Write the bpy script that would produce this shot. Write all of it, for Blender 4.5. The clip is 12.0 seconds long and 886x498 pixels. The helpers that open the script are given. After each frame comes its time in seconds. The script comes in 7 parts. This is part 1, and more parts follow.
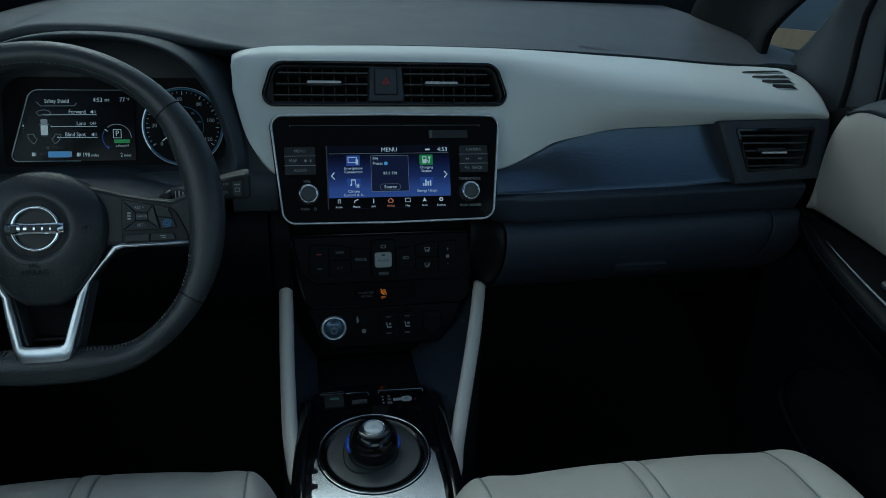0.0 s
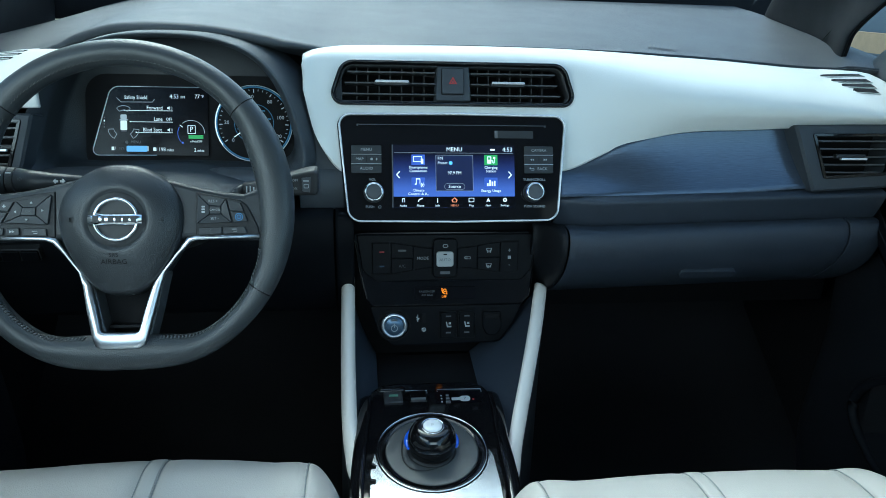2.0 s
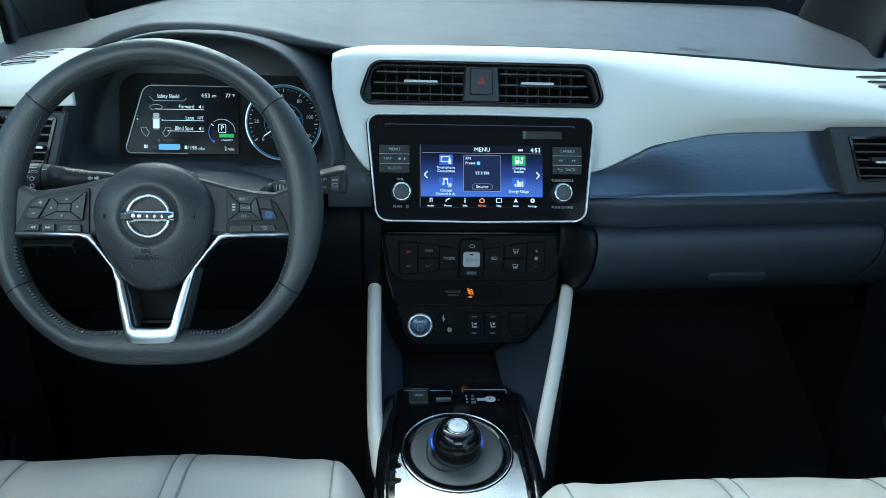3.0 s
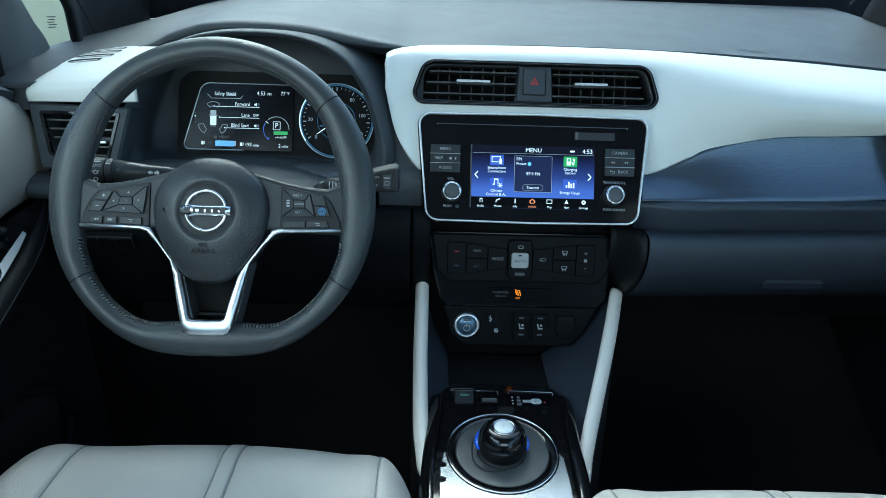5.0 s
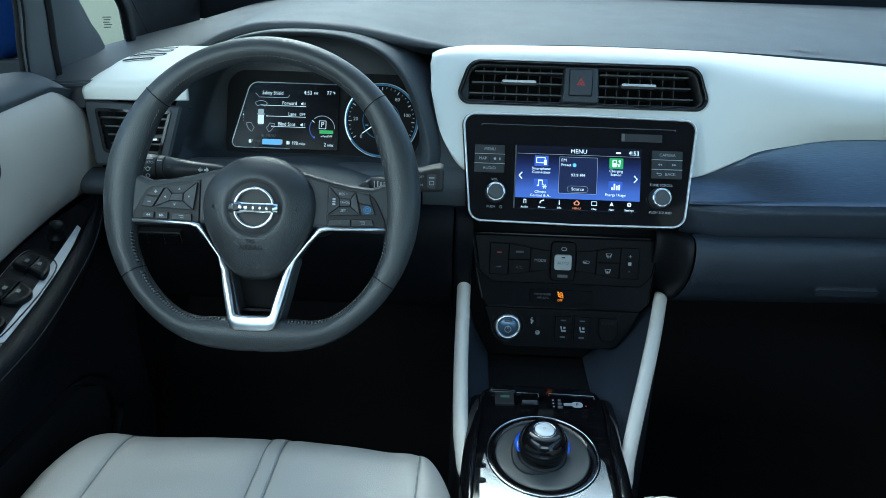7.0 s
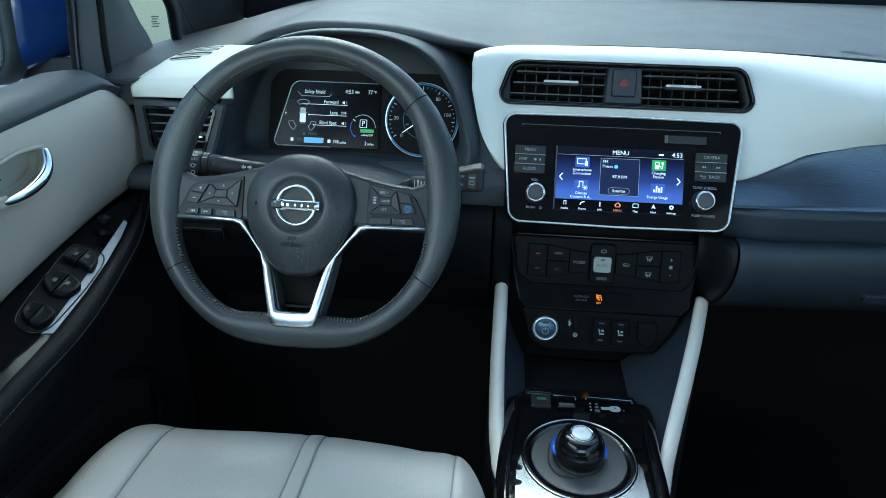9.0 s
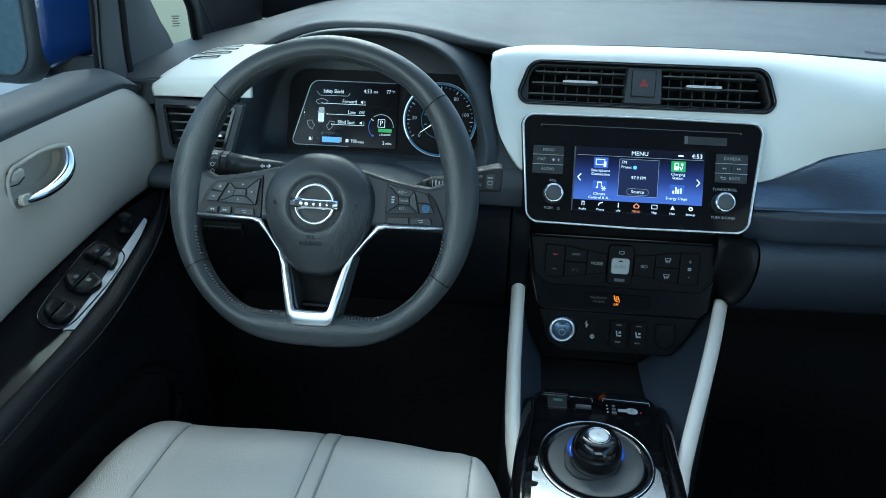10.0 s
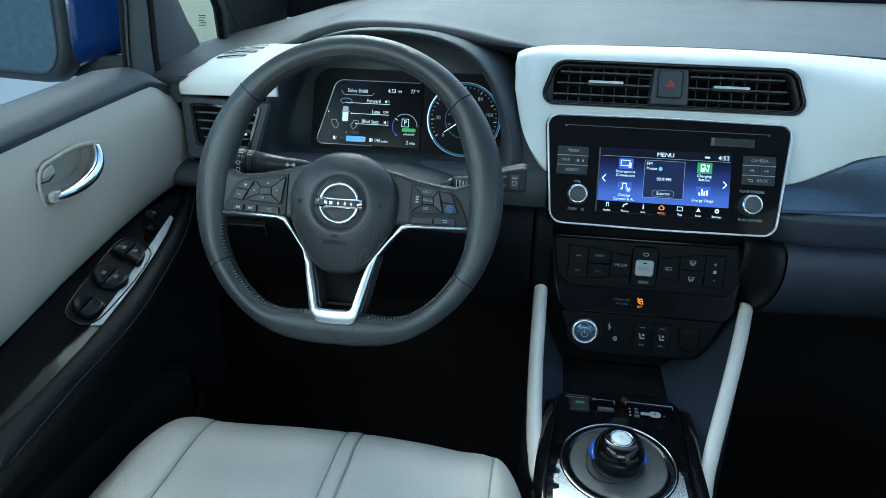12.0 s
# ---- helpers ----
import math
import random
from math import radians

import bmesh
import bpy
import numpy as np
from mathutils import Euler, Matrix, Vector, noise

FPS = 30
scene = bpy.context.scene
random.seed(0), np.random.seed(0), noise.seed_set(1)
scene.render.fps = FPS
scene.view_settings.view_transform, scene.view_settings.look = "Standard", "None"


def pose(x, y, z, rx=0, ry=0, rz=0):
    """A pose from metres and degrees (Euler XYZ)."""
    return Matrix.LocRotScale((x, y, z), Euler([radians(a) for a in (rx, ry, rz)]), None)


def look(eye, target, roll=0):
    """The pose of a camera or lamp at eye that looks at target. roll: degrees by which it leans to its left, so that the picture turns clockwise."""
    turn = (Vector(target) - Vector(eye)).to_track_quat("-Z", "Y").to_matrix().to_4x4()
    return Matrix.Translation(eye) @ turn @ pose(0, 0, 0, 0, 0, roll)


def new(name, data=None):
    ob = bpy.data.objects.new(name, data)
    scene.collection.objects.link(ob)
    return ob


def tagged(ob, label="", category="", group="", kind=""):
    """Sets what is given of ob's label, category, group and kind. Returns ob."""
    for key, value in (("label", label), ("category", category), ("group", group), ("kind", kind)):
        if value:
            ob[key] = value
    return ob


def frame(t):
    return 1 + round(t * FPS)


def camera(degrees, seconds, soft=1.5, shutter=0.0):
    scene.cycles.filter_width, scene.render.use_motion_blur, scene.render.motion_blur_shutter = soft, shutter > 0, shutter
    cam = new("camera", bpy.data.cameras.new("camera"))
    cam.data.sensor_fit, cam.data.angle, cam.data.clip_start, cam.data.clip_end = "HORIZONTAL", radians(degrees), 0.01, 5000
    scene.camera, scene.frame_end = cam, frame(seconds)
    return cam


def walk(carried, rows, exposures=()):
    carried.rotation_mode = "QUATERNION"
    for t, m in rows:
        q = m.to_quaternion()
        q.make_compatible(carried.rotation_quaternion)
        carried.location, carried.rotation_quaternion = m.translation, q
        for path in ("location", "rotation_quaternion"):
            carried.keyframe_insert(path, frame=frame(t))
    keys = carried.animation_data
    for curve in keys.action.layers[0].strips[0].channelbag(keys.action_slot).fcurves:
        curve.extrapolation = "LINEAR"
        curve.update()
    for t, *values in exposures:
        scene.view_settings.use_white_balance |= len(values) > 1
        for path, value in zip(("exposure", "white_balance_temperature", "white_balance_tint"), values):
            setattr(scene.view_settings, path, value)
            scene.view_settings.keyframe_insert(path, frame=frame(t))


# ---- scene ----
cam = camera(63.9, 12.0, soft=0.85)
ROWS = [
    (0.0, -0.1282, -1.0135, 0.9516, -11.885, -19.391, 1.800),
    (0.5, -0.1319, -1.0129, 0.9511, -10.690, -19.387, 1.814),
    (1.0, -0.1352, -1.0125, 0.9505, -9.522, -19.392, 1.827),
    (1.5, -0.1380, -1.0120, 0.9499, -8.374, -19.409, 1.824),
    (2.0, -0.1405, -1.0117, 0.9493, -7.289, -19.414, 1.825),
    (2.5, -0.1428, -1.0114, 0.9487, -6.266, -19.415, 1.817),
    (3.0, -0.1452, -1.0113, 0.9482, -5.277, -19.415, 1.812),
    (3.5, -0.1477, -1.0113, 0.9477, -4.327, -19.420, 1.819),
    (5.5, -0.1567, -1.0114, 0.9461, -0.834, -19.467, 1.865),
    (6.0, -0.1586, -1.0112, 0.9459, -0.025, -19.480, 1.814),
    (6.5, -0.1604, -1.0110, 0.9459, 0.775, -19.496, 1.763),
    (7.0, -0.1621, -1.0108, 0.9457, 1.540, -19.520, 1.774),
    (9.0, -0.1687, -1.0106, 0.9450, 4.434, -19.600, 1.773),
    (9.5, -0.1704, -1.0106, 0.9448, 5.101, -19.611, 1.765),
    (10.0, -0.1722, -1.0104, 0.9445, 5.695, -19.629, 1.782),
    (10.5, -0.1739, -1.0103, 0.9444, 6.210, -19.644, 1.796),
    (11.0, -0.1754, -1.0100, 0.9443, 6.651, -19.672, 1.827),
    (11.5, -0.1767, -1.0098, 0.9443, 7.029, -19.703, 1.837),
    (12.0, -0.1777, -1.0099, 0.9444, 7.324, -19.703, 1.809)]
EXPOSURES = [(t, e + 1.26, 5550, -12) for t, e in ((0.0, -1.9), (0.3, -1.25), (0.6, -0.6), (0.9, -0.12), (1.1, 0.0), (12.0, 0.0))]
walk(cam, [(t, pose(x, y, z, 90 + p, 0, w) @ pose(0, 0, 0, 0, 0, r)) for t, x, y, z, w, p, r in ROWS], EXPOSURES)

# ---- light: a cool overcast day seen through the car's glass ----
world = bpy.data.worlds.new("sky")
scene.world = world
world.use_nodes = True
wt = world.node_tree
sky = wt.nodes.new("ShaderNodeTexSky")
sky.sky_type = "NISHITA"
sky.sun_disc = False
sky.sun_elevation, sky.sun_rotation = radians(53), radians(-11)
sky.dust_density, sky.air_density = 2.0, 1.0
wt.links.new(sky.outputs[0], wt.nodes["Background"].inputs[0])
wt.nodes["Background"].inputs[1].default_value = 0.15
sun = new("sun", bpy.data.lights.new("sun", "SUN"))
sun.data.energy, sun.data.angle, sun.data.color = 0.5, radians(24), (1.0, 0.98, 0.95)
sun.matrix_world = look((-1.2, 6.0, 8.0), (0, 0, 0))



def window_light(name, eye, target, w, h, watts):
    """The sky's light in a window's opening."""
    ob = new(name, bpy.data.lights.new(name, "AREA"))
    ob.data.shape, ob.data.size, ob.data.size_y, ob.data.energy, ob.data.color = "RECTANGLE", w, h, watts, (0.97, 0.97, 0.97)
    ob.matrix_world = look(eye, target)


window_light("rear_window_light", (0, -2.15, 1.05), (0, 0, 0.75), 1.1, 0.36, 1.9)
window_light("driver_window_light", (-0.71, -0.78, 0.98), (0.1, -0.25, 0.66), 0.85, 0.34, 1.3)
window_light("passenger_window_light", (0.71, -0.78, 0.98), (-0.1, -0.25, 0.66), 0.85, 0.34, 0.12)

# ---- materials ----
def material(name, color, rough=0.5, metal=0.0, grain=0.0, scale=900.0, stain=0.0, emit=0.0, coat=0.0, vein=False, spec=0.5):
    m = bpy.data.materials.new(name)
    m.use_nodes = True
    nt = m.node_tree
    b = nt.nodes["Principled BSDF"]
    b.inputs["Specular IOR Level"].default_value = spec
    b.inputs["Base Color"].default_value = (*color, 1)
    b.inputs["Roughness"].default_value = rough
    b.inputs["Metallic"].default_value = metal
    b.inputs["Coat Weight"].default_value = coat
    b.inputs["Coat Roughness"].default_value = 0.04
    if emit:
        b.inputs["Emission Color"].default_value = (*color, 1)
        b.inputs["Emission Strength"].default_value = emit * 0.55
    co = nt.nodes.new("ShaderNodeTexCoord")
    if stain:
        n = nt.nodes.new("ShaderNodeTexNoise")
        n.inputs["Scale"].default_value, n.inputs["Detail"].default_value = 14.0, 6.0
        nt.links.new(co.outputs["Object"], n.inputs["Vector"])
        mix = nt.nodes.new("ShaderNodeMix")
        mix.data_type = "RGBA"
        nt.links.new(n.outputs["Fac"], mix.inputs["Factor"])
        mix.inputs["A"].default_value = (*[c * (1 - stain) for c in color], 1)
        mix.inputs["B"].default_value = (*[min(1, c * (1 + stain)) for c in color], 1)
        nt.links.new(mix.outputs["Result"], b.inputs["Base Color"])
        mr = nt.nodes.new("ShaderNodeMapRange")
        mr.inputs["To Min"].default_value, mr.inputs["To Max"].default_value = rough * 0.85, min(1, rough * 1.15)
        nt.links.new(n.outputs["Fac"], mr.inputs["Value"])
        nt.links.new(mr.outputs["Result"], b.inputs["Roughness"])
    if grain:
        if vein:
            n = nt.nodes.new("ShaderNodeTexVoronoi")
            n.inputs["Scale"].default_value = scale
            out = n.outputs["Distance"]
        else:
            n = nt.nodes.new("ShaderNodeTexNoise")
            n.inputs["Scale"].default_value, n.inputs["Detail"].default_value = scale, 2.0
            out = n.outputs["Fac"]
        nt.links.new(co.outputs["Object"], n.inputs["Vector"])
        bp = nt.nodes.new("ShaderNodeBump")
        bp.inputs["Strength"].default_value, bp.inputs["Distance"].default_value = grain, 0.0006
        nt.links.new(out, bp.inputs["Height"])
        nt.links.new(bp.outputs[0], b.inputs["Normal"])
    return m


M = dict(
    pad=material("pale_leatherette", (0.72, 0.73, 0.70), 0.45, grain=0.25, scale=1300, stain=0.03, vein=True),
    seat=material("pale_grey_leather", (0.51, 0.485, 0.450), 0.6, grain=0.35, scale=650, stain=0.05, vein=True),
    dash=material("charcoal_soft_plastic", (0.047, 0.054, 0.063), 0.55, grain=0.5, scale=1100, stain=0.08, vein=True, spec=0.35),
    dark=material("black_plastic", (0.018, 0.019, 0.021), 0.5, grain=0.35, scale=1400, stain=0.08),
    mid=material("graphite_plastic", (0.068, 0.073, 0.080), 0.4, grain=0.2, scale=1500, stain=0.06),
    piano=material("gloss_black", (0.005, 0.005, 0.006), 0.07),
    matte=material("matt_black", (0.006, 0.006, 0.007), 0.8, stain=0.1, spec=0.25),
    leather=material("black_leather", (0.035, 0.039, 0.042), 0.36, grain=0.30, scale=750, stain=0.1, vein=True),
    hub=material("grained_black_cover", (0.027, 0.030, 0.033), 0.38, grain=0.32, scale=900, stain=0.06, vein=True),
    chrome=material("chrome", (0.85, 0.86, 0.88), 0.08, metal=1.0),
    satin=material("satin_silver", (0.72, 0.74, 0.77), 0.30, metal=1.0, stain=0.03),
    trimw=material("pale_satin_trim", (0.86, 0.80, 0.72), 0.42, stain=0.03),
    thread=material("grey_thread", (0.075, 0.076, 0.075), 0.8),
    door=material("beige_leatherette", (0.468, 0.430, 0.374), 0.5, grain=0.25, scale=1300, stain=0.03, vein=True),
    soft_black=material("soft_black_trim", (0.0048, 0.0056, 0.0074), 0.55, grain=0.4, scale=1100, stain=0.1, spec=0.12),
    auto=material("pale_grey_key", (0.42, 0.44, 0.44), 0.35, stain=0.03),
    bright=material("bright_satin", (0.90, 0.91, 0.92), 0.24, metal=0.65),
    # strip: even pale tone that stands in for a reflection on the switch plate
    strip=material("painted_plate_reflection", (0.30, 0.32, 0.36), 0.48, metal=0.25, stain=0.03),
    plate=material("bright_plate", (0.36, 0.38, 0.41), 0.22, metal=1.0, stain=0.03),
    seam=material("shadowed_seam", (0.30, 0.31, 0.30), 0.8),
    print=material("printed_grey", (0.42, 0.44, 0.45), 0.6),
    dim=material("printed_dim", (0.11, 0.115, 0.12), 0.6),
    carpet=material("black_carpet", (0.005, 0.005, 0.006), 0.95, grain=1.0, scale=500, stain=0.3),
    white=material("screen_white", (0.75, 0.8, 0.86), 0.4, emit=0.75),
    grey_glow=material("screen_grey", (0.35, 0.38, 0.42), 0.4, emit=0.35),
    night=material("screen_black", (0.003, 0.003, 0.005), 0.2, spec=0.18),
    blue_glow=material("screen_icon_blue", (0.035, 0.075, 0.36), 0.4, emit=0.7),
    sky_glow=material("screen_pale_blue", (0.16, 0.42, 0.85), 0.4, emit=0.8),
    green_glow=material("screen_green", (0.05, 0.28, 0.07), 0.4, emit=0.6),
    orange_glow=material("lamp_orange", (1.0, 0.25, 0.01), 0.4, emit=0.7),
    house_glow=material("screen_orange", (0.75, 0.22, 0.1), 0.4, emit=0.6),
    red=material("dim_red", (0.38, 0.03, 0.03), 0.5),
    low_door=material("black_door_plastic", (0.0080, 0.0090, 0.0112), 0.5, grain=0.4, scale=1100, stain=0.1, spec=0.22),
    slat=material("graphite_slat", (0.060, 0.062, 0.064), 0.32, grain=0.12, scale=1500, stain=0.06),
    soft_key=material("soft_black_key", (0.027, 0.030, 0.034), 0.42, grain=0.15, scale=1500, stain=0.06, spec=0.35),
    key_bed=material("black_key_bed", (0.010, 0.011, 0.013), 0.45, grain=0.15, scale=1500, stain=0.06, spec=0.3),
    assist_blue=material("assist_mark_blue", (0.05, 0.22, 0.50), 0.4),
    spoke_side=material("satin_graphite", (0.10, 0.105, 0.11), 0.34, metal=0.4, stain=0.05),
    lcd_white=material("driver_display_white", (0.62, 0.66, 0.70), 0.4, emit=0.62),
    battery_blue=material("driver_display_blue", (0.13, 0.33, 0.66), 0.4, emit=0.62),
    rim_blue=material("gauge_blue", (0.06, 0.18, 0.32), 0.3, emit=0.11),
    blue_ring=material("clear_blue_ring", (0.02, 0.08, 0.55), 0.1, coat=0.5, emit=0.12),
    paint=material("deep_blue_paint", (0.01, 0.035, 0.16), 0.25, coat=1.0, stain=0.05),
    pale=material("pale_knob_cap", (0.72, 0.75, 0.78), 0.25, coat=0.5),
    power=material("blue_grey_button", (0.10, 0.15, 0.22), 0.25, metal=0.6, stain=0.04),
    roof=material("grey_headliner", (0.13, 0.135, 0.14), 0.9, grain=0.5, scale=800, stain=0.05),
    pillar=material("grey_pillar_trim", (0.060, 0.064, 0.068), 0.55, grain=0.3, scale=900, stain=0.06),
    ink=material("satin_black_key", (0.0042, 0.0048, 0.0064), 0.34, grain=0.12, scale=1500, stain=0.06, spec=0.10),
    # knee: lower charcoal plastic, darkened to carry the shade under the lip
    knee=material("shaded_lower_plastic", (0.034, 0.042, 0.057), 0.42, grain=0.5, scale=1100, stain=0.08, vein=True, spec=0.4),
    armplate=material("black_switch_plate", (0.004, 0.004, 0.005), 0.06, spec=0.07),
    panel_blue=material("screen_panel_blue", (0.006, 0.010, 0.045), 0.3, emit=0.6),
    thread_dark=material("dark_thread", (0.075, 0.08, 0.085), 0.8),
    dish=material("graphite_dish", (0.060, 0.065, 0.068), 0.42, grain=0.2, scale=1500, stain=0.06),
    eco=material("dim_green_mark", (0.10, 0.22, 0.15), 0.6),
    lining=material("charcoal_lining", (0.030, 0.035, 0.040), 0.5, grain=0.4, scale=1100, stain=0.08, vein=True),
    pillar_dark=material("charcoal_pillar_trim", (0.007, 0.0075, 0.009), 0.75, grain=0.3, scale=900, stain=0.06, spec=0.2),
    cream=material("pale_handle_cup", (0.42, 0.40, 0.35), 0.4, stain=0.04),
)


def blue_weave():
    m = material("blue_grey_rippled_trim", (0.085, 0.105, 0.145), 0.22, metal=0.5)
    nt = m.node_tree
    b = nt.nodes["Principled BSDF"]
    co = nt.nodes.new("ShaderNodeTexCoord")
    mp = nt.nodes.new("ShaderNodeMapping")
    mp.inputs["Scale"].default_value = (70, 60, 760)
    nt.links.new(co.outputs["Object"], mp.inputs["Vector"])
    n = nt.nodes.new("ShaderNodeTexNoise")
    n.inputs["Scale"].default_value, n.inputs["Detail"].default_value = 1.0, 1.5
    nt.links.new(mp.outputs[0], n.inputs["Vector"])
    bp = nt.nodes.new("ShaderNodeBump")
    bp.inputs["Strength"].default_value, bp.inputs["Distance"].default_value = 0.30, 0.0006
    nt.links.new(n.outputs["Fac"], bp.inputs["Height"])
    nt.links.new(bp.outputs[0], b.inputs["Normal"])
    cr = nt.nodes.new("ShaderNodeMix")
    cr.data_type = "RGBA"
    nt.links.new(n.outputs["Fac"], cr.inputs["Factor"])
    cr.inputs["A"].default_value, cr.inputs["B"].default_value = (0.070, 0.088, 0.122, 1), (0.110, 0.135, 0.182, 1)
    nt.links.new(cr.outputs["Result"], b.inputs["Base Color"])
    return m


def screen_blue():
    """The lit menu screen: black above, blue towards its foot."""
    m = bpy.data.materials.new("menu_screen")
    m.use_nodes = True
    nt = m.node_tree
    b = nt.nodes["Principled BSDF"]
    b.inputs["Roughness"].default_value = 0.15
    b.inputs["Base Color"].default_value = (0.004, 0.004, 0.008, 1)
    co = nt.nodes.new("ShaderNodeTexCoord")
    sp = nt.nodes.new("ShaderNodeSeparateXYZ")
    nt.links.new(co.outputs["Generated"], sp.inputs[0])
    r = nt.nodes.new("ShaderNodeValToRGB")
    e = r.color_ramp.elements
    e[0].position, e[0].color = 0.0, (0.075, 0.15, 0.55, 1)
    e[1].position, e[1].color = 1.0, (0.004, 0.005, 0.012, 1)
    for at, c in ((0.30, (0.065, 0.12, 0.46, 1)), (0.50, (0.025, 0.045, 0.20, 1)), (0.74, (0.008, 0.012, 0.06, 1)), (0.86, (0.003, 0.004, 0.012, 1))):
        k = e.new(at)
        k.color = c
    nt.links.new(sp.outputs["Z"], r.inputs[0])
    nt.links.new(r.outputs[0], b.inputs["Emission Color"])
    b.inputs["Emission Strength"].default_value = 0.55
    return m


def glass(name, tint=(0.9, 0.95, 0.95)):
    m = bpy.data.materials.new(name)
    m.use_nodes = True
    b = m.node_tree.nodes["Principled BSDF"]
    b.inputs["Base Color"].default_value = (*tint, 1)
    b.inputs["Roughness"].default_value = 0.0
    b.inputs["IOR"].default_value = 1.03
    b.inputs["Transmission Weight"].default_value = 1.0
    return m


M["weave"], M["menu"], M["glass"] = blue_weave(), screen_blue(), glass("window_glass")
M["mirror"] = material("mirror_glass", (0.8, 0.82, 0.84), 0.02, metal=1.0)


# ---- building helpers ----
def thing(name, at, label, category, group="", kind=""):
    ob = new(name)
    ob.empty_display_size = 0.02
    ob.location = at
    return tagged(ob, label, category, group, kind)


def part(name, bm, mat, parent=None, label="", smooth=True, bevel=0.0, solid=0.0, facing=(0, -1, 0.6)):
    """Links a bmesh, given in world metres, as one mesh object under a thing or a part."""
    bmesh.ops.recalc_face_normals(bm, faces=bm.faces)
    if solid and sum((f.normal * f.calc_area() for f in bm.faces), Vector()).dot(Vector(facing)) < 0:
        bmesh.ops.reverse_faces(bm, faces=bm.faces)
    me = bpy.data.meshes.new(name)
    bm.to_mesh(me)
    bm.free()
    me.materials.append(mat)
    if smooth:
        for p in me.polygons:
            p.use_smooth = True
    ob = new(name, me)
    if parent is not None:
        ob.parent = parent
        ob.matrix_parent_inverse = Matrix.Translation(-parent.location) if parent.type == "EMPTY" else Matrix()
    if solid:
        s = ob.modifiers.new("thickness", "SOLIDIFY")
        s.thickness, s.offset = solid, -1
    if bevel:
        s = ob.modifiers.new("edges", "BEVEL")
        s.width, s.segments, s.limit_method, s.angle_limit = bevel, 3, "ANGLE", radians(38)
        s.harden_normals = False
    if smooth and (bevel or solid):
        s = ob.modifiers.new("normals", "WEIGHTED_NORMAL")
        s.keep_sharp = True
    return tagged(ob, label)


def plane_at(x, y, z, lean):
    """A local plane that faces the seats: u right, v up the face, w out towards the seats."""
    a = radians(lean)
    u, v = Vector((1, 0, 0)), Vector((0, math.sin(a), math.cos(a)))
    w = Vector((0, -math.cos(a), math.sin(a)))
    return Matrix(((u.x, v.x, w.x, x), (u.y, v.y, w.y, y), (u.z, v.z, w.z, z), (0, 0, 0, 1)))


def grid(rows, closed=False):
    """A sheet through rows of points."""
    bm = bmesh.new()
    vs = [[bm.verts.new(p) for p in r] for r in rows]
    n = len(rows[0])
    for a, b in zip(vs, vs[1:]):
        for i in range(n if closed else n - 1):
            j = (i + 1) % n
            bm.faces.new((a[i], a[j], b[j], b[i]))
    return bm


def moulding(outline, steps, m):
    """A ring of the outline's shape: steps of (inset, w) across its section."""
    return grid([[m @ Vector((u, v, w)) for u, v in (shrink(outline, d) if d else outline)] for d, w in steps], closed=True)


def capped(rows):
    """A closed body lofted through rings, with both ends filled."""
    bm = bmesh.new()
    vs = [[bm.verts.new(p) for p in r] for r in rows]
    n = len(rows[0])
    for a, b in zip(vs, vs[1:]):
        for i in range(n):
            j = (i + 1) % n
            bm.faces.new((a[i], a[j], b[j], b[i]))
    bm.faces.new(vs[0][::-1])
    bm.faces.new(vs[-1])
    return bm


def prism(outline, w0, w1, m):
    """An outline (u, v) drawn out from w0 to w1 of the plane m."""
    return capped([[m @ Vector((u, v, w)) for u, v in outline] for w in (w0, w1)])


def rounded(hw, hh, r, n=6, cu=0.0, cv=0.0):
    pts = []
    for sx, sy, a0 in ((1, 1, 0), (-1, 1, 90), (-1, -1, 180), (1, -1, 270)):
        for k in range(n + 1):
            a = radians(a0 + 90 * k / n)
            pts.append((cu + sx * (hw - r) + r * math.cos(a), cv + sy * (hh - r) + r * math.sin(a)))
    return pts


def band(outer, inner, w0, w1, m):
    """A ring between two outlines with as many points, from w0 (back) to w1 (front)."""
    rows = [[m @ Vector((u, v, w)) for u, v in o] for o, w in ((outer, w0), (outer, w1), (inner, w1), (inner, w0))]
    return grid(rows + rows[:1], closed=True)


def smoothline(pts, per=8, closed=False):
    """A Catmull-Rom curve through points."""
    p = [Vector(q) for q in pts]
    n = len(p)
    out = []
    for i in range(n if closed else n - 1):
        a, b, c, d = (p[(i + k) % n] if closed else p[min(max(i + k, 0), n - 1)] for k in (-1, 0, 1, 2))
        for k in range(per):
            t = k / per
            out.append(0.5 * ((2 * b) + (c - a) * t + (2 * a - 5 * b + 4 * c - d) * t * t + (3 * b - a - 3 * c + d) * t ** 3))
    if not closed:
        out.append(p[-1])
    return out


def tube(path, r, seg=12, closed=False, flat=1.0, up=(0, 0, 1), taper=None):
    """A round or oval bar swept along a path."""
    p = [Vector(q) for q in path]
    n = len(p)
    rows = []
    for i, q in enumerate(p):
        d = (p[(i + 1) % n] - p[i - 1]) if closed else (p[min(i + 1, n - 1)] - p[max(i - 1, 0)])
        d.normalize()
        s = d.cross(Vector(up))
        s = s.normalized() if s.length > 1e-5 else Vector((1, 0, 0))
        t = s.cross(d)
        k = r * (taper(i / (n - 1)) if taper else 1)
        rows.append([q + s * k * math.cos(a) + t * k * flat * math.sin(a) for a in (2 * math.pi * j / seg for j in range(seg))])
    return grid(rows + rows[:1], closed=True) if closed else capped(rows)


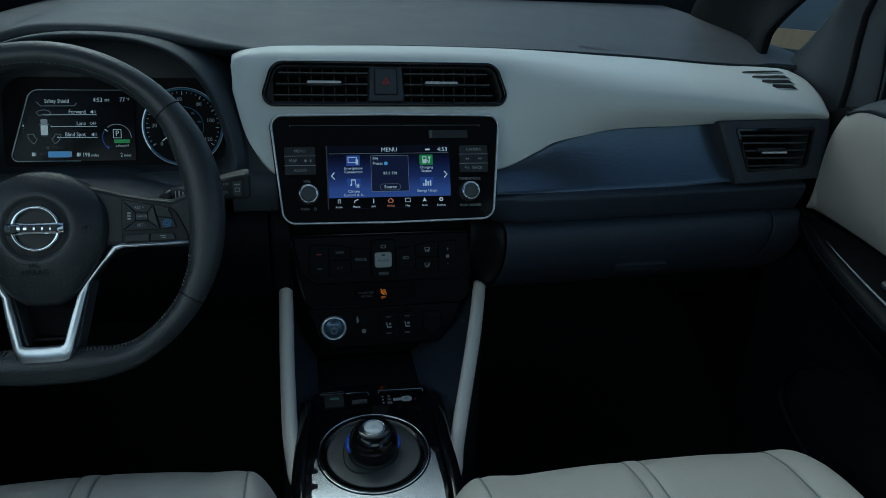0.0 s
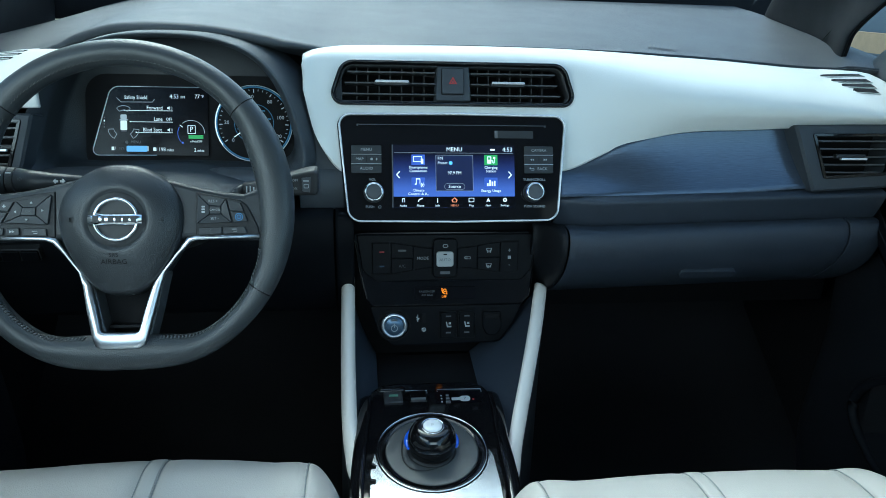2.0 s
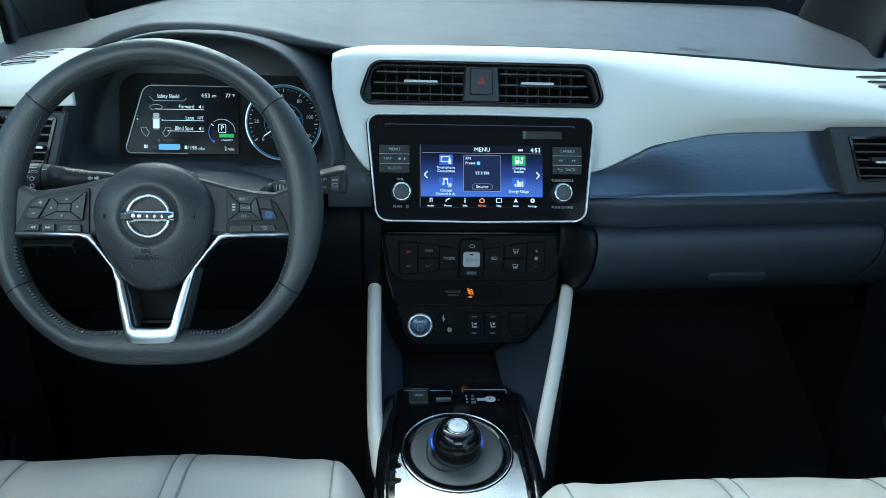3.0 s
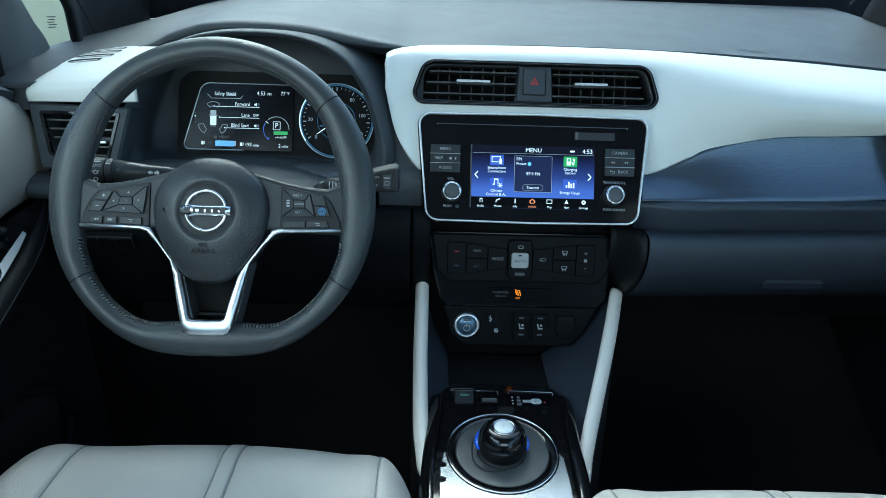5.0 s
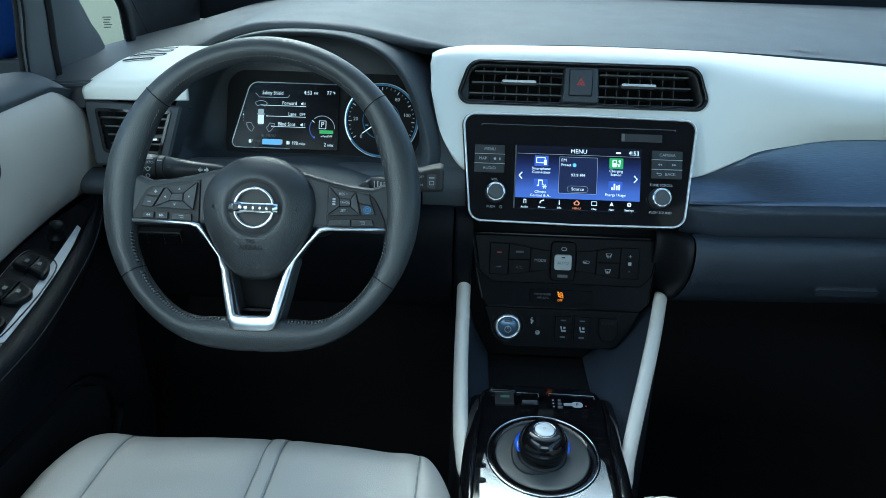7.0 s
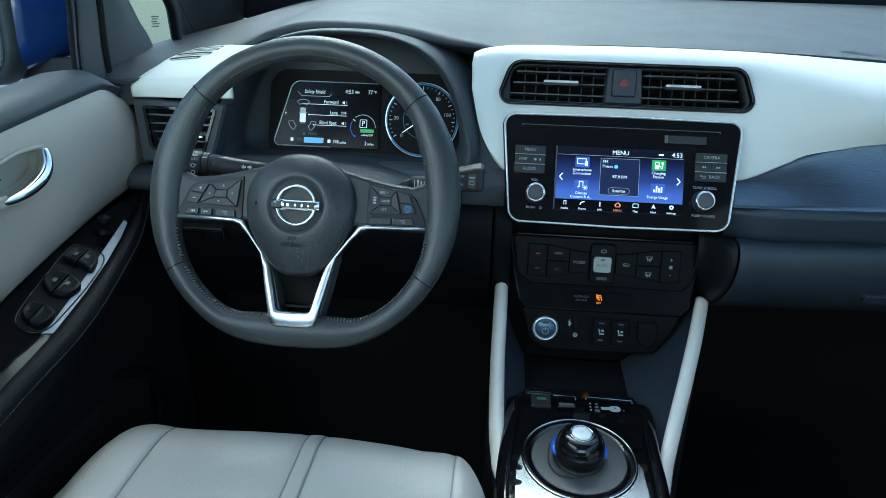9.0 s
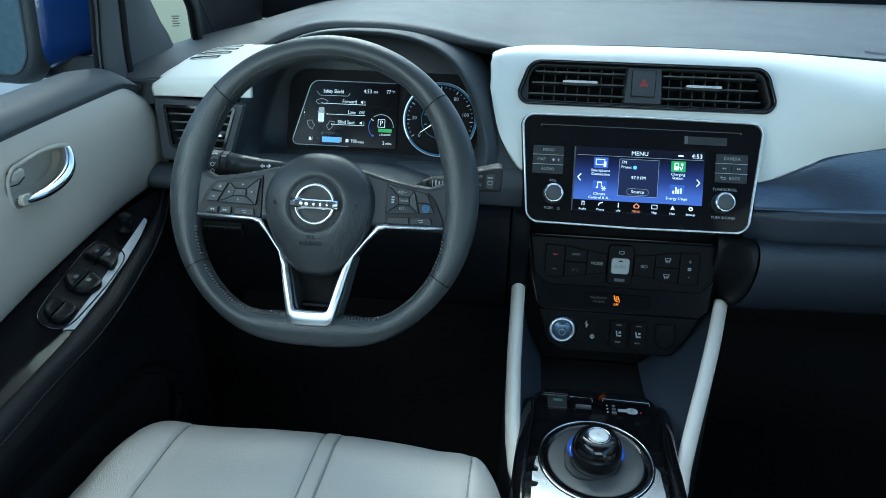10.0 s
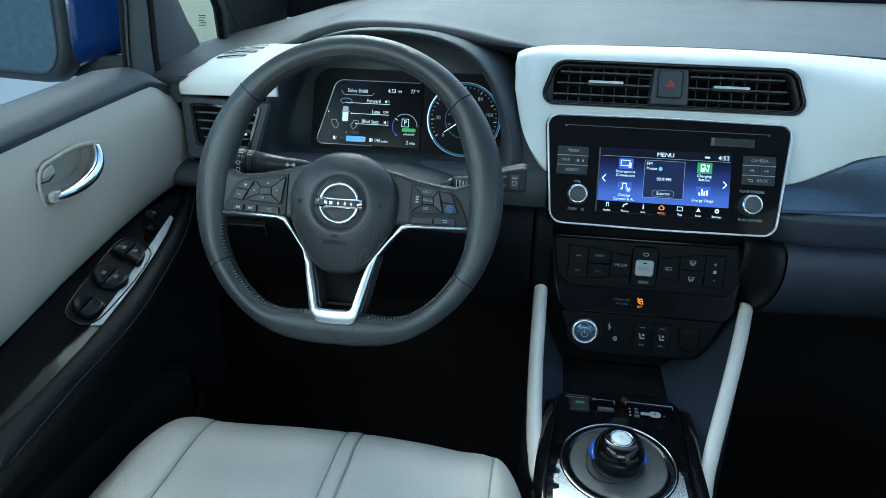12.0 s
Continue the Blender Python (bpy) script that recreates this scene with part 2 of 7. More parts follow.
def lathe(profile, m, seg=32):
    """A profile of (radius, w) turned about the w axis of m."""
    return capped([[m @ Vector((max(r, 1e-5) * math.cos(a), max(r, 1e-5) * math.sin(a), w)) for a in (2 * math.pi * j / seg for j in range(seg))] for r, w in profile])


def block(cu, cv, hw, hh, w0, w1, m, r=0.0):
    return prism(rounded(hw, hh, r, 4, cu, cv) if r else [(cu - hw, cv - hh), (cu + hw, cv - hh), (cu + hw, cv + hh), (cu - hw, cv + hh)], w0, w1, m)


def letters(s, size, u, v, w, m, mat, parent, align="CENTER", name="lettering", squeeze=1.0):
    """Words in the built-in font, lying on the plane m."""
    cu = bpy.data.curves.new("text", "FONT")
    cu.body, cu.size, cu.align_x, cu.align_y, cu.resolution_u = s, size, align, "CENTER", 2
    ob = bpy.data.objects.new("text", cu)
    scene.collection.objects.link(ob)
    me = bpy.data.meshes.new_from_object(ob.evaluated_get(bpy.context.evaluated_depsgraph_get()))
    bpy.data.objects.remove(ob)
    me.transform(m @ Matrix.Translation((u, v, w)) @ Matrix.Diagonal((squeeze, 1, 1, 1)))
    bm = bmesh.new()
    bm.from_mesh(me)
    return part(name, bm, mat, parent, smooth=False)


def ease(x, xs, ys):
    """Smooth interpolation of ys over xs."""
    if x <= xs[0]:
        return ys[0]
    for i in range(len(xs) - 1):
        if x <= xs[i + 1]:
            t = (x - xs[i]) / (xs[i + 1] - xs[i])
            a, b = ys[max(i - 1, 0)], ys[min(i + 2, len(xs) - 1)]
            da = (ys[i + 1] - a) / (xs[i + 1] - xs[max(i - 1, 0)]) * (xs[i + 1] - xs[i])
            db = (b - ys[i]) / (xs[min(i + 2, len(xs) - 1)] - xs[i]) * (xs[i + 1] - xs[i])
            return (2 * t ** 3 - 3 * t * t + 1) * ys[i] + (t ** 3 - 2 * t * t + t) * da + (3 * t * t - 2 * t ** 3) * ys[i + 1] + (t ** 3 - t * t) * db
    return ys[-1]


def profile_sheet(stations, xs, per=8):
    """A sheet across the car: each station is x and a few (y, z) points of its section."""
    sx = [s[0] for s in stations]
    rows = []
    for x in xs:
        pts = [(x, ease(x, sx, [s[1][k][0] for s in stations]), ease(x, sx, [s[1][k][1] for s in stations])) for k in range(len(stations[0][1]))]
        rows.append(smoothline(pts, per))
    return rows


def span(a, b, n):
    return [a + (b - a) * i / (n - 1) for i in range(n)]


# ---- the shell of the car and what lies outside ----
def body(name, pts, mat, label, category, solid=0.01):
    """A plain panel of the shell through four corner points."""
    bm = bmesh.new()
    bm.faces.new([bm.verts.new(p) for p in pts])
    return tagged(part(name, bm, mat, None, smooth=False, solid=solid), label, category, kind="structure")


ground_mat = material("blue_grey_concrete", (0.24, 0.27, 0.31), 0.9, grain=0.3, scale=40, stain=0.2)
gb = bmesh.new()
bmesh.ops.create_grid(gb, x_segments=8, y_segments=8, size=400)
bmesh.ops.translate(gb, verts=gb.verts, vec=(0, 0, -0.32))
tagged(part("ground", gb, ground_mat, None, smooth=False), "blue-grey concrete ground outside the car", "ground", kind="structure")

floor_rows = [[(x, y, z) for x in span(-0.785, 0.785, 9)] for y, z in ((-1.6, 0.1), (-0.3, 0.08), (0.15, 0.08), (0.45, 0.28), (0.55, 0.60))]
tagged(part("floor", grid(floor_rows), M["carpet"], None, solid=0.01), "black carpet on the footwell floor", "floor", kind="structure")
body("ceiling", [(-0.62, -0.35, 1.26), (0.62, -0.35, 1.26), (0.62, -2.2, 1.26), (-0.62, -2.2, 1.26)], M["roof"], "grey fabric headliner", "ceiling")
body("wall_rear", [(-0.75, -2.2, 0.0), (0.75, -2.2, 0.0), (0.75, -2.2, 0.85), (-0.75, -2.2, 0.85)], M["roof"], "grey trim behind the cabin", "wall")
body("wall_front", [(-0.78, 0.62, 0.0), (0.78, 0.62, 0.0), (0.78, 0.80, 0.93), (-0.78, 0.80, 0.93)], M["matte"], "black bulkhead in front of the footwells", "wall")
WS = [(-0.80, 0.78, 0.93), (0.80, 0.78, 0.93), (0.60, -0.33, 1.27), (-0.60, -0.33, 1.27)]
glass_rows = [[(x * (0.80 - 0.20 * t), 0.78 - 1.11 * t - 0.05 * x * x, 0.93 + 0.34 * t + 0.05 * math.sin(math.pi * t)) for x in span(-1, 1, 11)] for t in span(0, 1, 7)]
ob = tagged(part("windscreen", grid(glass_rows), M["glass"], None, solid=0.005), "clear raked windscreen", "windscreen", kind="structure")
ob.visible_shadow = False


rows = [[(x * 1.0, 0.815 - 0.06 * x * x, z) for x in span(-1, 1, 21)] for z in span(0.88, 0.995, 4)]
tagged(part("cowl_panel", grid(rows), M["matte"], None, solid=0.003), "black cowl outside the foot of the windscreen", "windscreen", kind="structure")


# ---- dashboard ----
dash = thing("dashboard", (0.0, 0.3, 0.55), "charcoal dashboard with pale leatherette pads and blue rippled trim", "dashboard")
XS = [-0.215, -0.185, -0.16, 0.0, 0.17, 0.25, 0.43, 0.67, 0.705]
PAD_CENTRE = [
    (-0.215, ((0.055, 0.869), (0.046, 0.865), (0.040, 0.858), (0.036, 0.845), (0.031, 0.829), (0.029, 0.822))),
    (-0.200, ((0.075, 0.875), (0.060, 0.872), (0.048, 0.864), (0.036, 0.838), (0.020, 0.800), (0.008, 0.766))),
    (-0.180, ((0.090, 0.877), (0.068, 0.876), (0.050, 0.867), (0.036, 0.838), (0.016, 0.785), (-0.006, 0.733))),
    (-0.155, ((0.100, 0.879), (0.074, 0.878), (0.052, 0.868), (0.037, 0.838), (0.016, 0.780), (-0.008, 0.710))),
    (0.000, ((0.104, 0.882), (0.076, 0.880), (0.053, 0.869), (0.038, 0.838), (0.016, 0.780), (-0.004, 0.710))),
    (0.165, ((0.106, 0.881), (0.076, 0.878), (0.050, 0.867), (0.034, 0.838), (0.013, 0.780), (0.000, 0.711)))]
PAD_SIDE = [
    (0.250, ((0.114, 0.878), (0.074, 0.873), (0.034, 0.862), (0.010, 0.836), (0.002, 0.795), (0.004, 0.746))),
    (0.340, ((0.123, 0.873), (0.074, 0.867), (0.020, 0.853), (-0.010, 0.830), (-0.014, 0.800), (0.002, 0.769))),
    (0.450, ((0.132, 0.867), (0.076, 0.860), (0.014, 0.846), (-0.020, 0.826), (-0.024, 0.802), (-0.004, 0.776))),
    (0.600, ((0.148, 0.857), (0.084, 0.850), (0.012, 0.836), (-0.028, 0.818), (-0.036, 0.802), (-0.020, 0.787))),
    (0.680, ((0.145, 0.853), (0.084, 0.847), (0.020, 0.830), (-0.024, 0.810), (-0.036, 0.800), (-0.026, 0.791))),
    (0.702, ((0.150, 0.849), (0.075, 0.840), (0.014, 0.822), (-0.020, 0.804), (-0.030, 0.796), (-0.026, 0.789)))]
PADS = PAD_CENTRE + PAD_SIDE
VENT = plane_at(0, 0.031, 0.8375, 15)


def inside(u, v, outline):
    hit = False
    for (a, b), (c, d) in zip(outline, outline[1:] + outline[:1]):
        if (b > v) != (d > v) and u < a + (v - b) / (d - b) * (c - a):
            hit = not hit
    return hit


def shrink(outline, d):
    """The outline moved inwards by d."""
    n = len(outline)
    out = []
    area = sum(outline[i][0] * outline[(i + 1) % n][1] - outline[(i + 1) % n][0] * outline[i][1] for i in range(n))
    for i in range(n):
        (ax, ay), (bx, by) = outline[i - 1], outline[(i + 1) % n]
        tx, ty = bx - ax, by - ay
        k = math.hypot(tx, ty) or 1
        s = d if area > 0 else -d
        out.append((outline[i][0] - ty / k * s, outline[i][1] + tx / k * s))
    return out


def fillet(corners, n=8):
    """A polygon of (u, v, radius) with its corners rounded."""
    out = []
    k = len(corners)
    for i, (u, v, r) in enumerate(corners):
        p = Vector((u, v))
        a, b = Vector(corners[i - 1][:2]) - p, Vector(corners[(i + 1) % k][:2]) - p
        h = a.angle(b) / 2
        d = r / math.tan(h)
        a, b = a.normalized(), b.normalized()
        c = p + (a + b).normalized() * (r / math.sin(h))
        s, e = p + a * d - c, p + b * d - c
        sweep = math.atan2(s.x * e.y - s.y * e.x, s.dot(e))
        for j in range(n + 1):
            t = sweep * j / n
            out.append((c.x + s.x * math.cos(t) - s.y * math.sin(t), c.y + s.x * math.sin(t) + s.y * math.cos(t)))
    return out


def soft(outline, per=5):
    return [(p.x, p.y) for p in smoothline([(u, v, 0) for u, v in outline], per, closed=True)]


pad_rows = profile_sheet(PADS, span(-0.215, 0.702, 230), per=12)
pad_rows = [[Vector((p[0] + max(0.0, (p[0] - 0.60) / 0.1) * ((p[1] + 0.03) * 0.25 - 0.008), p[1], p[2])) for p in r] for r in pad_rows]
bm = grid(pad_rows)
vi = VENT.inverted()
VENT_OUT = fillet([(-0.1825, -0.0368, 0.017), (0.187, -0.0368, 0.017), (0.1655, 0.0272, 0.024), (-0.1605, 0.0272, 0.024)])
hole = shrink(VENT_OUT, 0.0035)
gone = []
for f in bm.faces:
    c = vi @ f.calc_center_median()
    if abs(c.z) < 0.04 and inside(c.x, c.y, hole):
        gone.append(f)
bmesh.ops.delete(bm, geom=gone, context="FACES")
part("soft_pad", bm, M["pad"], dash, "pale leatherette pad across the passenger side", solid=0.006)

# the pad's near end on the driver's door side
LEFT = [
    (-0.695, ((0.110, 0.852), (0.064, 0.845), (0.014, 0.831), (-0.016, 0.820), (-0.029, 0.811), (-0.028, 0.797))),
    (-0.673, ((0.150, 0.858), (0.084, 0.853), (0.020, 0.841), (-0.020, 0.828), (-0.035, 0.817), (-0.033, 0.798))),
    (-0.593, ((0.150, 0.862), (0.084, 0.858), (0.014, 0.847), (-0.020, 0.835), (-0.035, 0.822), (-0.033, 0.799))),
    (-0.548, ((0.100, 0.866), (0.064, 0.862), (0.016, 0.853), (-0.012, 0.842), (-0.026, 0.828), (-0.027, 0.800)))]
left_rows = profile_sheet(LEFT, span(-0.695, -0.548, 40), per=8)
# its outer edge draws in towards the windscreen
left_rows = [[Vector((p[0] + (-0.548 - p[0]) / 0.147 * max(0.0, p[1] + 0.03) * 0.20, p[1], p[2])) for p in r] for r in left_rows]
part("soft_pad", grid(left_rows), M["pad"], dash, "pale leatherette pad at the driver's end", solid=0.006)


# dark upper skin, rising towards the windscreen, with a ridge over the instruments
def top_z(x, y):
    front = ease(x, [-0.76, -0.70, -0.60, -0.54, -0.48, -0.39, -0.31, -0.23, -0.17, 0.0, 0.25, 0.45, 0.60, 0.72, 0.78],
                 [0.846, 0.845, 0.854, 0.884, 0.9030, 0.907, 0.900, 0.886, 0.8765, 0.878, 0.8725, 0.8595, 0.8465, 0.8420, 0.852])
    back = 0.954 - 0.045 * max(0.0, (-x - 0.5) / 0.25) ** 2 - (0.014 if x < -0.4 else 0.0) * min(1.0, (-0.4 - x) / 0.1)
    t = max(0.0, (y - 0.10) / 0.66)
    # beside the driver's pad the skin runs on forwards and down
    drop = 2.2 * max(0.0, 0.09 - y) ** 2 * min(1.0, max(0.0, (-0.62 - x) / 0.03))
    return front + (back - front) * t ** 0.9 - drop


def top_front(x):
    return ease(x, [-0.76, -0.70, -0.66, -0.62, -0.60, -0.555, -0.48, -0.39, -0.31, -0.23, -0.17, 0.0, 0.25, 0.45, 0.67, 0.72, 0.78],
                [-0.03, -0.03, -0.01, 0.11, 0.150, 0.115, 0.078, 0.07, 0.07, 0.06, 0.085, 0.100, 0.112, 0.130, 0.146, 0.158, 0.10])


rows = []
for x in span(-0.77, 0.80, 150):
    y0 = top_front(x)
    zf = top_z(x, y0 + 0.012)
    lip = min(1.0, max(0.06, 1.75 - abs(x + 0.40) / 0.17))
    over = max(0.0, min(1.0, (0.27 - abs(x + 0.385)) / 0.06))
    r = [(x, y0 + 0.006 + 0.028 * over, zf - 0.034 + 0.012 * over), (x, y0 + 0.014, zf - 0.0175 * lip), (x, y0 + 0.004, zf - 0.0150 * lip), (x, y0, zf - 0.0105 * lip), (x, y0 + 0.0012, zf - 0.0055 * lip), (x, y0 + 0.005, zf - 0.0018 * lip)]
    r += [(x, y0 + 0.012 + (0.754 - y0) * t, top_z(x, y0 + 0.012 + (0.754 - y0) * t)) for t in span(0, 1, 20)]
    rows.append(r)
part("upper_skin", grid(rows), M["dash"], dash, "charcoal grained upper skin", solid=0.004, facing=(0, -0.3, 1))

# instrument hood: a deep rounded tunnel round the dials
HOOD = [(0.0, 0.0965), (0.055, 0.0935), (0.100, 0.0820), (0.132, 0.0640), (0.155, 0.0390), (0.1715, 0.0100), (0.1840, -0.025), (0.1925, -0.060), (0.1900, -0.0850), (0.172, -0.0990), (0.12, -0.1030), (0.06, -0.1020), (0.0, -0.1010)]
HOOD = soft(HOOD + [(-u, v) for u, v in reversed(HOOD[1:-1])], 5)


def hood_ring(k, y_top, y_bot, flare=0.0):
    """The hood's outline, scaled by k about its middle, leaning from y_bot at its foot to y_top at its crown; flare widens its passenger side."""
    return [(-0.400 + u * (k + (flare if u > 0 else 0.0)), y_bot + (y_top - y_bot) * (v + 0.101) / 0.198, 0.800 + v * k) for u, v in HOOD]


rings = [hood_ring(0.99, 0.12, 0.060, 0.20), hood_ring(0.995, 0.085, 0.034, 0.15), hood_ring(1.0, 0.064, 0.008, 0.08), hood_ring(1.0, 0.046, -0.012, 0.03), hood_ring(0.99, 0.030, -0.027), hood_ring(0.975, 0.024, -0.032), hood_ring(0.962, 0.024, -0.030),
         hood_ring(0.915, 0.040, -0.006), hood_ring(0.900, 0.048, 0.004), hood_ring(0.893, 0.058, 0.016)]
part("instrument_hood", grid(rings, closed=True), M["dash"], dash, "charcoal hood round the instruments")
rings = [hood_ring(0.894, 0.057, 0.015), hood_ring(0.888, 0.08, 0.03), hood_ring(0.875, 0.110, 0.050)]
for k in (0.855, 0.3):
    rings.append([(-0.400 + u * k, 0.087 + (0.032 + v * k) * 0.325, 0.800 + v * k) for u, v in HOOD])
part("hood_lining", grid(rings, closed=True), M["lining"], dash, "matt black lining inside the hood")

# rippled trim, lips, lower skins
trim_rows = []
for x in span(0.158, 0.548, 60):
    zt = ease(x, [0.15, 0.207, 0.249, 0.292, 0.336, 0.38, 0.469, 0.548], [0.716, 0.726, 0.750, 0.764, 0.773, 0.777, 0.781, 0.784])
    zb = ease(x, [0.15, 0.38, 0.55], [0.682, 0.684, 0.694])
    trim_rows.append([(x, 0.004 - 0.010 * t - 0.026 * t * t, zt + (zb - zt) * t) for t in span(0, 1, 13)])
part("trim_panel", grid(trim_rows), M["weave"], dash, "blue-grey rippled trim panel", solid=0.004)


def skin(name, x0, x1, pts, mat, label, n=30, taper=0.0, back=0.0, start=0.215, run=0.060):
    """A strip of dashboard with one section: (y, z) at x0 side, lifted towards x1."""
    rows = []
    for x in span(x0, x1, n):
        t = (x - x0) / (x1 - x0)
        k = max(0.0, min(1.0, (start - x) / run)) if back else 0.0
        rows.append(smoothline([(x, y + back * k * k * (3 - 2 * k), z + taper * t) for y, z in pts], 5))
    return part(name, grid(rows), mat, dash, label, solid=0.004)


skin("lower_lip", 0.155, 0.664, ((-0.020, 0.6800), (-0.032, 0.6795), (-0.0425, 0.6770), (-0.0470, 0.6725), (-0.0450, 0.6640), (-0.0380, 0.6480), (-0.0290, 0.6330), (-0.016, 0.6240)), M["knee"],
     "charcoal lip under the rippled trim", taper=0.0135, back=0.020)
GLOVE = ((-0.018, 0.6330), (-0.036, 0.6315), (-0.0475, 0.6250), (-0.0525, 0.6100), (-0.0500, 0.5900), (-0.0370, 0.5640), (-0.0150, 0.5400), (0.010, 0.520), (0.045, 0.500), (0.09, 0.48))
# a blacker material here puts the shade beside the stack into the skin
skin("side_skin", 0.127, 0.1685, GLOVE, M["low_door"], "charcoal skin beside the glovebox, darkened for its shade", back=0.050, start=0.166, run=0.036)
glove = skin("glovebox_lid", 0.1715, 0.612, GLOVE, M["knee"], "charcoal glovebox lid", taper=0.0125)
skin("side_skin", 0.615, 0.668, [(y, z + 0.0125) for y, z in GLOVE], M["knee"], "charcoal end skin")
part("latch", prism(rounded(0.045, 0.009, 0.006, 4), -0.004, 0.0025, plane_at(0.404, -0.0290, 0.5550, -36)), M["knee"], glove, "charcoal glovebox latch", bevel=0.001)
skin("lower_lip", -0.70, -0.545, ((-0.024, 0.700), (-0.040, 0.698), (-0.056, 0.690), (-0.060, 0.678), (-0.052, 0.668), (-0.030, 0.660)), M["dash"], "charcoal lip under the driver's vent")
# lower plastic in black, its colour standing in for shade under the column
skin("knee_panel", -0.145, -0.1715, ((0.02, 0.664), (-0.010, 0.655), (-0.024, 0.640), (-0.024, 0.60), (0.004, 0.54), (0.05, 0.47)), M["soft_black"], "charcoal skin beside the centre stack, darkened for its shade", n=6)
skin("knee_panel", -0.70, -0.1745, ((0.02, 0.664), (-0.010, 0.655), (-0.024, 0.640), (-0.024, 0.60), (0.004, 0.54), (0.05, 0.47)), M["soft_black"], "knee panel under the wheel, darkened for its shade")
skin("column_ledge", -0.565, -0.235, ((0.06, 0.704), (0.01, 0.712), (-0.014, 0.710), (-0.026, 0.702), (-0.030, 0.685), (-0.022, 0.673), (0.0, 0.668)), M["mid"], "graphite ledge under the instruments")
skin("hood_cheek", -0.212, -0.160, ((0.09, 0.874), (0.064, 0.864), (0.048, 0.838), (0.032, 0.80), (0.018, 0.766), (0.002, 0.72), (-0.006, 0.69), (0.0, 0.668)), M["dash"], "charcoal skin between hood and radio")
skin("lower_cheek", -0.222, -0.158, ((0.03, 0.728), (0.006, 0.718), (-0.008, 0.704), (-0.012, 0.684), (-0.004, 0.655)), M["dash"], "charcoal skin under the hood")
rows = []
for x in span(-0.535, -0.245, 24):
    fall = 0.034 * ((x + 0.39) / 0.145) ** 2
    rows.append(smoothline([(x, y, z - fall) for y, z in ((0.03, 0.716), (-0.02, 0.716), (-0.06, 0.724), (-0.10, 0.728), (-0.135, 0.724), (-0.15, 0.705))], 5))
part("column_cowl", grid(rows), M["dash"], dash, "charcoal saddle over the steering column", solid=0.004)
blk = part("switch_block", block(0, 0, 0.038, 0.0105, -0.01, 0.004, plane_at(-0.612, -0.030, 0.600, -18), 0.003), M["dark"], dash, "black switch block under the vent", smooth=False, bevel=0.0015)
for k in (-1, 0, 1):
    part("switch", block(0.025 * k, 0, 0.0115, 0.008, 0.003, 0.007, plane_at(-0.612, -0.030, 0.600, -18), 0.002), M["ink"], blk, "dark switch", smooth=False, bevel=0.001)
part("centre_backing", capped([[(x, y, z) for x, z in ((-0.16, 0.40), (0.14, 0.40), (0.14, 0.70), (-0.16, 0.70))] for y in (0.03, 0.2)]), M["matte"], dash, "black carrier behind the centre stack")
part("under_tray", capped([[(x, y, z) for x, z in ((-0.72, 0.44), (0.72, 0.44), (0.72, 0.84), (-0.72, 0.84))] for y in (0.12, 0.5)]), M["matte"], dash, "black carrier under the dashboard")


def slit_grille(sign, rows):
    """The demister slots across the top of a pad end, in one shallow frame."""
    pts = [p for r in rows for p in r if p.z > 0.81]

    def lie(x, y):
        near = sorted(((p.x - x) ** 2 + (p.y - y) ** 2 + 1e-7, p.z) for p in pts)[:6]
        return sum(z / d for d, z in near) / sum(1 / d for d, z in near)
    ends = [(0.604, 0.082, 0.688, 0.100), (0.606, 0.055, 0.679, 0.067), (0.609, 0.032, 0.671, 0.043), (0.616, 0.013, 0.662, 0.021)] if sign > 0 else \
        [(0.618, 0.126, 0.664, 0.116), (0.612, 0.092, 0.664, 0.087), (0.612, 0.063, 0.664, 0.060), (0.620, 0.038, 0.664, 0.035)]
    for k, (x0, y0, x1, y1) in enumerate(ends):
        sheet = []
        for e in ((-0.0082, 0.0082) if sign > 0 else (-0.0062, 0.0062)):
            sheet.append([(sign * (x0 + (x1 - x0) * t), y0 + (y1 - y0) * t + e * min(1.0, 0.15 + 6 * (t if sign > 0 else 1 - t)), lie(sign * (x0 + (x1 - x0) * t), y0 + (y1 - y0) * t + e) + 0.0011) for t in span(0, 1, 13)])
        slot = part("slot", grid(sheet), M["matte"], dash, "black demister slot", solid=0.0008)
        part("slot_lip", tube([Vector(p) + Vector((0, -0.0004, 0.0001)) for p in sheet[0]], 0.0006, 6), M["pad"], slot, "pale edge of the slot")


slit_grille(1, pad_rows[-60:])
slit_grille(-1, left_rows)
for k in range(7):
    x, y = 0.352 + 0.0068 * k, 0.186 - 0.0016 * k
    part("embossed_mark", grid([[(xx + 0.41 * d, y + d, top_z(xx + 0.41 * d, y + d) + 0.0022) for xx in (x, x + 0.0040)] for d in (0.0, 0.010, 0.020, 0.030)]), M["dark"], dash, smooth=False)

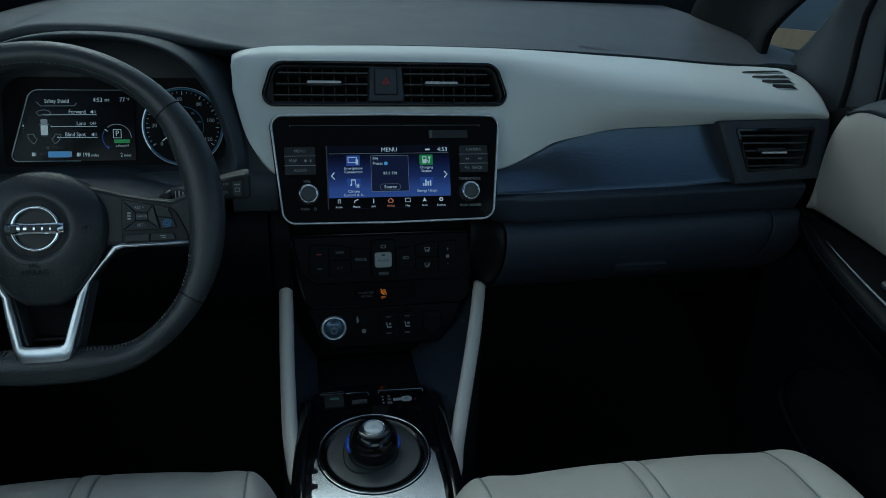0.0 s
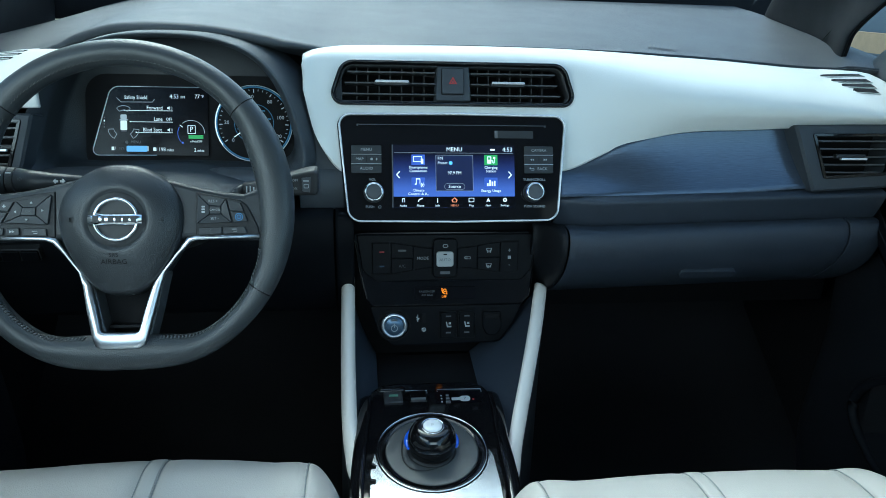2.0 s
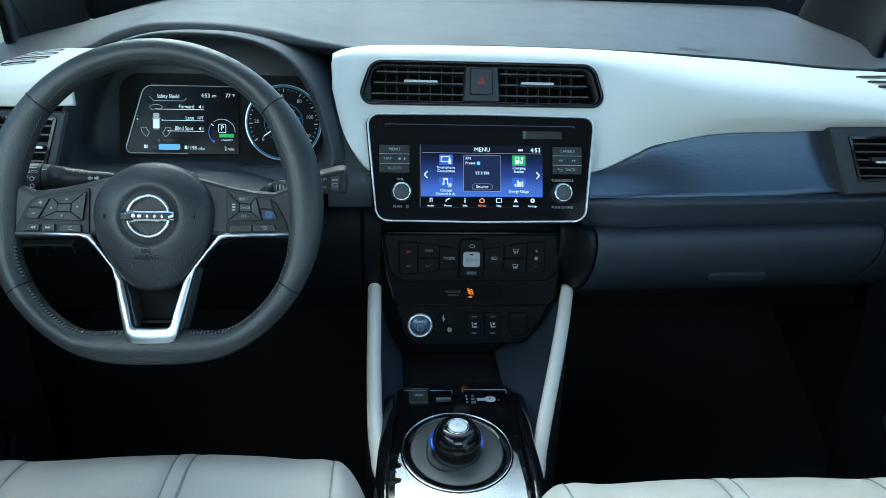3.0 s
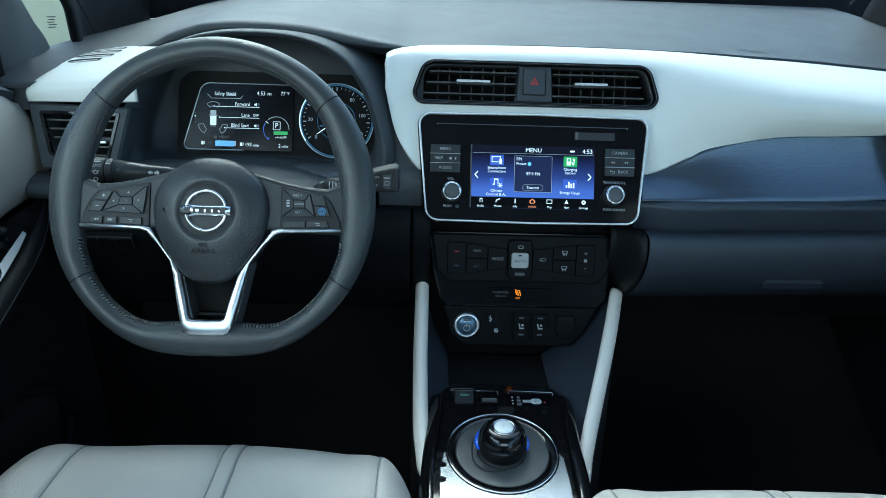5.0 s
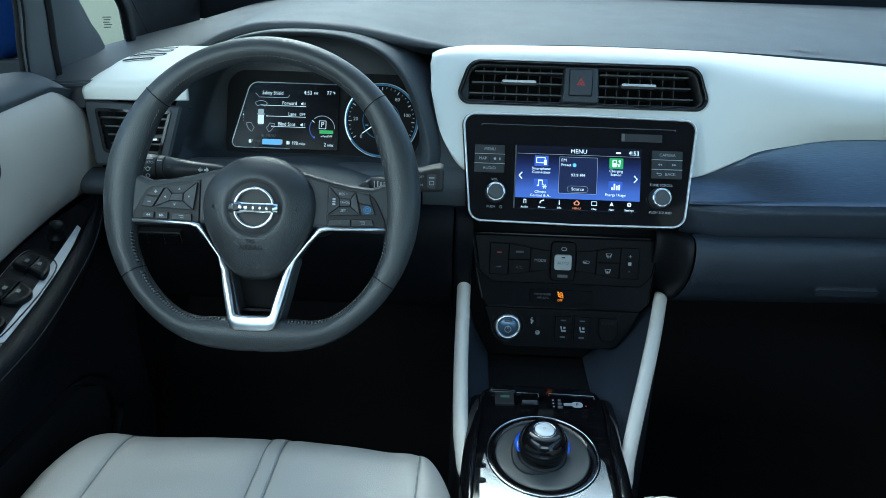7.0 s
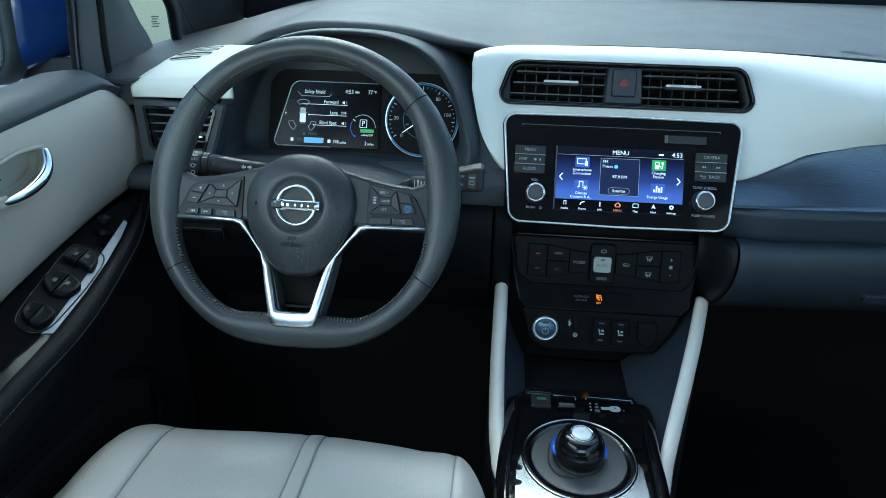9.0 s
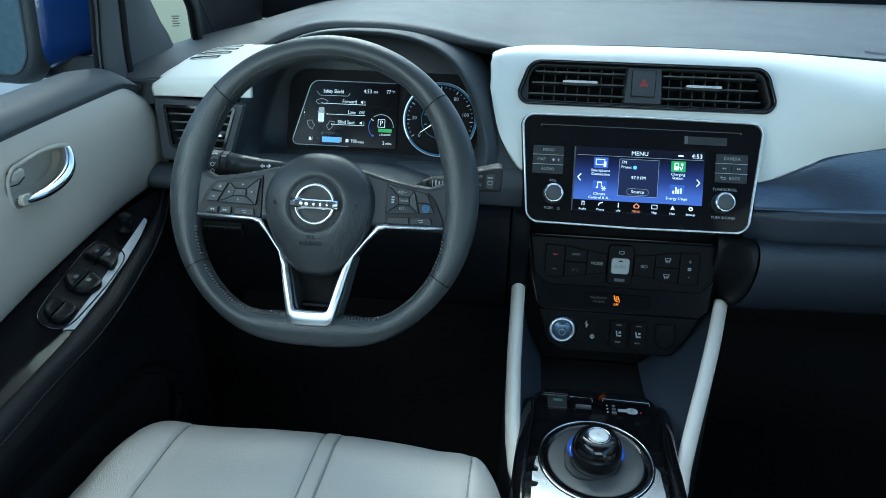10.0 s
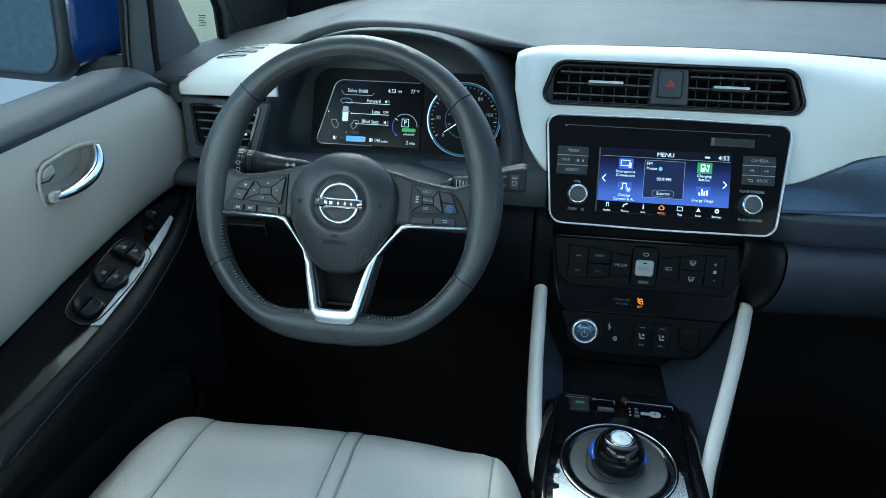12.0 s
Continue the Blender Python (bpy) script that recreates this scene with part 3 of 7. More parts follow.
# ---- centre air vent ----
vent = thing("air_vent", (0, 0.05, 0.80), "wide black centre air vent with chrome tabs", "air vent", "air vents")
so = VENT_OUT
part("bezel", moulding(so, ((0, -0.02), (0, 0.002), (0.0008, 0.0042), (0.0025, 0.005), (0.0045, 0.004), (0.0058, 0.0), (0.006, -0.02)), VENT), M["piano"], vent, "gloss black bezel")
part("inner_frame", band(shrink(so, 0.0058), shrink(so, 0.0075), -0.05, -0.003, VENT), M["dark"], vent, "graphite inner frame")
part("duct", prism(shrink(so, 0.004), -0.055, -0.05, VENT), M["matte"], vent, "black duct behind the louvres")
for side in (-1, 1):
    for k in range(3):
        v = -0.020 + 0.0155 * k
        far = 0.160 - 0.004 * k
        a, b = sorted((side * 0.026, side * far))
        part("louvre", prism([(a, v - 0.0012), (b, v - 0.0012), (b, v + 0.0012), (a, v + 0.0012)], -0.024, -0.003, VENT), M["slat"], vent, smooth=False, bevel=0.0006)
    for k in range(7):
        u = side * (0.040 + 0.0165 * k)
        part("vane", prism([(u - 0.0008, -0.026), (u + 0.0008, -0.026), (u + 0.0008, 0.020), (u - 0.0008, 0.020)], -0.046, -0.027, VENT), M["dark"], vent, smooth=False)
    u = -0.089 if side < 0 else 0.080
    part("tab", block(u, -0.0050, 0.0255, 0.0035, -0.004, 0.006, VENT, 0.003), M["dark"], vent, "black vent tab", bevel=0.001)
    part("tab_strip", block(u, -0.0035, 0.0240, 0.0017, 0.005, 0.009, VENT, 0.0015), M["bright"], vent, "chrome strip on the vent tab", bevel=0.0006)
part("hazard_housing", capped([[VENT @ Vector((u * k, -0.004 + (v + 0.004) * k, w)) for u, v in fillet([(-0.0265, -0.0300, 0.003), (0.0265, -0.0300, 0.003), (0.0235, 0.0210, 0.003), (-0.0235, 0.0210, 0.003)], 4)] for k, w in ((1.0, -0.03), (1.0, -0.002), (0.94, 0.0012), (0.5, 0.0012))]), M["dash"], vent, "graphite housing in the middle of the vent", bevel=0.0015)
part("hazard_gap", block(-0.001, -0.0015, 0.0168, 0.0190, 0.0, 0.0016, VENT, 0.002), M["matte"], vent, "dark gap round the hazard button", smooth=False)
hz = part("hazard_button", block(-0.001, -0.0015, 0.0158, 0.0180, 0.0, 0.004, VENT, 0.002), M["dash"], vent, "graphite hazard button", smooth=False, bevel=0.001)
tri = [(-0.0072, -0.0055), (0.0052, -0.0055), (-0.001, 0.0050)]
part("warning_triangle", prism([(-0.0028, -0.0035), (0.0008, -0.0035), (-0.001, -0.0005)], 0.0035, 0.0045, VENT), M["red"], hz, smooth=False)
part("warning_triangle", band(tri, [(-0.0044, -0.0042), (0.0024, -0.0042), (-0.001, 0.0020)], 0.0035, 0.0045, VENT), M["red"], hz, "dim red warning triangle", smooth=False)


# ---- end air vents ----
def end_vent(side, dz):
    name = "driver's" if side < 0 else "passenger's"
    pm = plane_at(0, -0.03, 0.74 + dz, 12)
    v = thing("air_vent", (side * 0.62, -0.02, 0.69 + dz), "black end air vent in a charcoal surround, %s side" % name, "air vent", "air vents")
    f = lambda pts: [(side * a, b) for a, b in pts]
    if side > 0:
        out = f([(0.506, 0.048), (0.702, 0.052), (0.7035, 0.02), (0.692, -0.043), (0.553, -0.052), (0.541, -0.051)])
        opening = f([(0.533, 0.036), (0.673, 0.037), (0.676, 0.028), (0.660, -0.026), (0.653, -0.028), (0.556, -0.032)])
    else:
        out = f([(0.558, 0.046), (0.697, 0.050), (0.6995, 0.02), (0.682, -0.040), (0.588, -0.046), (0.580, -0.042)])
        opening = f([(0.571, 0.0385), (0.681, 0.0395), (0.685, 0.030), (0.669, -0.022), (0.662, -0.030), (0.590, -0.032)])
    opening = fillet([(*opening[i], r) for i, r in ((0, 0.003), (1, 0.004), (3, 0.010), (5, 0.006))], 5)
    out = fillet([(*out[i], r) for i, r in ((0, 0.003), (1, 0.002), (3, 0.008), (5, 0.003))], 5)
    shift = -0.008 if side > 0 else 0.024
    rows = [[pm @ Vector((a, b, w)) for a, b in o] for o, w in ((out, -0.03), (out, 0.004), (shrink(out, 0.003), 0.008), (opening, 0.008), (shrink(opening, 0.003), 0.002), (shrink(opening, 0.004), -0.04))]
    part("surround", grid(rows, closed=True), M["dash"], v, "charcoal surround", smooth=False)
    so = shrink(opening, 0.0005)
    part("bezel", band(so, shrink(so, 0.004), 0.003, 0.0100, pm), M["piano"], v, "gloss black edge", smooth=False, bevel=0.0008)
    part("duct", prism(opening, -0.045, -0.042, pm), M["matte"], v, "black duct", smooth=False)
    for k in range(5):
        vv = (0.025 if side > 0 else 0.027) - 0.0118 * k
        a = 0.549 + 0.0032 * k + shift
        b = (0.669 if side > 0 else 0.676) - (0.0028 if side > 0 else 0.0045) * k
        part("louvre", prism(f([(a, vv - 0.0012), (b, vv - 0.0012), (b, vv + 0.0016), (a, vv + 0.0016)]), -0.024, 0.000, pm), M["slat"], v, smooth=False, bevel=0.0006)
    g = -0.010 if side > 0 else 0.0
    part("tab", prism(f([(g + 0.586, -0.001), (g + 0.634, -0.001), (g + 0.634, 0.006), (g + 0.586, 0.006)]), -0.004, 0.006, pm), M["dark"], v, "black vent tab", smooth=False, bevel=0.002)
    part("tab_strip", prism(f([(g + 0.592, -0.0035), (g + 0.634, -0.0035), (g + 0.634, 0.0), (g + 0.592, 0.0)]), 0.004, 0.010, pm), M["bright"], v, "chrome strip on the vent tab", smooth=False, bevel=0.001)


end_vent(1, 0.0)
end_vent(-1, 0.006)


# ---- head unit ----
U = plane_at(0, -0.0175, 0.7075, 20)
unit = thing("head_unit", (0, 0.0, 0.64), "gloss black touchscreen radio with a chrome edge showing a blue menu", "car radio")
face = fillet([(-0.1675, 0.0895, 0.017), (0.0, 0.0915, 0.5), (0.1675, 0.0895, 0.017), (0.153, -0.0655, 0.020), (0.0, -0.0675, 0.5), (-0.153, -0.0655, 0.020)])
part("bezel", prism(shrink(face, 0.002), -0.03, 0.0, U), M["piano"], unit, "gloss black face", smooth=False)
part("chrome_edge", moulding(face, ((0, -0.004), (0, 0.002), (0.0007, 0.0036), (0.0020, 0.0038), (0.0030, 0.0024), (0.0032, -0.002)), U), M["bright"], unit, "bright chrome edge")
part("body_edge", moulding(face, ((-0.001, -0.03), (-0.002, -0.008), (-0.001, -0.003), (0.001, -0.002)), U), M["piano"], unit, "gloss black body")
part("disc_slot", block(-0.002, 0.074, 0.137, 0.0005, -0.002, 0.0006, U), M["mid"], unit, "thin disc slot", smooth=False)
for u in (-0.139, 0.135):
    part("slot_tick", block(u, 0.0732, 0.0008, 0.0016, -0.002, 0.0008, U, 0.0006), M["mid"], unit, "grey end of the disc slot", smooth=False)
part("maker_mark", block(0.088, 0.061, 0.029, 0.0055, 0.0, 0.0005, U), M["dark"], unit, "dark plain bar", smooth=False)
part("maker_mark", block(0.062, 0.061, 0.002, 0.0055, 0.0, 0.0007, U), M["dim"], unit, "grey plain bar", smooth=False)

SW, SH = 0.0885, 0.0450
lcd = part("display", block(0, 0, SW, SH, 0.0, 0.0008, U), M["menu"], unit, "lit blue menu screen", smooth=False)
part("task_bar", block(0, -0.0372, SW, 0.0078, 0.0, 0.0012, U), M["night"], lcd, "black bar at the foot of the screen", smooth=False)
part("radio_panel", block(0, 0.0045, 0.0266, 0.0254, 0.0, 0.0011, U), M["panel_blue"], lcd, "dark blue radio panel", smooth=False)
part("screen_edge", block(-SW - 0.0008, 0, 0.0010, SH, 0.0, 0.0010, U), M["mid"], lcd, "grey edge of the screen", smooth=False)
part("rule", block(0, 0.0335, SW * 0.98, 0.0002, 0.0, 0.0013, U), M["grey_glow"], lcd, smooth=False)
letters("MENU", 0.0085, 0.0, 0.0385, 0.0014, U, M["white"], lcd)
letters("4:53", 0.0088, 0.078, 0.0385, 0.0014, U, M["white"], lcd)
part("car_symbol", block(0.056, 0.0385, 0.0035, 0.0012, 0.0, 0.0014, U, 0.001), M["white"], lcd, smooth=False)
part("radio_frame", band(rounded(0.0272, 0.026, 0.001, 2, 0, 0.0045), rounded(0.0268, 0.0256, 0.001, 2, 0, 0.0045), 0.0, 0.0014, U), M["grey_glow"], lcd, smooth=False)
letters("FM", 0.0062, -0.0245, 0.0255, 0.0014, U, M["white"], lcd, "LEFT")
letters("Preset", 0.0056, -0.0245, 0.0190, 0.0014, U, M["white"], lcd, "LEFT")
part("preset_dot", block(-0.0055, 0.0190, 0.0026, 0.0026, 0.0, 0.0014, U, 0.0025), M["sky_glow"], lcd, smooth=False)
letters("97.9 FM", 0.0062, 0.0, 0.0045, 0.0014, U, M["white"], lcd)
part("source_key", band(rounded(0.0150, 0.0046, 0.0045, 4, 0, -0.0150), rounded(0.0146, 0.0042, 0.0041, 4, 0, -0.0150), 0.0, 0.0014, U), M["grey_glow"], lcd, smooth=False)
letters("Source", 0.0064, 0.0, -0.0150, 0.0014, U, M["white"], lcd)
for side in (-1, 1):
    u = side * 0.0815
    for s in (-1, 1):
        a, b = Vector((u + side * 0.0022, 0.0020, 0.0014)), Vector((u - side * 0.0022, 0.0020 + s * 0.0048, 0.0014))
        part("arrow", tube([U @ a, U @ b], 0.0008, 6), M["white"], lcd, smooth=False)
for u, v, l1, l2, mat in ((-0.0525, 0.0235, "Smartphone", "Connection", "blue_glow"), (-0.0525, -0.0095, "Climate", "Control & A..", "blue_glow"),
                          (0.0535, 0.0235, "Charging", "Station", "green_glow"), (0.0535, -0.0095, "Energy Usage", "", "blue_glow")):
    ic = part("icon", block(u, v, 0.0098, 0.0075, 0.0, 0.0013, U, 0.001), M[mat], lcd, smooth=False)
    if l1 == "Smartphone":
        part("glyph", band(rounded(0.0065, 0.0042, 0.0006, 2, u - 0.001, v + 0.001), rounded(0.0055, 0.0032, 0.0004, 2, u - 0.001, v + 0.001), 0, 0.0017, U), M["white"], ic, smooth=False)
        part("glyph", block(u + 0.0055, v - 0.002, 0.0018, 0.0036, 0, 0.0018, U), M["white"], ic, smooth=False)
    elif l1 == "Climate":
        part("glyph", block(u - 0.003, v + 0.002, 0.0006, 0.004, 0, 0.0017, U), M["white"], ic, smooth=False)
        part("glyph", block(u - 0.0005, v + 0.0055, 0.003, 0.0008, 0, 0.0017, U), M["white"], ic, smooth=False)
        part("glyph", block(u - 0.0040, v - 0.0020, 0.0014, 0.0011, 0, 0.0017, U, 0.001), M["white"], ic, smooth=False)
        part("glyph", block(u + 0.0022, v + 0.0022, 0.0005, 0.0036, 0, 0.0017, U), M["white"], ic, smooth=False)
        for a in (0, 60, 120):
            d = Vector((math.cos(radians(a)), math.sin(radians(a)), 0)) * 0.0036
            c = Vector((u + 0.0055, v - 0.0032, 0.0017))
            part("glyph", tube([U @ (c - d), U @ (c + d)], 0.0005, 5), M["white"], ic, smooth=False)
    elif l1 == "Charging":
        part("glyph", band(rounded(0.0030, 0.0052, 0.0010, 3, u - 0.0025, v), rounded(0.0019, 0.0018, 0.0003, 3, u - 0.0025, v + 0.0022), 0, 0.0017, U), M["white"], ic, smooth=False)
        part("glyph", tube(smoothline([U @ Vector((u + a, v + b, 0.0016)) for a, b in ((0.0008, -0.0010), (0.0026, -0.0012), (0.0030, -0.0040), (0.0046, -0.0040), (0.0052, 0.0005), (0.0050, 0.0030))], 4), 0.0006, 6), M["white"], ic)
        part("glyph", block(u + 0.0048, v + 0.0032, 0.0016, 0.0014, 0, 0.0018, U, 0.0006), M["white"], ic, smooth=False)
    else:
        for k, h in enumerate((0.002, 0.0045, 0.0032, 0.0038)):
            part("glyph", block(u - 0.005 + 0.0034 * k, v - 0.0048 + h, 0.0011, h, 0, 0.0017, U), M["white"], ic, smooth=False)
    if l2:
        letters(l1, 0.0054, u, v - 0.0110, 0.0014, U, M["white"], lcd)
        letters(l2, 0.0054, u, v - 0.0162, 0.0014, U, M["white"], lcd)
    else:
        letters(l1, 0.0054, u, v - 0.0118, 0.0014, U, M["white"], lcd)
for k, w in enumerate(("Audio", "Phone", "Info", "MENU", "Map", "Navi", "Settings")):
    u = -0.0745 + 0.0247 * k
    letters(w, 0.0042, u, -0.0425, 0.0014, U, M["house_glow" if w == "MENU" else "white"], lcd)
    mt = M["house_glow" if w == "MENU" else "white"]
    if w == "Audio":
        part("bar_icon", block(u + 0.002, -0.0345, 0.0004, 0.003, 0, 0.0015, U), mt, lcd, smooth=False)
        part("bar_icon", block(u - 0.001, -0.0345, 0.0004, 0.003, 0, 0.0015, U), mt, lcd, smooth=False)
        part("bar_icon", block(u + 0.0005, -0.032, 0.0018, 0.0005, 0, 0.0016, U), mt, lcd, smooth=False)
    elif w == "Phone":
        part("bar_icon", tube([U @ Vector((u + a, -0.0345 + b, 0.0015)) for a, b in ((-0.003, -0.0025), (-0.0018, 0.0008), (0.003, 0.0025))], 0.0008, 6), mt, lcd)
    elif w == "Info":
        part("bar_icon", block(u, -0.0358, 0.0007, 0.0022, 0, 0.0015, U), mt, lcd, smooth=False)
        part("bar_icon", block(u, -0.0322, 0.0007, 0.0007, 0, 0.0015, U), mt, lcd, smooth=False)
    elif w == "MENU":
        part("bar_icon", band([(u - 0.0046, -0.0345), (u - 0.003, -0.0378), (u + 0.003, -0.0378), (u + 0.0046, -0.0345), (u, -0.0305)],
                              [(u - 0.0026, -0.0348), (u - 0.002, -0.0368), (u + 0.002, -0.0368), (u + 0.0026, -0.0348), (u, -0.0320)], 0, 0.0015, U), mt, lcd, smooth=False)
    elif w == "Map":
        part("bar_icon", band(rounded(0.004, 0.003, 0.0004, 2, u, -0.0345), rounded(0.0033, 0.0023, 0.0003, 2, u, -0.0345), 0, 0.0015, U), mt, lcd, smooth=False)
    elif w == "Navi":
        part("bar_icon", prism([(u - 0.003, -0.0375), (u, -0.0362), (u + 0.003, -0.0375), (u, -0.0312)], 0, 0.0015, U), mt, lcd, smooth=False)
    else:
        part("bar_icon", band(rounded(0.003, 0.003, 0.0028, 4, u, -0.0345), rounded(0.0013, 0.0013, 0.0012, 4, u, -0.0345), 0, 0.0015, U), mt, lcd, smooth=False)

for side in (-1, 1):
    cu = side * 0.1255 - 0.001
    for k, words in enumerate((("MENU", "CAMERA"), ("MAP", ""), ("AUDIO", "BACK"))):
        v = 0.0375 - 0.0135 * k
        key = part("key", block(cu, v, 0.0215, 0.0062, 0.0, 0.003, U, 0.0015), M["soft_key"], unit, "dark rubber-like key", smooth=False, bevel=0.001)
        w = words[0 if side < 0 else 1]
        if k == 1:
            part("key_split", block(cu, v, 0.0003, 0.005, 0.0028, 0.0034, U), M["matte"], key, smooth=False)
            if side > 0:
                for s in (-1, 1):
                    for j in (0, 1):
                        q = cu + s * 0.0105 + s * j * 0.003 - s * 0.002
                        part("skip_mark", prism([(q - s * 0.0013, v - 0.0016), (q - s * 0.0013, v + 0.0016), (q + s * 0.0013, v)], 0.003, 0.0034, U), M["print"], key, smooth=False)
            else:
                letters(w, 0.0058, cu - 0.0095, v, 0.0034, U, M["print"], key)
                part("sun_mark", block(cu + 0.0075, v, 0.0018, 0.0018, 0.003, 0.0034, U, 0.0016), M["print"], key, smooth=False)
                part("moon_mark", block(cu + 0.0145, v, 0.0010, 0.0018, 0.003, 0.0034, U, 0.0009), M["print"], key, smooth=False)
        elif w == "BACK":
            letters(w, 0.0058, cu + 0.005, v, 0.0034, U, M["print"], key)
            part("back_mark", tube([U @ Vector((cu - 0.0105 + a, v + b, 0.0033)) for a, b in ((-0.0028, 0.0010), (0.0026, 0.0010), (0.0032, -0.0004), (0.0026, -0.0018), (-0.0010, -0.0018))], 0.0004, 5), M["print"], key, smooth=False)
            part("back_mark", prism([(cu - 0.0145, v + 0.0010), (cu - 0.0125, v + 0.0026), (cu - 0.0125, v - 0.0006)], 0.003, 0.0034, U), M["print"], key, smooth=False)
        else:
            letters(w, 0.0058, cu, v, 0.0034, U, M["print"], key)
        if k < 2:
            part("key_line", block(cu, v - 0.0067, 0.0215, 0.0004, 0.0, 0.0034, U), M["satin"], unit, "bright line under the key", smooth=False)
    kn = U @ Matrix.Translation((side * 0.1160 - 0.0005, -0.0235, 0))
    knob = part("knob", lathe([(0.0148, 0.0), (0.0148, 0.003), (0.0132, 0.005), (0.0128, 0.016), (0.0118, 0.018)], kn), M["dark"], unit, "black turning knob", smooth=False, bevel=0.0005)
    part("knob_ring", lathe([(0.0132, 0.0135), (0.0136, 0.0150), (0.0130, 0.0178), (0.0110, 0.0186), (0.0106, 0.0180)], kn), M["chrome"], knob, "chrome ring on the knob")
    part("knob_cap", lathe([(0.0108, 0.016), (0.0106, 0.0184), (0.008, 0.0186), (0.001, 0.0186)], kn), M["mid"], knob, "graphite knob cap")
    letters("VOL" if side < 0 else "TUNE·SCROLL", 0.0052, side * 0.1180, -0.0050, 0.0006, U, M["print"], unit)
    letters("PUSH" if side < 0 else "PUSH SOUND", 0.0052, side * 0.1180 - (0.004 if side < 0 else 0), -0.0440, 0.0006, U, M["print"], unit)
part("power_mark", band(rounded(0.0020, 0.0020, 0.0019, 4, -0.1080, -0.0440), rounded(0.0015, 0.0015, 0.0014, 4, -0.1080, -0.0440), 0, 0.0006, U), M["print"], unit, smooth=False)

# ---- climate panel ----
C = plane_at(0, 0.005, 0.56, 10)
clim = thing("climate_panel", (0, 0.01, 0.50), "gloss black climate control panel with a pale automatic key", "climate control")
body_out = [(-0.147, 0.052), (-0.135, 0.054), (0.126, 0.054), (0.138, 0.052), (0.134, 0.0), (0.128, -0.050), (0.116, -0.063), (-0.118, -0.063), (-0.128, -0.050), (-0.141, 0.0)]
part("panel", prism(body_out, -0.03, 0.0, C), M["piano"], clim, "gloss black panel", smooth=False, bevel=0.003)
part("top_face", prism(fillet([(-0.1425, 0.0500, 0.004), (0.1365, 0.0500, 0.004), (0.1290, -0.0060, 0.012), (0.1140, -0.0235, 0.012), (0.0, -0.0225, 0.2), (-0.1120, -0.0235, 0.012), (-0.1330, -0.0060, 0.012)], 5), -0.01, 0.002, C), M["ink"], clim, "satin black control face", smooth=False, bevel=0.002)
for s in (-1, 1):
    edge = [C @ Vector((-0.0045 + s * (0.1415 - 0.002 * k), 0.052 - 0.014 * k, 0.002)) for k in range(5)]
    part("edge_gleam", tube(edge, 0.0016, 8, taper=lambda t: 1 - 0.75 * t), M["piano"], clim, "gloss edge", smooth=True)


def key_half(u):
    """Half the height of the waisted row of keys."""
    t = max(0.0, min(1.0, (abs(u + 0.006) / 0.112 - 0.16) / 0.66))
    return 0.0150 + 0.0090 * t * t * (3 - 2 * t)


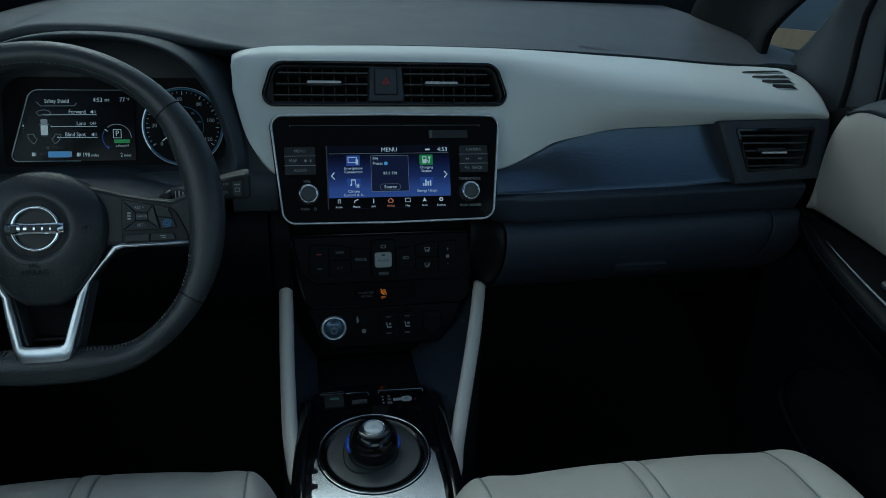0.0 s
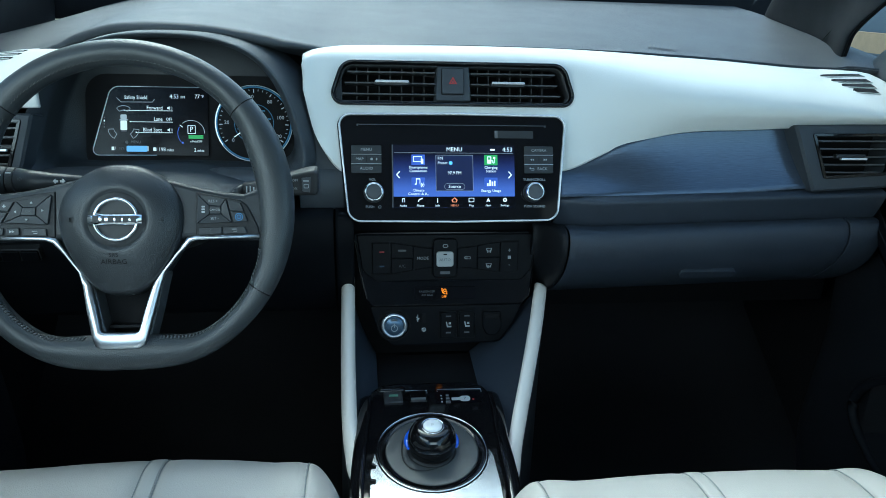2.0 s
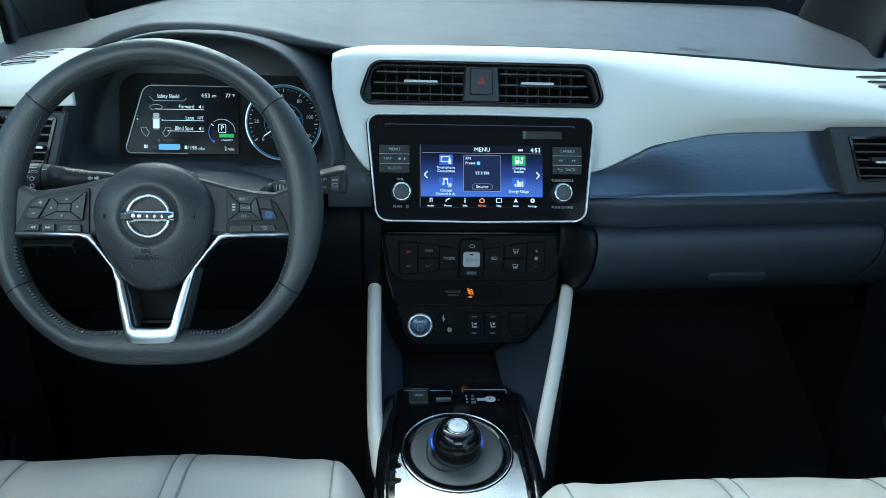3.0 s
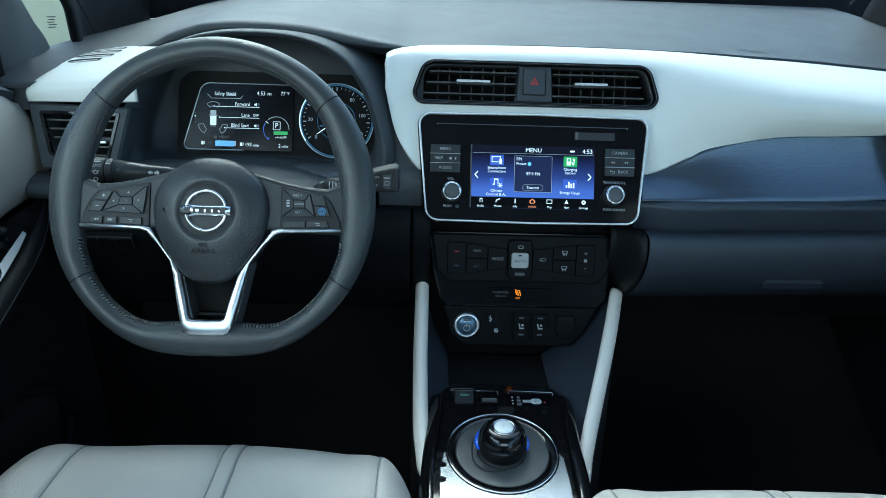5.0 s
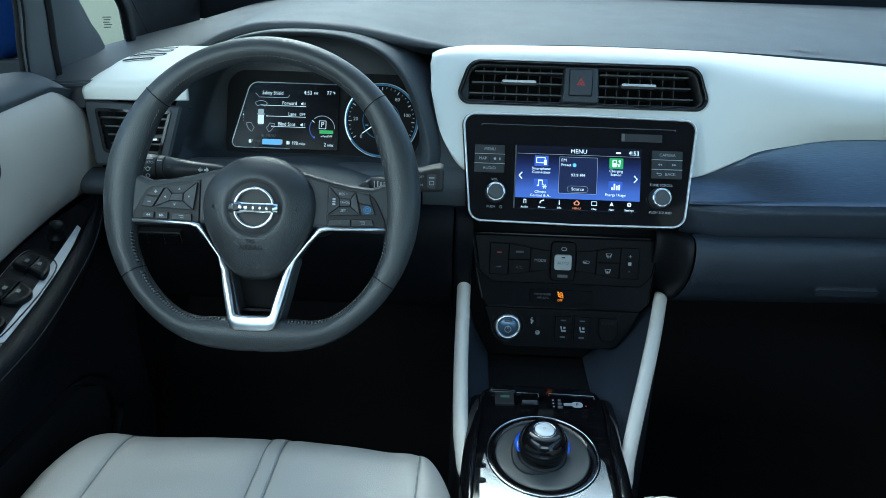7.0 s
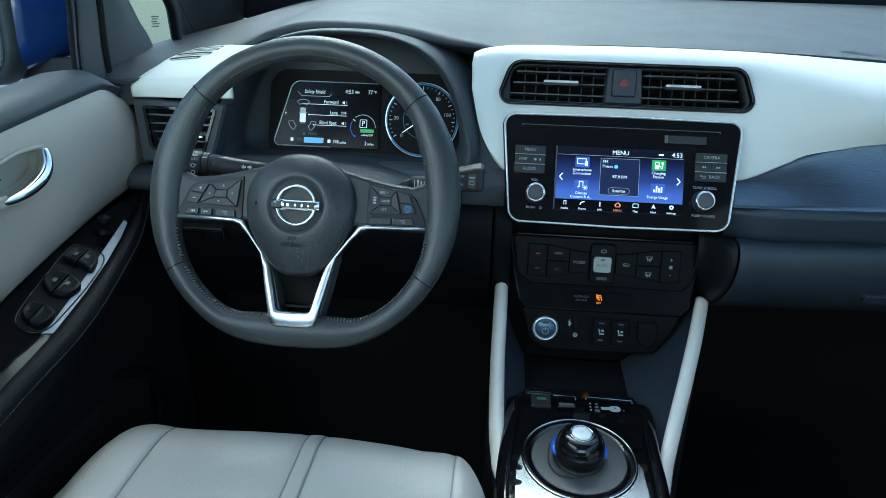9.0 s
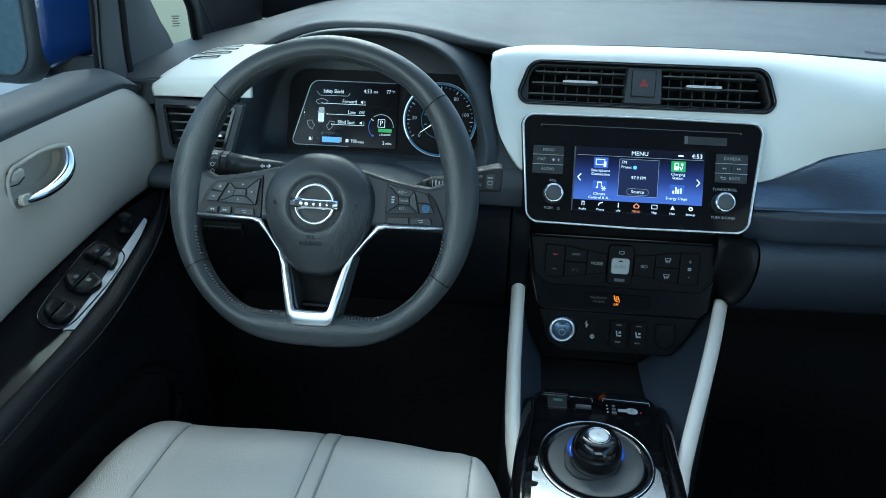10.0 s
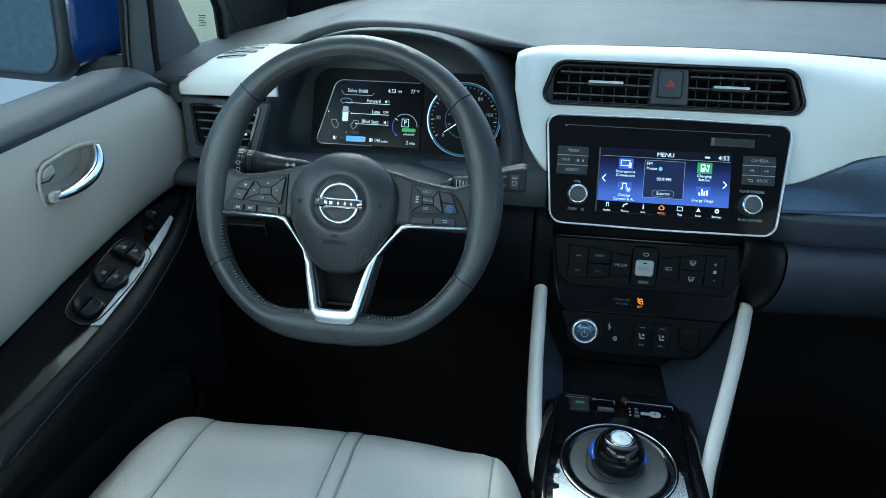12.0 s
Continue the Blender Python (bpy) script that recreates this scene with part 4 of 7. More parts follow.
KEY_V = 0.0138
wave = [(u, KEY_V + key_half(u) + 0.0014) for u in span(-0.1195, 0.1088, 33)]
part("key_field", prism(wave + [(u, 2 * KEY_V - v) for u, v in reversed(wave)], 0.0, 0.0030, C), M["matte"], clim, "recess round the keys", smooth=False)
for a, b in ((-0.1178, -0.0898), (-0.0892, -0.0568), (-0.0562, -0.0270), (0.0125, 0.0428), (0.0434, 0.0784), (0.0790, 0.1070)):
    us = span(a, b, 7)
    split = a in (-0.0892, 0.0434)
    tops, lows = [(u, KEY_V + key_half(u)) for u in reversed(us)], [(u, KEY_V - key_half(u)) for u in us]
    for poly in (([(a, KEY_V + 0.0003), (b, KEY_V + 0.0003)] + tops, lows + [(b, KEY_V - 0.0003), (a, KEY_V - 0.0003)]) if split else (lows + tops,)):
        vt, vb = max(p[1] for p in poly), min(p[1] for p in poly)
        k = part("key", prism(poly, 0.0, 0.0050, C), M["ink"], clim, "black climate key", smooth=False, bevel=0.0009)
        mid_u, mid_v = (a + b) / 2, (vt + vb) / 2
        if a == -0.0562:
            letters("MODE", 0.0064, mid_u, mid_v, 0.0064, C, M["print"], k)
        elif a == -0.0892 and vt < 0.02:
            letters("A/C", 0.0066, mid_u, mid_v, 0.0064, C, M["dim"], k)
        elif a == 0.0790:
            for vv, w in ((0.0245, "+"), (0.0025, "-")):
                letters(w, 0.010, mid_u, vv, 0.0064, C, M["print"], k)
            for an in range(4):
                rr = radians(45 + 90 * an)
                part("fan_mark", block(mid_u + 0.0017 * math.cos(rr), 0.0138 + 0.0017 * math.sin(rr), 0.0013, 0.0013, 0.006, 0.0064, C, 0.001), M["print"], k, smooth=False)
        elif a == -0.1178:
            part("warm_mark", block(mid_u, 0.0240, 0.0036, 0.0011, 0.006, 0.0064, C), M["red"], k, smooth=False)
            part("cool_mark", block(mid_u, 0.0020, 0.0036, 0.0011, 0.006, 0.0064, C), M["power"], k, smooth=False)
        else:
            if a == 0.0434:
                fan = lambda q: [(mid_u - 0.0048 * q, mid_v + 0.0026 * q), (mid_u + 0.0048 * q, mid_v + 0.0026 * q), (mid_u + 0.0032 * q, mid_v - 0.0026 * q), (mid_u - 0.0032 * q, mid_v - 0.0026 * q)]
                part("screen_mark", band(fan(1.0), fan(0.74), 0.005, 0.0062, C), M["print"], k, smooth=False)
                for j in (-1, 0, 1):
                    part("screen_mark", block(mid_u + 0.0022 * j, mid_v - 0.0024, 0.0004, 0.0022, 0.005, 0.0063, C), M["print"], k, smooth=False)
            elif a == 0.0125:
                part("air_mark", band(rounded(0.0050, 0.0022, 0.0021, 4, mid_u, mid_v), rounded(0.0043, 0.0015, 0.0014, 4, mid_u, mid_v), 0.005, 0.0062, C), M["print"], k, smooth=False)
                part("air_mark", block(mid_u - 0.002, mid_v - 0.0005, 0.0022, 0.0005, 0.005, 0.0063, C), M["print"], k, smooth=False)
            else:
                part("key_mark", block(mid_u, mid_v, 0.0062, 0.0015, 0.005, 0.0062, C, 0.0008), M["dim"], k, smooth=False)
auto = part("auto_block", block(-0.0073, 0.0136, 0.0188, 0.0304, 0.0, 0.009, C, 0.007), M["ink"], clim, "black block in the middle", smooth=False, bevel=0.002)
part("auto_key", block(-0.0080, 0.0130, 0.0132, 0.0120, 0.008, 0.0125, C, 0.0042), M["auto"], auto, "pale grey automatic key", smooth=False, bevel=0.0015)
letters("AUTO", 0.0062, -0.0080, 0.0120, 0.0129, C, M["dim"], auto)
part("auto_lamp", block(-0.0080, 0.0205, 0.0026, 0.0009, 0.0124, 0.0130, C), M["matte"], auto, smooth=False)
part("power_mark", band(rounded(0.0042, 0.0026, 0.0024, 4, -0.0072, 0.0330), rounded(0.0032, 0.0017, 0.0016, 4, -0.0072, 0.0330), 0.009, 0.0094, C), M["print"], auto, smooth=False)
part("auto_slot", block(-0.0073, -0.0085, 0.0076, 0.0022, 0.009, 0.0094, C, 0.0008), M["dim"], auto, smooth=False)
lamp = part("airbag_lamp", block(-0.0065, -0.0420, 0.0480, 0.0100, 0.0, 0.0016, C, 0.002), M["night"], clim, "dark passenger airbag lamp", smooth=False, bevel=0.0008)
letters("PASSENGER", 0.0048, -0.0345, -0.0392, 0.0026, C, M["dim"], lamp)
letters("AIR BAG", 0.0048, -0.0340, -0.0448, 0.0026, C, M["dim"], lamp)
letters("OFF", 0.0052, -0.0078, -0.0478, 0.0028, C, M["orange_glow"], lamp, squeeze=0.85)
part("airbag_sign", tube([C @ Vector((-0.0112, -0.0372, 0.003)), C @ Vector((-0.0098, -0.0410, 0.003)), C @ Vector((-0.0060, -0.0432, 0.003))], 0.0010, 6), M["orange_glow"], lamp, "lit orange airbag sign")
part("airbag_sign", block(-0.0112, -0.0352, 0.0011, 0.0011, 0.0016, 0.0034, C, 0.0010), M["orange_glow"], lamp, smooth=False)
part("airbag_sign", band([(-0.0066 + 0.0026 * math.cos(radians(30 * j)), -0.0376 + 0.0026 * math.sin(radians(30 * j))) for j in range(12)], [(-0.0066 + 0.0015 * math.cos(radians(30 * j)), -0.0376 + 0.0015 * math.sin(radians(30 * j))) for j in range(12)], 0.0016, 0.0030, C), M["orange_glow"], lamp, smooth=False)
part("airbag_sign", tube([C @ Vector((-0.0040, -0.0395, 0.003)), C @ Vector((-0.0034, -0.0440, 0.003))], 0.0007, 6), M["orange_glow"], lamp)

# ---- switch panel under it ----
S2 = plane_at(0, -0.0075, 0.47, 10)
sw = thing("switch_panel", (0, 0.0, 0.43), "black switch panel with a round start button and seat heater switches", "switch panel")
part("panel", prism(fillet([(-0.123, 0.028, 0.003), (0.118, 0.028, 0.003), (0.104, -0.004, 0.02), (0.082, -0.0335, 0.016), (0.0, -0.0365, 0.3), (-0.090, -0.0365, 0.014), (-0.110, -0.012, 0.02)], 5), -0.02, 0.0, S2), M["ink"], sw, "satin black panel", smooth=False, bevel=0.004)
pb = S2 @ Matrix.Translation((-0.0850, -0.0022, 0))
part("button_well", lathe([(0.0262, 0.0), (0.0262, 0.0012), (0.0240, 0.0016), (0.0225, 0.0002)], pb, 48), M["matte"], sw, "dark well round the start button", smooth=False)
btn = part("start_button", lathe([(0.0212, 0.0), (0.0210, 0.004), (0.0198, 0.0070), (0.0172, 0.0082), (0.0152, 0.0076), (0.0148, 0.005)], pb, 56), M["satin"], sw, "round start button in a satin ring")
part("button_face", lathe([(0.0150, 0.003), (0.0148, 0.0066), (0.0135, 0.0078), (0.004, 0.0085), (0.0005, 0.0085)], pb, 48), M["power"], btn, "blue-grey button face")
part("power_mark", band([(0.0052 * math.cos(a), 0.0052 * math.sin(a)) for a in [radians(110 + 320 * k / 20) for k in range(21)]],
                        [(0.0044 * math.cos(a), 0.0044 * math.sin(a)) for a in [radians(110 + 320 * k / 20) for k in range(21)]], 0.0084, 0.0090, pb @ Matrix.Translation((0, -0.003, 0))), M["print"], btn, smooth=False)
part("power_bar", block(0, 0.0012, 0.0005, 0.0032, 0.0084, 0.0090, pb), M["print"], btn, smooth=False)
part("button_lamp", block(0, 0.0098, 0.0046, 0.0017, 0.0074, 0.0088, pb, 0.0012), M["dim"], btn, smooth=False)
part("usb_socket", block(-0.0388, 0.008, 0.003, 0.008, 0.0, 0.0015, S2, 0.001), M["matte"], sw, "black socket", smooth=False)
part("usb_mark", block(-0.0482, 0.008, 0.0006, 0.0055, 0.0, 0.0006, S2), M["print"], sw, smooth=False)
part("usb_mark", block(-0.0500, 0.0095, 0.0009, 0.0010, 0.0, 0.0007, S2, 0.0008), M["print"], sw, smooth=False)
part("usb_mark", block(-0.0465, 0.0075, 0.0009, 0.0010, 0.0, 0.0007, S2), M["print"], sw, smooth=False)
part("usb_mark", block(-0.0482, 0.0055, 0.0020, 0.0005, 0.0, 0.0007, S2), M["print"], sw, smooth=False)
jk = S2 @ Matrix.Translation((-0.0385, -0.0105, 0))
part("aux_socket", lathe([(0.0036, 0.0), (0.0034, 0.0015), (0.0024, 0.0016), (0.0022, 0.0)], jk, 20), M["print"], sw, "small round socket")
for cu in (-0.0002, 0.0288):
    rk = part("heater_switch", block(cu, -0.003, 0.0125, 0.0205, 0.0, 0.005, S2, 0.001), M["ink"], sw, "black seat heater switch", smooth=False, bevel=0.0015)
    part("switch_frame", band(rounded(0.0140, 0.0220, 0.0015, 2, cu, -0.003), rounded(0.0128, 0.0208, 0.001, 2, cu, -0.003), 0.0, 0.0025, S2), M["matte"], rk, smooth=False)
    part("seat_mark", prism([(cu - 0.0045, 0.0025), (cu - 0.0025, 0.0025), (cu - 0.0012, -0.004), (cu + 0.0045, -0.004), (cu + 0.0045, -0.0062), (cu - 0.0025, -0.0062)], 0.005, 0.0055, S2), M["print"], rk, smooth=False)
    part("heat_mark", block(cu + 0.002, 0.000, 0.0018, 0.0016, 0.005, 0.0055, S2), M["print"], rk, smooth=False)
    part("level_mark", block(cu, 0.0115, 0.0040, 0.0010, 0.005, 0.0055, S2), M["dim"], rk, smooth=False)
    part("level_mark", block(cu, -0.0150, 0.0040, 0.0012, 0.005, 0.0055, S2), M["dim"], rk, smooth=False)
part("socket_gap", prism(fillet([(0.0525, 0.0185, 0.003), (0.0845, 0.0185, 0.003), (0.0860, -0.0080, 0.008), (0.0785, -0.0225, 0.008), (0.0600, -0.0225, 0.008), (0.0525, -0.0080, 0.008)], 4), 0.0, 0.0010, S2), M["matte"], sw, "dark gap round the socket flap", smooth=False)
part("socket_flap", prism(fillet([(0.0538, 0.0170, 0.003), (0.0832, 0.0170, 0.003), (0.0846, -0.0080, 0.008), (0.0778, -0.0210, 0.008), (0.0607, -0.0210, 0.008), (0.0538, -0.0080, 0.008)], 4), 0.0, 0.005, S2), M["ink"], sw, "graphite power socket flap", smooth=False, bevel=0.002)
part("flap_lip", block(0.0685, 0.0105, 0.0120, 0.0035, 0.004, 0.0062, S2, 0.001), M["matte"], sw, "black flap lip", smooth=False, bevel=0.001)

# ---- centre console ----
P8 = Matrix.Translation((-0.047, -0.235, 0.395)) @ Matrix.Rotation(radians(8), 4, "X")
con = thing("centre_console", (-0.045, -0.2, 0.1), "black centre console with pale side rails and a gloss black top", "car console")
plate = [(-0.083, 0.108), (-0.076, 0.128), (-0.062, 0.140), (-0.040, 0.1445), (0.066, 0.1435), (0.088, 0.134), (0.099, 0.112), (0.101, 0.085), (0.095, 0.03),
         (0.095, -0.05), (0.086, -0.09), (0.084, -0.30), (-0.096, -0.30), (-0.096, -0.05), (-0.088, 0.02), (-0.083, 0.085)]
part("top_plate", prism(plate, -0.03, 0.0, P8), M["piano"], con, "gloss black top plate", smooth=False, bevel=0.006)
part("core", capped([[(x, y, z) for x, y in ((-0.13, -0.6), (0.045, -0.6), (0.045, -0.11), (-0.13, -0.11))] for z in (0.08, 0.37)]), M["matte"], con, "black console body", smooth=False)
RAILS = {-1: [(-0.155, 0.032, 0.532), (-0.1555, -0.03, 0.482), (-0.1555, -0.09, 0.440), (-0.153, -0.18, 0.399), (-0.148, -0.225, 0.381), (-0.1455, -0.262, 0.370)],
         1: [(0.1515, 0.020, 0.517), (0.1355, -0.03, 0.484), (0.1135, -0.09, 0.444), (0.0795, -0.18, 0.394), (0.065, -0.225, 0.374), (0.059, -0.262, 0.359)]}
for s, pts in RAILS.items():
    path = smoothline(pts, 8)
    part("side_rail", tube(path, 0.0106 if s < 0 else 0.0080, 18, flat=1.35 if s < 0 else 1.5, up=(0 if s < 0 else -0.45, 0.6, 1), taper=lambda t: 1.0 if t < 0.82 else max(0.12, 1 - ((t - 0.82) / 0.18) ** 2 * 0.9)), M["trimw"], con, "pale satin side rail")
    inner = []
    for k, p in enumerate(path):
        t = k / (len(path) - 1)
        foot = Vector(((-0.112 if s < 0 else 0.040) + s * -0.0, 0.02 - 0.13 * t - 0.10 * t * t, 0.405 - 0.02 * t))
        a = p + Vector((-s * 0.006, 0.004, -0.002))
        inner.append([a + (foot - a) * q + Vector((s * 0.010 * math.sin(math.pi * q), 0, 0)) for q in span(0, 1, 6)])
    part("inner_panel", grid(inner), M["knee"], con, "charcoal inner side panel", solid=0.004, facing=(-s, -0.5, 1))
    outer = []
    for k, p in enumerate(path):
        a = p + Vector((s * 0.008, 0.0, -0.006))
        outer.append([a, Vector((a.x + s * 0.004, a.y + 0.01, 0.25)), Vector((a.x + s * 0.004, a.y + 0.01, 0.08))])
    part("outer_panel", grid(outer), M["dark"], con, "black outer side panel", solid=0.004, facing=(s, 0, 0))
part("tray", capped([[(x, y, z) for x, y in ((-0.125, -0.10), (0.055, -0.10), (0.075, 0.03), (-0.125, 0.03))] for z in (0.36, 0.395)]), M["matte"], con, "black storage tray", smooth=False)
ring_o = [(0.0712 * math.cos(2 * math.pi * k / 64), 0.0012 + 0.0712 * math.sin(2 * math.pi * k / 64)) for k in range(64)]
part("chrome_ring", tube([P8 @ Vector((u, v, 0.0012)) for u, v in ring_o], 0.0011, 8, closed=True), M["chrome"], con, "thin chrome ring")
part("gate_rim", lathe([(0.0722, -0.002), (0.0715, 0.0016), (0.068, 0.002), (0.060, 0.0008), (0.059, 0.0)], P8, 64), M["piano"], con, "gloss black dish rim")
part("gate_dish", lathe([(0.0605, 0.001), (0.0585, 0.0014), (0.052, 0.001), (0.030, 0.0022), (0.001, 0.003)], P8, 64), M["dish"], con, "graphite dish round the selector")
plate2 = [(-0.0745, -0.003), (-0.0775, -0.018), (-0.072, -0.022), (-0.073, -0.028), (-0.080, -0.029), (-0.080, -0.044), (-0.073, -0.046), (-0.074, -0.053), (-0.081, -0.055), (-0.081, -0.150), (0.074, -0.150),
          (0.079, -0.06), (0.078, -0.012), (0.0735, -0.002)]
arc = [(0.0735 * math.cos(a), 0.0735 * math.sin(a)) for a in [radians(-2 - 176 * k / 24) for k in range(25)]]
for s, us in ((-1, (-0.084, -0.087, -0.092, -0.097, -0.098)), (1, (0.1005, 0.100, 0.096, 0.095, 0.090))):
    part("edge_lip", tube(smoothline([P8 @ Vector((u, v, w)) for u, v, w in zip(us, (0.115, 0.07, 0.02, -0.05, -0.12), (-0.004, 0.002, 0.004, 0.005, 0.005))], 6), 0.0095, 12, flat=0.42, up=(s * 0.5, 0, 1)), M["piano"], con, "raised gloss black edge")
groove = smoothline([P8 @ Vector((u, v, 0.0026)) for u, v in ((-0.036, 0.024), (-0.039, 0.006), (-0.038, -0.016), (-0.029, -0.031), (-0.014, -0.036), (0.004, -0.033))], 6)
part("dish_groove", tube(groove, 0.0011, 6, taper=lambda t: max(0.2, math.sin(math.pi * t) ** 0.5)), M["dark"], con, "shallow groove in the dish")
part("silver_plate", prism(plate2 + arc, 0.0, 0.0018, P8), M["plate"], con, "bright silver plate round the dish", smooth=False)
part("key_hood", capped([[P8 @ Vector((u * k - 0.047, 0.1255 + v * k, w)) for u, v in rounded(0.021, 0.0065, 0.006, 5)] for k, w in ((1.0, -0.002), (0.97, 0.003), (0.8, 0.0055), (0.4, 0.0062))]), M["piano"], con, "gloss hump over the keys")
bl = part("key", block(-0.045, 0.107, 0.0135, 0.013, -0.002, 0.004, P8, 0.002), M["dark"], con, "black eco key", smooth=False, bevel=0.0015)
part("key_lamp", block(-0.0445, 0.1095, 0.0062, 0.0022, 0.0036, 0.0046, P8), M["eco"], bl, smooth=False)
bl = part("pedal_switch", block(-0.010, 0.106, 0.0125, 0.013, -0.002, 0.005, P8, 0.002), M["piano"], con, "gloss black pedal mode switch", smooth=False, bevel=0.002)
part("switch_edge", block(-0.010, 0.0985, 0.0105, 0.0022, 0.004, 0.0065, P8, 0.001), M["satin"], bl, "bright switch edge", smooth=False)
for a, b in ((-0.058, 0.004), (0.019, 0.083)):
    part("key_frame", tube([P8 @ Vector((q, w, 0.001)) for q, w in ((a, 0.118), (a, 0.124), (b, 0.122), (b, 0.116))], 0.0006, 6), M["satin"], con, "thin bright key frame")
ind = part("shift_sign", block(0.048, 0.106, 0.033, 0.012, 0.0, 0.0012, P8, 0.002), M["night"], con, "black shift pattern plate", smooth=False)
part("shift_oval", block(0.0570, 0.1010, 0.0078, 0.0058, 0, 0.0018, P8, 0.0052), M["print"], ind, smooth=False)
letters("P", 0.0076, 0.0570, 0.1010, 0.0021, P8, M["dark"], ind)
for q in (-0.0035, 0, 0.0035):
    part("shift_bar", block(0.0440, 0.1010 + q * 0.55, 0.0060, 0.0007, 0, 0.0018, P8), M["print"], ind, smooth=False)
for k, w in enumerate((0.1090, 0.1022, 0.0954)):
    part("sign_mark", block(0.0325, w, 0.0020 + 0.0007 * k, 0.0020, 0, 0.0018, P8), M["dim"], ind, smooth=False)
    part("sign_dot", block(0.0236, w, 0.0012, 0.0011, 0, 0.0018, P8, 0.0006), M["print"], ind, smooth=False)
part("sign_dot", block(0.0690, 0.0990, 0.0013, 0.0013, 0, 0.0018, P8, 0.0008), M["red"], ind, smooth=False)

KN = P8 @ Matrix.Translation((-0.001, 0.0, 0.0))
sel = thing("drive_selector", P8 @ Vector((-0.001, 0, 0)), "round gloss black drive selector with a pale cap and blue ring", "gear selector")
part("skirt", lathe([(0.032, 0.0022), (0.030, 0.0035), (0.027, 0.005)], KN, 48), M["dark"], sel, "black skirt")
part("blue_ring", tube([KN @ Vector((0.0322 * math.cos(a), 0.0322 * math.sin(a), 0.0145)) for a in [radians(-18 + 216 * k / 32) for k in range(33)]], 0.0058, 12, flat=0.8, up=(0, 0, 1), taper=lambda t: max(0.25, math.sin(math.pi * t) ** 0.4)), M["blue_ring"], sel, "clear blue ring")
part("knob", lathe([(0.0317 * math.sin(radians(a)), 0.0190 - 0.0317 * math.cos(radians(a))) for a in range(57, 136, 6)] + [(0.0190, 0.0424), (0.0160, 0.0430), (0.0146, 0.0428)], KN, 56), M["piano"], sel, "gloss black knob")
part("cap_ring", lathe([(0.0148, 0.0415), (0.0146, 0.0430), (0.0138, 0.0432), (0.0132, 0.0424)], KN, 40), M["chrome"], sel, "chrome ring round the cap")
part("cap", lathe([(0.0124, 0.040), (0.0122, 0.0430), (0.009, 0.0436), (0.001, 0.0438)], KN, 40), M["pale"], sel, "pale parking cap")
letters("P", 0.008, 0.0, 0.0, 0.0441, KN, M["print"], sel)

# ---- steering wheel ----
WF = plane_at(-0.398, -0.2125, 0.72, 20.5)
wheel = thing("steering_wheel", (-0.398, -0.16, 0.70), "black leather steering wheel with a flat bottom and silver spoke trim", "steering wheel")


def rim_edges(deg):
    """Outer and inner radius of the rim at an angle from the right-hand side."""
    d = (deg + 180) % 360 - 180
    h = d if abs(d) <= 90 else math.copysign(180, d) - d
    ro = ease(h, [-90, -80, -70, -60, -45, -30, -15, 0, 30, 60, 90], [0.1822, 0.1845, 0.1885, 0.1907, 0.1902, 0.1893, 0.1880, 0.1866, 0.1860, 0.1862, 0.1872])
    ri = ease(h, [-90, -80, -72, -66, -60, -54, -45, -37, -30, -22, -15, 0, 15, 25, 38, 56, 90], [0.1435, 0.1450, 0.1505, 0.1575, 0.1625, 0.1640, 0.1637, 0.1622, 0.1597, 0.1565, 0.1515, 0.1462, 0.1458, 0.1473, 0.1532, 0.1570, 0.1580])
    return ro, ri


def rim_point(deg, q, swell=1.0):
    """A point on the rim's skin: q degrees round its section, 0 outwards, 90 to the front."""
    ro, ri = rim_edges(deg)
    c, h = (ro + ri) / 2, (ro - ri) / 2
    flat = 0.0165 if h < 0.0165 else 0.0165 + 0.25 * (h - 0.0165)
    r = c + h * swell * math.cos(radians(q))
    w = flat * swell * math.sin(radians(q))
    return WF @ Vector((r * math.cos(radians(deg)), r * math.sin(radians(deg)), w))


wn = WF.to_3x3() @ Vector((0, 0, 1))
rows = [[rim_point(360 * k / 200, 360 * j / 28) for j in range(28)] for k in range(200)]
part("rim", grid(rows + rows[:1], closed=True), M["leather"], wheel, "black leather rim")
for deg in (41, 139, -33, 213):
    ringp = [rim_point(deg, 360 * j / 28, 1.003) for j in range(28)]
    part("rim_seam", tube(ringp, 0.0007, 6, closed=True, up=ringp[0] - ringp[14]), M["matte"], wheel, "seam across the rim")
for a0, a1, q, fat in ((44, 136, 138, 0), (14, 38, 152, 0), (142, 166, 152, 0), (-31, -18, 150, 1), (198, 211, 150, 1), (215, 255, 148, 1), (285, 325, 148, 1)):
    sb = bmesh.new()
    n = int((a1 - a0) * (0.75 if fat else 0.62))
    for k in range(n):
        at = a0 + (a1 - a0) * (k + 0.5) / n
        if fat:
            ends = (rim_point(at - 0.30, q - 9, 1.01), rim_point(at, q, 1.05), rim_point(at + 0.30, q + 9, 1.01))
        else:
            ends = (rim_point(at - 0.5, q - 2, 1.0), rim_point(at, q, 1.02), rim_point(at + 0.5, q + 2, 1.0))
        piece = tube(ends, 0.0011 if fat else 0.0006, 6)
        me = bpy.data.meshes.new("stitch")
        piece.to_mesh(me)
        piece.free()
        sb.from_mesh(me)
        bpy.data.meshes.remove(me)
    part("stitching", sb, M["thread_dark"] if fat else M["thread"], wheel, "grey stitching inside the rim")
    if fat:
        part("stitch_groove", tube([rim_point(a0 + (a1 - a0) * k / 30, q, 0.995) for k in range(31)], 0.0010, 6), M["matte"], wheel, "dark groove under the stitching")

